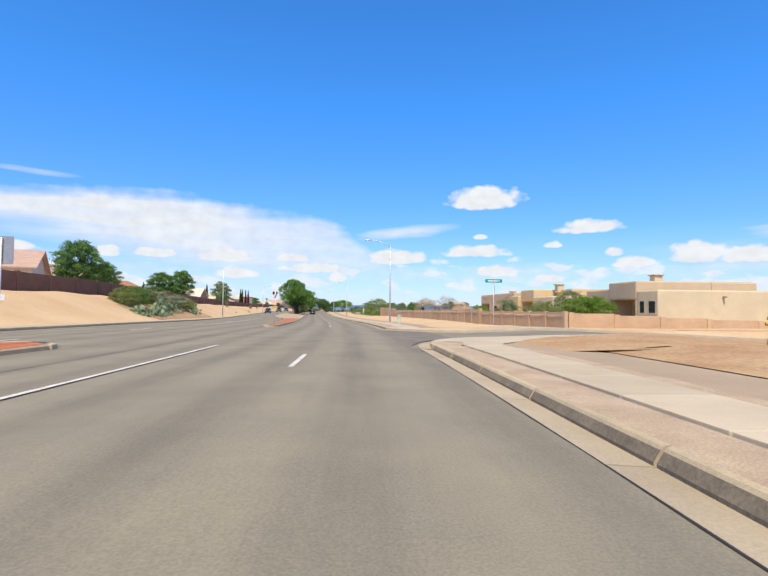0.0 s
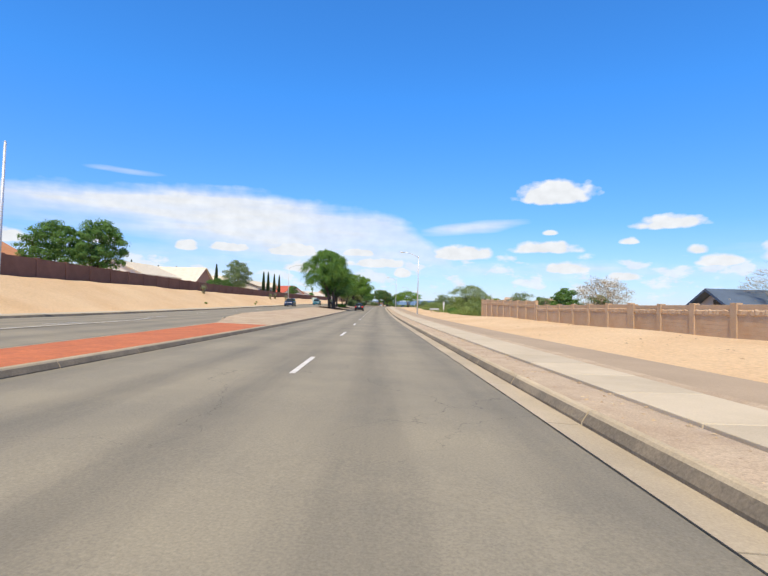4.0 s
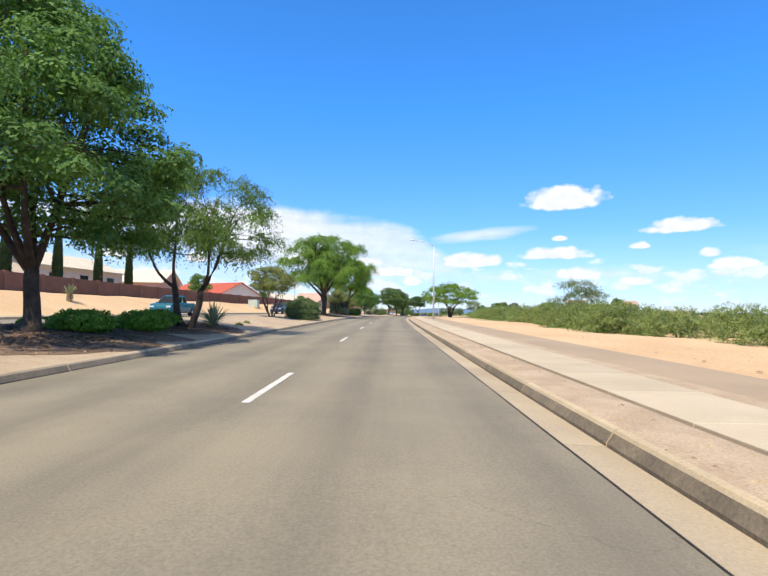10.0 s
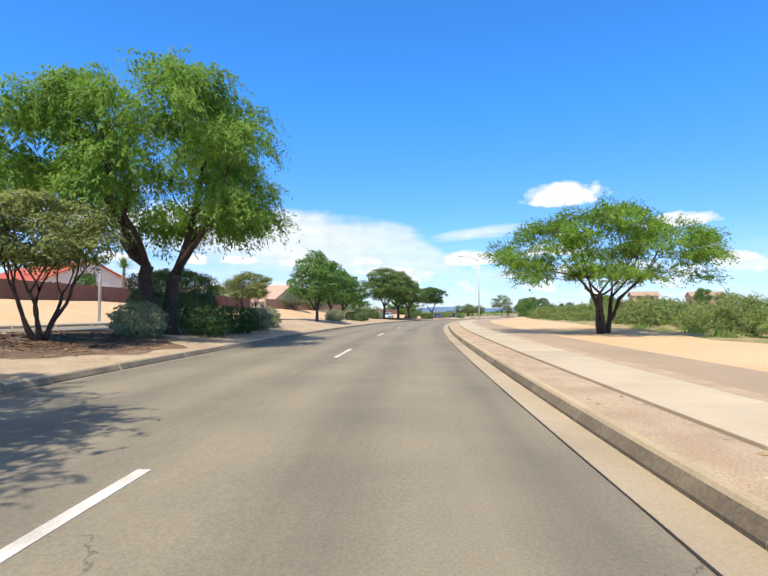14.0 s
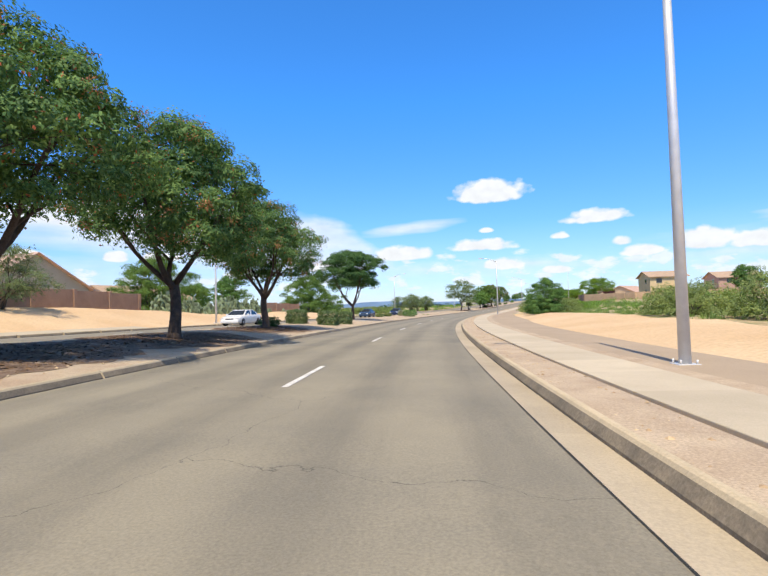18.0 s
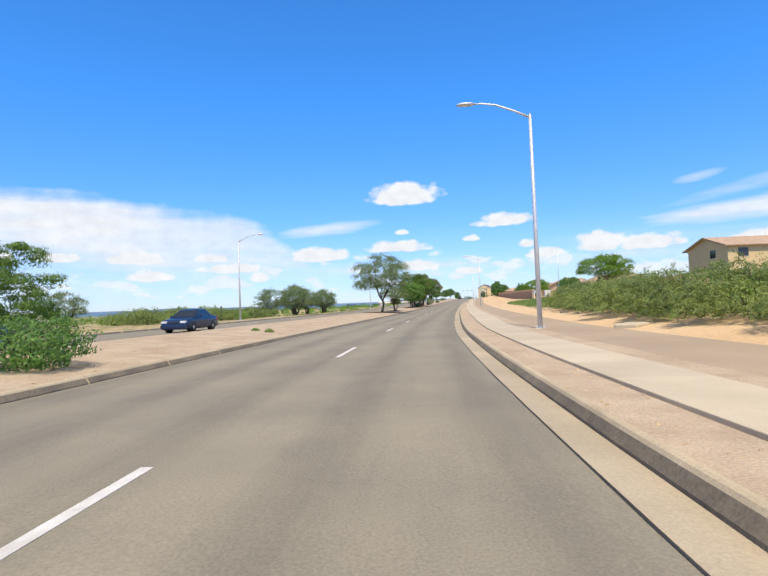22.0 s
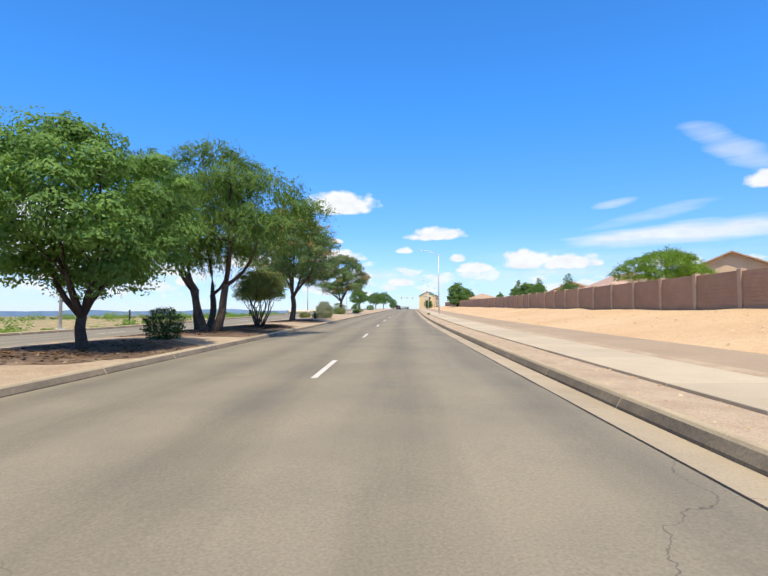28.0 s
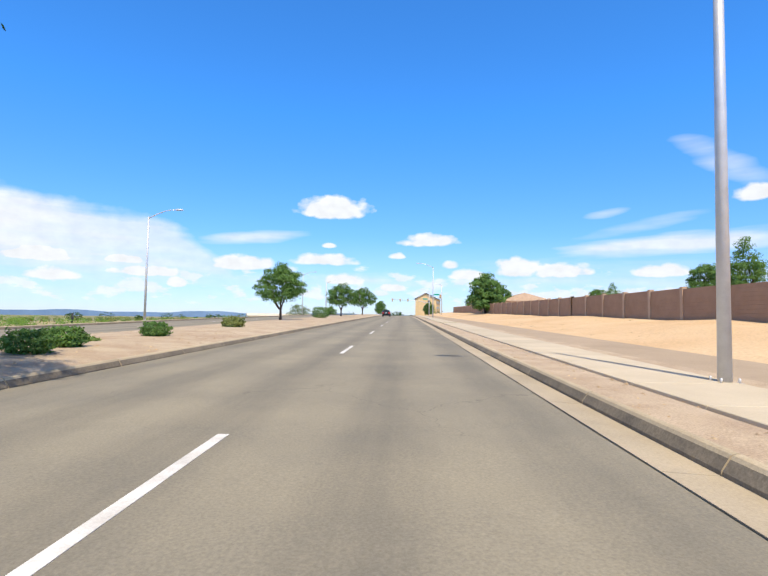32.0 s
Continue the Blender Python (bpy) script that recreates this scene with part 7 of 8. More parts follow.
def build_shrubs():
    z = 0.24
    bush("mound", 216.4, -5.9, 2.8, 1.75, z)
    bush("mound", 219.8, -6.4, 2.8, 1.75, z)
    bush("olive", 231, -8.2, 1.1, 0.6, z)
    for s, lat, k, w, h in ((257.6, -7.2, "sage", 1.7, 1.15), (260.5, -6.0, "dark", 2.0, 1.25), (263.6, -6.1, "dark", 2.0, 1.2), (266.6, -6.3, "sage", 1.7, 1.15), (270.0, -6.9, "sage", 1.7, 1.2), (263.5, -9.0, "hedge", 3.2, 2.5),
                            (290, -7.2, "sage", 1.8, 1.2), (298, -6.9, "hedge", 2.0, 1.0), (301, -7.0, "hedge", 2.0, 1.0), (304.5, -9.2, "sage", 1.6, 1.2), (310.4, -9.6, "hedge", 2.1, 1.3), (312.6, -8.3, "hedge", 1.9, 1.3), (314.8, -7.8, "sage", 1.5, 1.2),
                            (339.5, -8.0, "dark", 1.3, 0.65)):
        bush(k, s, lat, w, h, z)
    for s, lat, w, h in ((346.2, -8.4, 1.45, 1.3), (346.6, -6.1, 1.5, 1.35), (350.2, -5.75, 1.3, 1.2)):
        bush("hedge", s, lat, w, h, 0.06)
    for s, lat, k, w, h in ((378.7, -8.7, "olive", 0.8, 0.62), (382.5, -8.4, "olive", 1.0, 0.62), (389.0, -7.8, "sage", 1.0, 1.0), (386.4, -5.9, "green", 2.1, 1.05),
                            (496.3, -6.2, "dark", 1.15, 1.0), (527.9, -5.75, "sage", 1.55, 1.5), (533.1, -6.4, "green", 1.3, 0.65), (531.4, -8.3, "olive", 1.0, 0.5), (550.5, -7.6, "green", 1.2, 0.9),
                            (548.4, -6.9, "olive", 1.2, 0.95), (561, -6.3, "green", 0.9, 0.5), (559.3, -5.9, "green", 1.2, 0.55), (606, -7.6, "green", 1.8, 1.3), (566, -6.6, "green", 1.1, 0.6), (575, -7, "olive", 1.0, 0.5)):
        bush(k, s, lat, w, h, z)
    for s, lat, k, w, h in ((79.8, 24.7, "bright", 3.6, 2.3), (50.2, 21.8, "olive", 4.2, 2.3), (51.8, 22.6, "bright", 3.0, 1.9)):
        bush(k, s, lat, w, h, -0.55)
    tree("acacia", 49.4, 26.4, -0.6, 40, 0.5)
    bush("plum", 489, 34, 3.4, 1.8, 3.6)
    # right-hand scrub
    for s, lat, k, w, h in ((163.5, 16.2, "green", 3.0, 1.3), (158.5, 15.6, "weed", 2.4, 0.9), (153, 15.4, "weed", 2.4, 0.8), (404, 19, "bright", 4.0, 1.8), (416, 19.5, "bright", 2.6, 1.2), (425, 18.5, "bright", 2.6, 1.1), (434, 15, "bright", 2.6, 0.9)):
        bush(k, s, lat, w, h, zr(s, lat) - 0.05, label=None)
    for i, (s, lat, sc) in enumerate(((386, 12.0, 0.8), (390, 12.2, 0.85), (394.5, 12.4, 0.9), (399, 11.9, 0.9), (403.5, 12.2, 0.95), (408, 12.8, 0.95), (412.5, 13.2, 0.92), (417, 13.6, 0.95), (421.5, 14.2, 0.95), (426, 14.4, 1.0), (430, 15.4, 0.95), (398, 17.5, 1.0), (407, 18, 1.05),
                                      (383, 14.8, 0.8), (378.5, 15.6, 0.75), (340, 16.5, 0.9), (346, 17.8, 0.95), (334, 17.5, 1.0), (327, 18.5, 1.0), (351, 20, 0.8), (204, 16, 0.9), (208.5, 17.5, 1.0), (214, 19, 1.0), (222, 20, 1.05), (232, 21, 1.1), (243, 22, 1.1), (254, 21.5, 1.1), (265, 22, 1.05), (276, 22, 1.1), (290, 22, 1.1), (304, 21.5, 1.1), (316, 20.5, 1.0))):
        tree("scrub_bush", s, lat, zr(s, lat) - 0.1, i * 67, sc)
    rng = random.Random(41)
    for i in range(58):
        s = 148 + i * 3.25
        lat = 18.6 + rng.uniform(-1.0, 1.2) + 3.6 * (i % 2) + 1.5 * (s > 225)
        tree("thicket", s, lat, zr(s, lat) - 0.12, rng.uniform(0, 360), rng.uniform(0.6, 1.22))
    for s, lat, sc in ((151, 18.6, 1.3), (155.5, 18.4, 1.38), (160, 19.4, 1.25), (149, 21, 1.2)):
        tree("thicket", s, lat, zr(s, lat) - 0.12, s * 53 % 360, sc)
    scrub_stuff("scrub_belt", 165, 335, 17, 48, lambda s, l: zr(s, l) - 0.1, 170, 0.9, 2.2, "scrub", "belt of green mesquite and creosote scrub on flat sand", 5, 320, 0.21)
    scrub_stuff("scrub_belt", 150, 330, 15.0, 18.5, lambda s, l: zr(s, l) - 0.1, 70, 0.25, 0.6, "grass", "low green weeds scattered along the sand", 6, 260, 0.10)
    scrub_stuff("scrub_hill", 335, 450, 20, 60, lambda s, l: zr(s, l) - 0.1, 70, 0.5, 1.6, "mesquite", "green scrub on the slope below the houses", 7, 240, 0.22)
    scrub_stuff("field_scrub", 395, 700, -75, -23, lambda s, l: zl(s, l) - 0.1, 190, 0.5, 1.8, "mesquite", "low green scrub across the open field", 8, 240, 0.24)
    for i in range(18):
        s, lat = 424 + i * 2.1, -26.6 - 3.4 * (i % 3) + rng.uniform(-0.8, 0.8)
        tree("thicket", s, lat, zl(s, lat) - 0.12, rng.uniform(0, 360), rng.uniform(0.72, 1.0))
    scrub_stuff("field_weeds", 452, 690, -34, -21.5, lambda s, l: zl(s, l) - 0.05, 240, 0.15, 0.4, "bright", "bright green weeds along the far verge", 9, 120, 0.14)
    scrub_stuff("bank_weeds", 414, 441, 12.6, 30, lambda s, l: zr(s, l) - 0.05, 360, 0.18, 0.5, "grass", "green weeds covering the bank", 10, 110, 0.13)
    scrub_stuff("bank_weeds", 441, 472, 12.4, 29, lambda s, l: zr(s, l) - 0.05, 620, 0.2, 0.6, "grass", "green weeds covering the bank below the wall", 17, 150, 0.12)
    scrub_stuff("verge_weeds", 330, 414, 14.5, 34, lambda s, l: zr(s, l) - 0.05, 420, 0.15, 0.5, "grass", "low green and straw weeds on the sandy flat", 18, 100, 0.13)
    scrub_stuff("far_woods", 760, 1250, -160, 160, lambda s, l: -1.2, 160, 2.0, 5.0, "dark", "distant dark trees along the plain", 12, 200, 0.9)
    scrub_stuff("plain_scrub", 420, 1100, -190, -80, lambda s, l: -1.4, 260, 0.8, 2.4, "olive", "distant desert scrub on the plain", 13, 130, 0.5)
    scrub_stuff("plain_scrub", 100, 420, 60, 150, lambda s, l: -1.0, 160, 1.2, 3.0, "olive", "distant desert scrub beyond the flats", 14, 130, 0.5)
    for s, lat, w, h, sd in ((54.5, -19.2, 2.8, 1.2, 1), (57.5, -18.9, 3.0, 1.2, 2), (61, -19.5, 3.0, 1.4, 3), (65, -20.0, 3.2, 1.7, 4), (68.5, -20.6, 3.0, 1.8, 10), (81, -20.4, 2.6, 1.3, 11), (359.5, -28.2, 2.8, 2.6, 12), (363, -27.6, 3.0, 2.2, 13), (366.5, -27.4, 2.6, 1.7, 14), (372.5, -29.0, 3.4, 2.6, 5), (375.5, -29.4, 3.4, 3.0, 6), (378.5, -29.0, 3.2, 2.6, 7), (381.4, -29.2, 3.0, 2.8, 8), (384.4, -28.6, 1.6, 0.9, 9), (390.5, -28.6, 1.5, 0.8, 15)):
        prickly_pear(s, lat, zl(s, lat) - 0.05, w, h, sd)
    for s, lat, k, w, h in ((57, -21.6, "olive", 3.0, 1.9), (61, -22.2, "green", 3.2, 2.0), (65.5, -22.6, "olive", 3.0, 1.9), (70, -22.4, "sage", 2.8, 2.0), (74, -21.6, "sage", 2.8, 1.8), (79, -22.2, "sage", 2.8, 1.9), (83.5, -21.6, "olive", 2.8, 1.7), (87, -22.8, "sage", 2.6, 1.6), (89.5, -21.6, "weed", 2.4, 0.5)):
        bush(k, s, lat, w, h, zl(s, lat) - 0.08)
    rosette(181.0, -8.9, 0.24, 0.8, "tall yucca with a shaggy pale stem", "sage", 0.95, 110, "yucca")
    rosette(196.2, -6.6, 0.22, 1.1, "blue-green yucca clump on the median", "sage", 0.15, 120, "yucca")
    for s, lat in ((187.5, -7.6), (190.0, -7.0), (192.2, -7.6)):
        bush("bright", s, lat, 1.9, 0.7, 0.22)
    rosette(525.1, -6.15, 0.22, 0.72, "small spiky agave on the gravel", "dark", 0, 90)
    for s, dl in ((196, 6), (150, 7), (204, 6.5), (214, 5.6)):
        rosette(s, far_l(s) - dl, zl(s, far_l(s) - dl), 0.9, "grey yucca on the sand bank", "sage", 0.7, 90, "yucca")
    for s, lat in ((199, -6.2), (201.5, -6.5), (400.8, -5.6), (401.6, -6.6), (188, -9.8), (139, -22), (172, -23), (563, -6.9), (548.8, 4.8), (167, -22), (230, -6.8)):
        bush("weed", s, lat, 0.4, 0.22, 0.16 if lat > -20 else zl(s, lat), name="weed_tuft")


def build_far():
    """Low hills a long way off, all round the horizon."""
    rng = np.random.default_rng(4)
    n, verts, faces = 220, [], []
    for i in range(n + 1):
        a = radians(-120 + 240 * i / n)
        h = 26 + 30 * max(0, noise.noise(Vector((i * 0.06, 2.2, 0)))) + 26 * max(0.0, noise.noise(Vector((i * 0.17, 5.2, 0)))) + 8 * noise.noise(Vector((i * 0.5, 9.2, 0)))
        for z in (-8, h):
            verts.append((math.sin(a) * 4300, 250 + math.cos(a) * 4300, z))
    for i in range(n):
        faces.append((2 * i, 2 * i + 2, 2 * i + 3, 2 * i + 1))
    tagged(put("backdrop_hills", mesh_of("backdrop_hills", verts, faces, HILL)), "low hills along the far horizon, tinted blue for haze", "hills", "", "structure")


build_kerbs()
build_pavement()
build_markings()
build_walls()
build_houses()
for s_, l_ in ((59.3, 7.1), (148.3, 7.85), (233.9, 6.75), (318.4, 6.85), (398.3, 6.85), (474.3, 7.9), (557.5, 6.8), (640, 6.9)):
    street_lamp(s_, usual(s_, l_))
street_lamp(95, far_l(95) - 1.0, 0.12, side=1, arm=0, label="bare galvanised pole without an arm")
for s_ in (193, 274.5, 356.4, 431.5, 512, 592, 660):
    street_lamp(s_, far_l(s_) - 1.0, 0.12, side=1)
build_trees()
build_shrubs()
build_far()
loose_stones("strip_pebbles", 36, 570, KERB_OUT + 0.03, WALK_IN - 0.12, lambda s, l: 0.146, 9000, 0.012, 0.05, "loose pale stones on the gravel strip", 51)
loose_stones("median_pebbles", 104, 570, -9.5, MED_R - 0.2, lambda s, l: 0.15 + 0.15 * min(1.0, (MED_R - l) / 2.2), 9000, 0.015, 0.06, "loose stones scattered over the median", 52)
loose_stones("bank_stones", 455, 600, 9.4, 17.0, lambda s, l: zr(s, l) + 0.02, 1500, 0.02, 0.09, "small stones and clods on the sand bank", 53)
loose_stones("verge_stones", 40, 250, 9.2, 17.0, lambda s, l: zr(s, l) + 0.02, 2200, 0.02, 0.08, "small stones and clods on the sandy verge", 54)
leaf_litter([(165.3, -6.9, 4.5), (172.6, -7.6, 4.0), (185.6, -7.6, 4.2), (193.4, -6.9, 3), (239.5, -7.5, 4.2), (254.3, -7.7, 3.5), (319.5, -7.7, 3.5), (327, -7.1, 3.5), (337, -7.3, 3.2), (448, -6.7, 3.5), (458, -6.3, 1.8), (483.4, -6.2, 2.5), (492.3, -6.4, 3.0), (502.5, -7, 4.0), (508, -6.3, 2.5), (518.8, -6.8, 3.2)])


# ======================= vehicles =======================


def paint(name, c, rough=0.25):
    m = material(name, c, rough, tuple(v * 0.92 for v in c), 1.0, 30, grain=0.03, bump=0, specular=0.35)
    m.node_tree.nodes["Principled BSDF"].inputs["Coat Weight"].default_value = 0.3
    m.node_tree.nodes["Principled BSDF"].inputs["Coat Roughness"].default_value = 0.06
    return m


TYRE = material("tyre_rubber", (0.018, 0.018, 0.019), 0.9, bump=0.2)
ALLOY = material("alloy", (0.60, 0.61, 0.62), 0.35, grain=0.04, bump=0, metal=0.7)
TAIL = material("tail_light", (0.60, 0.035, 0.015), 0.2, (0.5, 0.02, 0.01), grain=0.02, bump=0, specular=0.6)
HEADLIGHT = material("headlight", (0.72, 0.74, 0.76), 0.1, grain=0.02, bump=0, specular=0.7)
CAR_GLASS = material("tinted_car_glass", (0.018, 0.026, 0.034), 0.06, grain=0.01, bump=0, specular=0.7)
PLATE = material("plate", (0.62, 0.66, 0.66), 0.5, grain=0.03, bump=0)
CAR_BLACK, CAR_NAVY, CAR_TEAL = paint("black_paint", (0.010, 0.012, 0.015)), paint("navy_paint", (0.012, 0.028, 0.075)), paint("teal_paint", (0.02, 0.13, 0.17))
CAR_WHITE, CAR_BLUEGREY = paint("white_paint", (0.70, 0.70, 0.68)), paint("blue_grey_paint", (0.035, 0.06, 0.10))


def loft(name, rows, mat, smooth=False):
    """Closed skin through rings of equal count, capped at both ends."""
    k = len(rows[0])
    verts = [p for r in rows for p in r]
    faces = [(i * k + j, i * k + (j + 1) % k, (i + 1) * k + (j + 1) % k, (i + 1) * k + j) for i in range(len(rows) - 1) for j in range(k)]
    faces += [tuple(reversed(range(k))), tuple(range((len(rows) - 1) * k, len(rows) * k))]
    me = mesh_of(name, verts, faces, mat, smooth)
    bm = bmesh.new()
    bm.from_mesh(me)
    bmesh.ops.recalc_face_normals(bm, faces=bm.faces)
    bm.to_mesh(me)
    bm.free()
    return me


def car(s, lat, turn, mat, label, category="car", L=4.4, W=1.74, H=1.44, kind="sedan", z=0.02, marks=False):
    """A car pointing along local +y."""
    ob = thing(category.replace(" ", "_"), spot(s, lat, z, turn), label, category, "cars")
    hw, a = W / 2, L / 2
    tall = kind != "sedan"
    belt = 0.93 if not tall else 1.05
    low = 0.20 if not tall else 0.28
    deck = {"sedan": [(-a, 0.70), (-a + 0.10, 0.93), (-a + 0.75, 1.0), (-0.6, belt), (a - 1.35, belt), (a - 0.35, 0.80), (a - 0.06, 0.66), (a, 0.55)],
            "suv": [(-a, 0.85), (-a + 0.06, 1.05), (-a + 0.5, 1.08), (-0.6, belt), (a - 1.25, 1.08), (a - 0.3, 0.98), (a - 0.05, 0.82), (a, 0.65)],
            "pickup": [(-a, 0.70), (-a + 0.06, 1.10), (-a + 0.9, 1.12), (-0.3, 1.12), (a - 1.4, 1.12), (a - 0.35, 1.04), (a - 0.06, 0.9), (a, 0.65)]}[kind]
    rows = []
    fine_deck = []
    for (ya, za), (yb, zb_) in zip(deck, deck[1:]):
        fine_deck += [(ya + (yb - ya) * k / 3, za + (zb_ - za) * k / 3) for k in range(3)]
    for y, top in fine_deck + [deck[-1]]:
        e = abs(y) / a
        w = hw * (1 - 0.13 * max(0, (e - 0.82) / 0.18) ** 2)
        rows.append([(-w * 0.90, y * 0.985, low), (-w * 0.985, y, low + 0.10), (-w, y, low + 0.26), (-w, y, min(top - 0.12, 0.68)), (-w * 0.975, y, top - 0.055), (-w * 0.92, y, top - 0.015), (-w * 0.78, y, top),
                     (w * 0.78, y, top), (w * 0.92, y, top - 0.015), (w * 0.975, y, top - 0.055), (w, y, min(top - 0.12, 0.68)), (w, y, low + 0.26), (w * 0.985, y, low + 0.10), (w * 0.90, y * 0.985, low)])
    put("body", loft("body", rows, mat, True), ob)
    # cabin: a tapered shell, then its panes
    y0, y1, t0, t1 = {"sedan": (-a + 0.70, a - 1.05, -a + 1.40, a - 1.95), "suv": (-a + 0.10, a - 1.0, -a + 0.45, a - 1.85), "pickup": (-0.75, a - 1.15, -0.55, a - 1.95)}[kind]
    bw, tw = hw * 0.93, hw * 0.74
    zb, zt = belt - 0.04, H
    q = [(-bw, y0, zb), (bw, y0, zb), (bw, y1, zb), (-bw, y1, zb)]
    mid = [(-bw * 0.97, y0 + 0.04, zb + 0.05), (bw * 0.97, y0 + 0.04, zb + 0.05), (bw * 0.97, y1 - 0.05, zb + 0.05), (-bw * 0.97, y1 - 0.05, zb + 0.05)]
    up = [(-tw, t0, zt - 0.06), (tw, t0, zt - 0.06), (tw, t1, zt - 0.07), (-tw, t1, zt - 0.07)]
    rf = [(-tw * 0.86, t0 + 0.22, zt), (tw * 0.86, t0 + 0.22, zt), (tw * 0.86, t1 - 0.2, zt - 0.005), (-tw * 0.86, t1 - 0.2, zt - 0.005)]
    shell = loft("cabin", [q, mid, up, rf], mat, False)
    bm = bmesh.new()
    bm.from_mesh(shell)
    bmesh.ops.bevel(bm, geom=[e for e in bm.edges if e.calc_face_angle(0.0) > 0.3 and min(v.co.z for v in e.verts) > zb + 0.01], offset=0.045, segments=3, profile=0.6, affect="EDGES")
    bm.to_mesh(shell)
    bm.free()
    shell.polygons.foreach_set("use_smooth", [True] * len(shell.polygons))
    put("cabin", shell, ob)

    def pane(name, c, inset=0.07, out=0.008):
        c = [Vector(v) for v in c]
        n = (c[1] - c[0]).cross(c[3] - c[0]).normalized()
        g = sum(c, Vector()) / 4
        if n.dot(g - Vector((0, (t0 + t1) / 2, 1.0))) < 0:
            n = -n
        c = [g + (v - g) * (1 - inset) for v in c]
        vs = [v + n * out for v in c] + [v - n * 0.012 for v in c]
        me = mesh_of(name, vs, [(0, 1, 2, 3), (7, 6, 5, 4), (0, 4, 5, 1), (1, 5, 6, 2), (2, 6, 7, 3), (3, 7, 4, 0)], CAR_GLASS)
        return put(name, me, ob)
    lerp3 = lambda p, r, k: Vector(p) + (Vector(r) - Vector(p)) * k
    pane("rear_window", [mid[0], mid[1], up[1], up[0]], 0.10)
    pane("windscreen", [mid[3], mid[2], up[2], up[3]], 0.08)
    for i0, i1 in ((0, 3), (1, 2)):
        for k0, k1 in ((0.05, 0.48), (0.53, 0.95)):
            pane("side_window", [lerp3(mid[i0], mid[i1], k0), lerp3(mid[i0], mid[i1], k1), lerp3(up[i0], up[i1], k1), lerp3(up[i0], up[i1], k0)], 0.12)
    # wheels
    r = 0.315 if not tall else 0.36
    for y in (-a + 0.92, a - 0.88):
        for sd in (-1, 1):
            w = put("wheel", tube_mesh("wheel", [(sd * (hw - 0.20), y, r), (sd * (hw - 0.02), y, r)], [r, r], TYRE, 22), ob, None, "black rubber tyre")
            put("rim", tube_mesh("rim", [(sd * (hw - 0.05), y, r), (sd * (hw - 0.002), y, r), (sd * (hw + 0.004), y, r)], [r * 0.74, r * 0.72, r * 0.25], ALLOY, 18), w)
            put("arch", tube_mesh("arch", [(sd * (hw - 0.24), y, r + 0.02), (sd * (hw + 0.003), y, r + 0.02)], [r + 0.028, r + 0.028], BLACK_PLASTIC, 26), ob)
            put("arch_lip", tube_mesh("arch_lip", [(sd * (hw - 0.1), y, r), (sd * (hw - 0.006), y, r)], [0.02, 0.02], BLACK_PLASTIC, 8), ob)
    # lights, bumpers, plate, mirrors, handles
    zl_ = 0.78 if not tall else 0.92
    for sd in (-1, 1):
        put("tail_light", box("tail_light", sd * hw * 0.745 - 0.165, sd * hw * 0.745 + 0.165, -a - 0.016, -a + 0.20, zl_ - 0.16, zl_ + 0.12, TAIL, 0.055, 3), ob)
        put("headlight", box("headlight", sd * hw * 0.70 - 0.18, sd * hw * 0.70 + 0.18, a - 0.22, a - 0.02, zl_ - 0.20, zl_ - 0.06, HEADLIGHT, 0.03, 2), ob)
        put("mirror", box("mirror", sd * (hw + 0.10) - 0.10, sd * (hw + 0.10) + 0.10, y1 - 0.62, y1 - 0.50, belt + 0.0, belt + 0.13, mat, 0.03, 2), ob)
        for yy in (y0 + 0.95, y0 + 1.9):
            if yy < y1:
                put("door_handle", box("door_handle", sd * (hw * 0.985) - 0.02, sd * (hw * 0.985) + 0.02, yy, yy + 0.2, 0.80, 0.835, BLACK_PLASTIC, 0.008), ob)
    put("rear_bumper", box("rear_bumper", -hw * 0.93, hw * 0.93, -a - 0.07, -a + 0.20, 0.25, 0.58, mat if kind != "pickup" else ALLOY, 0.075, 3), ob)
    put("front_bumper", box("front_bumper", -hw * 0.93, hw * 0.93, a - 0.18, a + 0.05, 0.26, 0.50, mat, 0.05, 2), ob)
    put("grille", box("grille", -hw * 0.42, hw * 0.42, a - 0.12, a + 0.012, 0.55, 0.66, BLACK_PLASTIC, 0.02), ob)
    pl = put("number_plate", box("number_plate", -0.155, 0.155, -a - 0.03, -a + 0.02, 0.72, 0.87, PLATE, 0.008), ob)
    for k in range(6):
        put("mark", box("mark", -0.12 + k * 0.042, -0.095 + k * 0.042, -a - 0.034, -a - 0.026, 0.76, 0.825, BLACK_PLASTIC), pl)
    if marks:
        put("badge", tube_mesh("badge", [(0, -a + 0.0, 0.93), (0, -a - 0.03, 0.93)], [0.055, 0.055], ALLOY, 16), ob, None, "round chrome badge")
        put("decal", mesh_of("decal", [(-0.08, y0 + 0.17, zb + 0.12), (0.12, y0 + 0.17, zb + 0.12), (0.10, y0 + 0.24, zb + 0.19), (-0.03, y0 + 0.27, zb + 0.22)], [(0, 1, 2, 3)], SIGN_WHITE), ob, None, "white sticker on the rear window")
    if kind == "pickup":
        put("tailgate_bed", box("tailgate_bed", -hw * 0.78, hw * 0.78, -a + 0.12, -0.85, 0.7, 1.122, BLACK_PLASTIC), ob, None, "dark open load bed")
    return ob


# ======================= signs and street furniture =======================


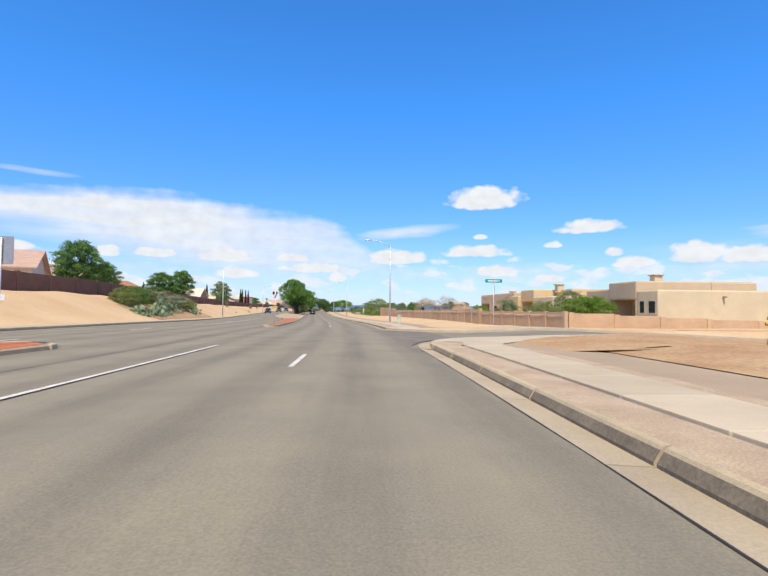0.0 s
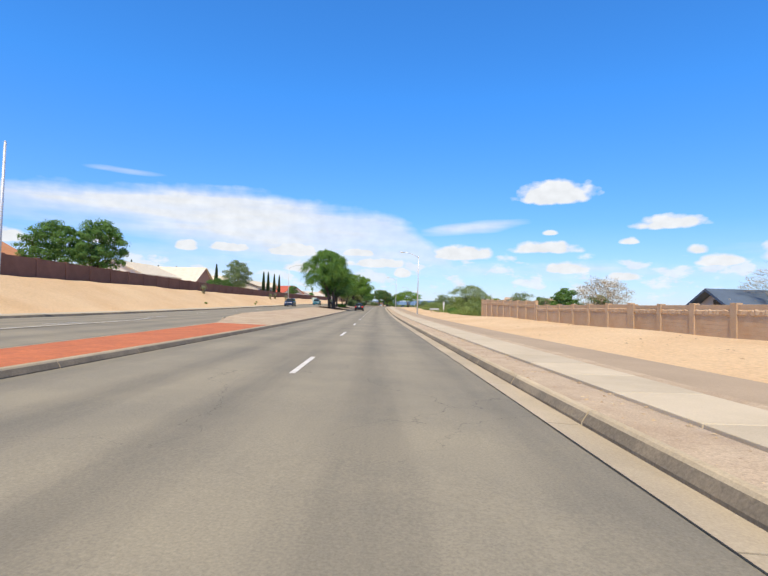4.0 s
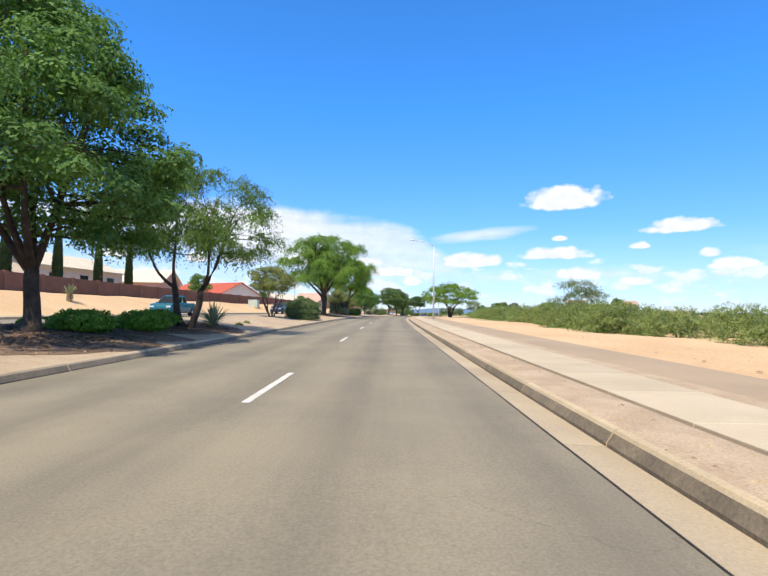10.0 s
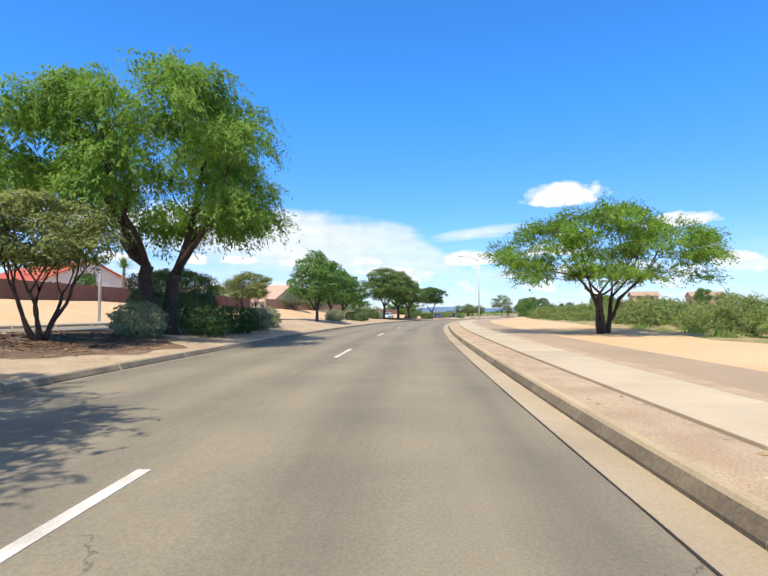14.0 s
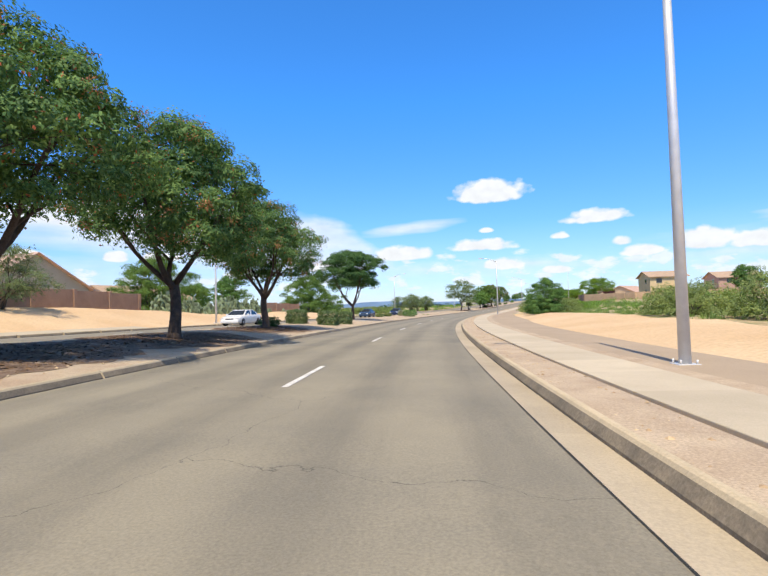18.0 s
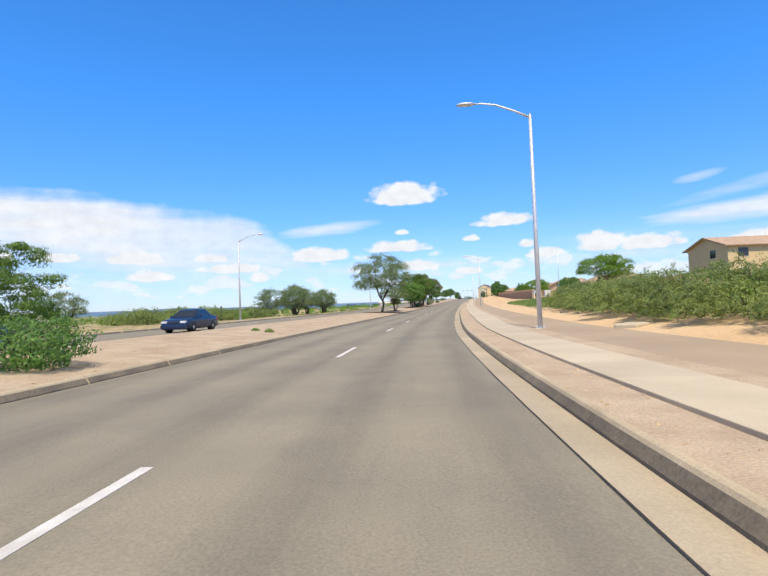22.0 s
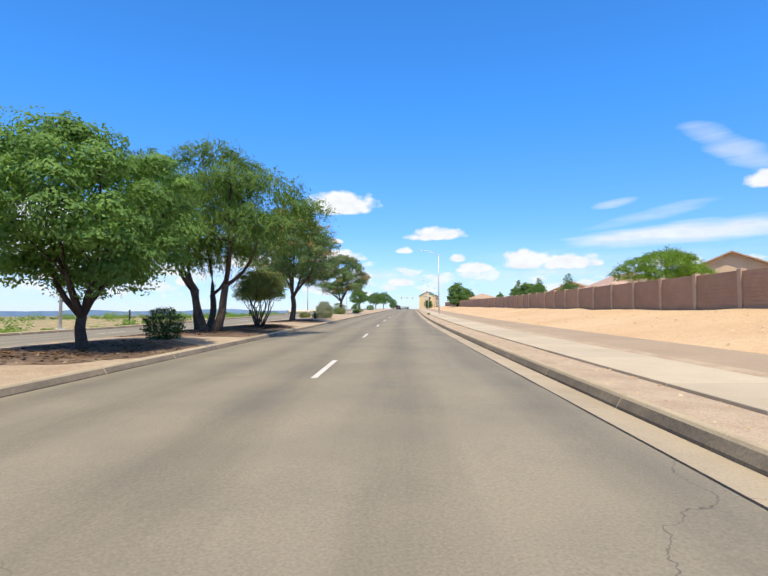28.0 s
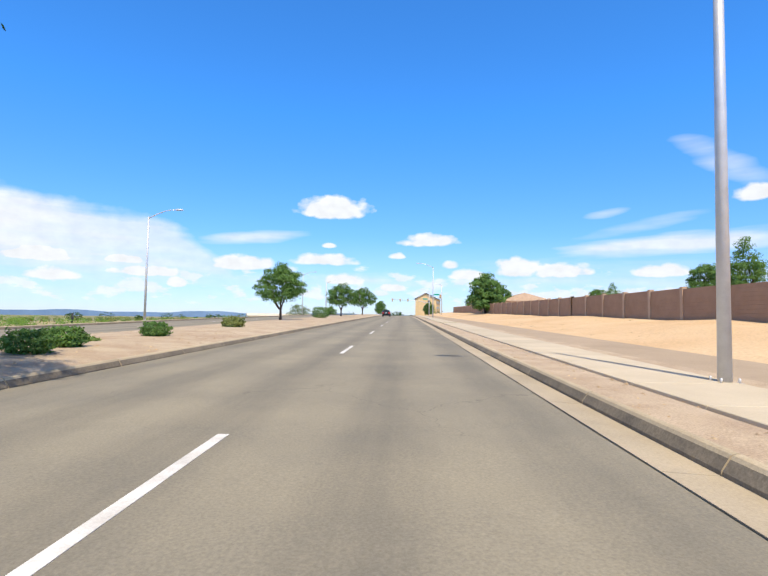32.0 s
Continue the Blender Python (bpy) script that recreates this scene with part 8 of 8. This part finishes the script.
def plate_mesh(name, w, h, mat, t=0.006, r=0.04):
    bm = box_bm(-w / 2, w / 2, -t, 0, -h / 2, h / 2)
    ed = [e for e in bm.edges if abs(e.verts[0].co.y - e.verts[1].co.y) > t * 0.5]
    bmesh.ops.bevel(bm, geom=ed, offset=r, segments=3, affect="EDGES", profile=0.5)
    return bm_mesh(name, bm, mat)


def flat_shape(name, pts, mat, y=-0.012):
    n = len(pts)
    vs = [(x, y, z) for x, z in pts] + [(x, y + 0.003, z) for x, z in pts]
    return mesh_of(name, vs, [tuple(range(n)), tuple(reversed(range(n, 2 * n)))] + [(i, n + i, n + (i + 1) % n, (i + 1) % n) for i in range(n)], mat)


def keep_right_sign():
    ob = thing("keep_right_sign", spot(44.5, -4.75, 0.16, 2), "white sign with a black bending arrow over a yellow plate", "traffic sign")
    put("post", tube_mesh("post", [(0, 0.02, -0.3), (0, 0.02, 2.88)], [0.028, 0.028], GALV, 8), ob)
    face = put("face", plate_mesh("face", 0.64, 0.80, SIGN_WHITE), ob, Matrix.Translation((0, 0, 2.49)))
    put("shield", flat_shape("shield", [(-0.22, 0.26), (-0.04, 0.26), (-0.04, 0.08), (-0.13, -0.04), (-0.22, 0.08)], SIGN_BLACK), face, None, "black median symbol")
    put("arrow", flat_shape("arrow", [(-0.06, -0.30), (0.03, -0.30), (0.05, -0.12), (0.17, 0.02), (0.19, 0.10), (0.26, 0.10), (0.145, 0.30), (0.03, 0.10), (0.10, 0.10), (0.09, 0.03), (-0.03, -0.10)], SIGN_BLACK), face, None, "black bending arrow")
    put("yellow_plate", plate_mesh("yellow_plate", 0.42, 0.20, SIGN_YELLOW, r=0.01), ob, Matrix.Translation((0, 0, 1.42)))


def sign_from_behind():
    ob = thing("road_sign", spot(14.2, -8.2, 0.15, 0), "grey back of a square road sign on a thin post", "traffic sign")
    put("post", tube_mesh("post", [(0, 0.0, -0.3), (0, 0.0, 2.9)], [0.028, 0.028], GALV, 8), ob)
    put("plate_back", plate_mesh("plate_back", 0.62, 0.76, SIGN_BACK), ob, Matrix.Translation((0, 0.04, 2.55)))
    put("small_plate", plate_mesh("small_plate", 0.34, 0.16, SIGN_WHITE, r=0.01), ob, Matrix.Translation((0, -0.035, 1.28)))
    put("red_mark", flat_shape("red_mark", [(-0.05, -0.05), (0.05, -0.05), (0.05, 0.05), (-0.05, 0.05)], TAIL), ob, Matrix.Translation((0, -0.04, 1.28)))


def street_sign():
    ob = thing("street_name_sign", spot(39.0, 12.9, -0.2, 0), "green street name sign on a steel post", "street sign")
    put("post", tube_mesh("post", [(0, 0, -0.3), (0, 0, 3.34)], [0.03, 0.03], GALV, 8), ob)
    put("stop_sign_edge", plate_mesh("stop_sign_edge", 0.10, 0.75, SIGN_BACK), ob, Matrix.Translation((0.03, 0, 2.75)))
    b = put("blade", plate_mesh("blade", 1.38, 0.27, SIGN_GREEN, 0.01, 0.02), ob, pose(0, 0, 3.48, 0, 0, 0))
    for i, w in enumerate((0.07, 0.06, 0.065, 0.06, 0.065, 0.05)):
        put("mark", box("mark", -0.47 + i * 0.085, -0.47 + i * 0.085 + w, -0.016, -0.009, -0.05, 0.05, SIGN_WHITE), b)
    for i, w in enumerate((0.07, 0.06, 0.06, 0.05, 0.03, 0.06, 0.06)):
        put("mark", box("mark", 0.06 + i * 0.068, 0.06 + i * 0.068 + w * 0.85, -0.016, -0.009, -0.05, 0.05, SIGN_WHITE), b)
    put("bracket", box("bracket", -0.08, 0.08, -0.03, 0.03, 3.2, 3.36, GALV, 0.01), ob)


def utility_box(s, lat, z, w, d, h, label):
    ob = thing("utility_cabinet", spot(s, lat, z), label, "utility cabinet", "utility cabinets")
    put("body", box("body", -w / 2, w / 2, -d / 2, d / 2, 0.0, h, UTILITY_GREEN, 0.025, 2), ob)
    put("lid", box("lid", -w / 2 - 0.02, w / 2 + 0.02, -d / 2 - 0.02, d / 2 + 0.02, h - 0.08, h + 0.01, UTILITY_GREEN, 0.02, 2), ob)
    put("pad", box("pad", -w / 2 - 0.15, w / 2 + 0.15, -d / 2 - 0.15, d / 2 + 0.15, -0.25, 0.0, CONCRETE, 0.02), ob)
    put("label_plate", box("label_plate", -0.05, 0.06, -d / 2 - 0.006, -d / 2, h * 0.62, h * 0.70, SIGN_BACK), ob)


def hydrant():
    ob = thing("fire_hydrant", spot(14.4, 13.75, 0.12), "yellow fire hydrant on the street corner", "fire hydrant")
    put("barrel", tube_mesh("barrel", [(0, 0, -0.2), (0, 0, 0.05), (0, 0, 0.06), (0, 0, 0.62)], [0.16, 0.16, 0.11, 0.11], HYDRANT, 14), ob)
    put("bonnet", tube_mesh("bonnet", [(0, 0, 0.60), (0, 0, 0.66), (0, 0, 0.76), (0, 0, 0.80)], [0.15, 0.15, 0.09, 0.03], HYDRANT, 14), ob)
    for a in (0, 90, 180):
        put("nozzle", tube_mesh("nozzle", [(0.08, 0, 0.48), (0.21, 0, 0.48)], [0.06, 0.065], HYDRANT, 10), ob, Matrix.Rotation(radians(a), 4, "Z"))
    p = thing("gate_pillar", spot(13.6, 14.6, 0.1), "brown block pillar at the corner lot", "pillar")
    put("shaft", box("shaft", -0.3, 0.3, -0.3, 0.3, -0.2, 1.9, WALL_BROWN, 0.02), p)
    put("cap", box("cap", -0.36, 0.36, -0.36, 0.36, 1.9, 2.0, WALL_TAN, 0.02), p)


def bus_stop():
    b = thing("bench", spot(171.3, 13.2, zr(171.3, 13.2), 12), "metal mesh bench with dark legs on the sand", "bench")
    put("seat", box("seat", -0.95, 0.95, -0.2, 0.22, 0.43, 0.46, GALV, 0.012), b)
    put("backrest", box("backrest", -0.95, 0.95, 0.24, 0.27, 0.52, 0.86, GALV, 0.012), b)
    for x in (-0.75, 0.75):
        put("leg", tube_mesh("leg", [(x, -0.15, -0.1), (x, -0.15, 0.44)], [0.025, 0.025], BLACK_PLASTIC, 7), b)
        put("leg", tube_mesh("leg", [(x, 0.18, -0.1), (x, 0.18, 0.44), (x, 0.28, 0.86)], [0.025, 0.025, 0.02], BLACK_PLASTIC, 7), b)
        put("brace", tube_mesh("brace", [(x, -0.15, 0.1), (x * 0.35, 0.0, 0.43)], [0.014, 0.014], BLACK_PLASTIC, 6), b)
    s = thing("bus_stop_sign", spot(175.2, 15.4, zr(175.2, 15.4), 0), "faded white bus stop sign on a post", "bus stop sign")
    put("post", tube_mesh("post", [(0, 0, -0.2), (0, 0, 2.42)], [0.03, 0.03], GALV, 8), s)
    put("cross_bar", box("cross_bar", -0.24, 0.24, -0.03, 0.03, 2.38, 2.42, GALV), s)
    for z, h, w in ((1.92, 0.56, 0.38), (1.36, 0.42, 0.30), (0.92, 0.40, 0.20)):
        p = put("panel", plate_mesh("panel", w, h, SIGN_WHITE), s, Matrix.Translation((0, -0.035, z)))
        for k in range(3):
            put("bar", box("bar", -w * 0.32, w * 0.32, -0.011, -0.007, h * (0.22 - 0.2 * k), h * (0.30 - 0.2 * k), SIGN_BACK), p)


def signal_head(parent, x, z, y=0.0):
    h = put("signal_head", box("signal_head", x - 0.18, x + 0.18, y - 0.12, y + 0.12, z - 0.53, z + 0.53, SIGNAL_YELLOW, 0.03), parent)
    for i, m in enumerate((TAIL, SIGN_BLACK, SIGN_BLACK)):
        put("lens", tube_mesh("lens", [(x, y - 0.12, z + 0.34 - 0.34 * i), (x, y - 0.15, z + 0.34 - 0.34 * i)], [0.12, 0.12], m, 12), h)
        put("visor", tube_mesh("visor", [(x, y - 0.12, z + 0.46 - 0.34 * i), (x, y - 0.34, z + 0.46 - 0.34 * i)], [0.03, 0.03], SIGNAL_YELLOW, 6), h)


def signal_mast(s, lat, arm, heads, side):
    ob = thing("traffic_signal", spot(s, lat, 0.1), "galvanised traffic signal mast with yellow heads", "traffic signal", "traffic signals")
    put("pole", tube_mesh("pole", [(0, 0, -0.2), (0, 0, 5), (0, 0, 8.6)], [0.16, 0.13, 0.09], GALV, 10), ob)
    put("mast_arm", tube_mesh("mast_arm", [(0, 0, 4.6), (side * arm * 0.3, 0, 5.3), (side * arm, 0, 5.7)], [0.11, 0.09, 0.05], GALV, 8), ob)
    put("lamp_arm", tube_mesh("lamp_arm", [(0, 0, 8.5), (side * 1.2, 0, 9.1), (side * 2.8, 0, 9.4)], [0.05, 0.045, 0.035], GALV, 8), ob)
    for x in heads:
        signal_head(ob, side * x, 5.5)
    put("name_plate", plate_mesh("name_plate", 1.6, 0.4, SIGN_GREEN, 0.01), ob, Matrix.Translation((side * 1.4, -0.1, 6.0)))


def small_works():
    keep_right_sign()
    sign_from_behind()
    street_sign()
    hydrant()
    bus_stop()
    utility_box(46.4, 6.75, 0.13, 0.26, 0.26, 0.85, "slim pale green utility pedestal beside the path")
    utility_box(265, far_l(265) - 6.0, zl(265, far_l(265) - 6), 1.7, 1.3, 1.3, "pale green transformer cabinet on the sand bank")
    c = thing("traffic_marker", spot(263.6, far_l(263) - 5.2, zl(263.6, far_l(263) - 5.2)), "orange marker post beside the transformer", "marker")
    put("post", tube_mesh("post", [(0, 0, -0.1), (0, 0, 0.3), (0, 0, 0.95)], [0.14, 0.1, 0.04], SIGNAL_YELLOW, 9), c)
    w = thing("white_shed", spot(479, 20.6, 1.05), "small white cabinet standing by the wall", "shed")
    put("body", box("body", -0.55, 0.55, -0.5, 0.5, -0.2, 1.6, WHITE_PANEL, 0.03), w)
    put("door", box("door", -0.4, 0.4, -0.53, -0.5, 0.0, 1.45, WHITE_PANEL, 0.01), w)
    put("roof", box("roof", -0.62, 0.62, -0.58, 0.58, 1.6, 1.68, WHITE_PANEL, 0.02), w)
    p = thing("utility_pole", spot(470, 21.2, 1.0), "slender pale pole with a lamp on the bank", "pole")
    put("shaft", tube_mesh("shaft", [(0, 0, -0.3), (0, 0, 9.2)], [0.065, 0.04], GALV, 9), p)
    put("lamp_head", box("lamp_head", -0.1, 0.5, -0.1, 0.1, 9.15, 9.28, GALV, 0.03), p)
    rosette(296, far_l(296) - 15, zl(296, far_l(296) - 15), 1.5, "fan palm rising behind the wall", "ash", 4.3, 110, "palm")
    signal_mast(688, -19.5, 12.5, (6.6, 9.2, 11.8), 1)
    signal_mast(732, 9.8, 13.5, (7.6, 10.4, 13.2), -1)
    signal_mast(690, 11.4, 4.0, (0.4,), -1)
    for s, l in ((441, -11.0), (455, -30.0), (548, -36), (612, -40)):
        m = thing("marker_post", spot(s, far_l(s) - 8 if l > -12 else l, zl(s, min(l, far_l(s) - 8))), "short dark post standing in the field", "post", "field posts")
        put("shaft", tube_mesh("shaft", [(0, 0, -0.2), (0, 0, 1.9)], [0.12, 0.12], BLACK_PLASTIC, 8), m)
    # green ground box and a slab of pale rock on the verges
    utility_box(470, far_l(470) - 14, zl(470, far_l(470) - 14), 1.6, 1.2, 1.0, "pale green cabinet in the weeds")
    rng = np.random.default_rng(8)
    for i in range(16):
        s = 416 + rng.random() * 18
        l = 11.0 + rng.random() * 2.6
        r = 0.10 + 0.28 * rng.random() ** 2
        bm = bmesh.new()
        bmesh.ops.create_icosphere(bm, subdivisions=1, radius=r)
        for v in bm.verts:
            v.co *= 0.75 + 0.5 * rng.random()
            v.co.z *= 0.6
        tagged(put("rock", bm_mesh("rock", bm, ROCK), None, spot(s, l, zr(s, l) + r * 0.1, i * 50)), "pale angular rock on the sandy bank", "rock", "rocks")
    r = thing("concrete_slab", spot(397.2, 9.5, zr(397, 9.5) - 0.06, 50), "tilted pale concrete slab by the bushes", "slab")
    put("block", box("block", -0.75, 0.75, -0.45, 0.45, -0.1, 0.2, CONCRETE, 0.06), r)


def all_cars():
    car(170.2, -2.05, 0, CAR_BLACK, "black sedan with red tail lights on the inner lane", marks=True)
    car(178, -17.2, 180, CAR_NAVY, "dark blue sport utility car coming the other way", "sport utility car", 4.6, 1.82, 1.68, "suv", 0.02)
    car(213.5, -16.0, 180, CAR_TEAL, "teal pickup truck behind the trees", "pickup truck", 5.0, 1.85, 1.72, "pickup", 0.02)
    car(249.5, -16.0, 180, CAR_BLUEGREY, "dark blue sport utility car behind the mesquite", "sport utility car", 4.65, 1.84, 1.66, "suv", 0.02)
    car(353.8, -16.4, 180, CAR_WHITE, "white sedan passing the clipped hedges", z=0.02, L=5.0, W=1.85)
    car(393, -14.6, 180, CAR_BLUEGREY, "blue-grey sedan on the far lanes", "car", z=0.02)
    car(408, -13.4, 180, CAR_NAVY, "dark blue sedan on the far lanes", z=0.02)
    car(660, -2.0, 0, CAR_BLACK, "black car far ahead at the crossing", z=0.02)


small_works()
all_cars()
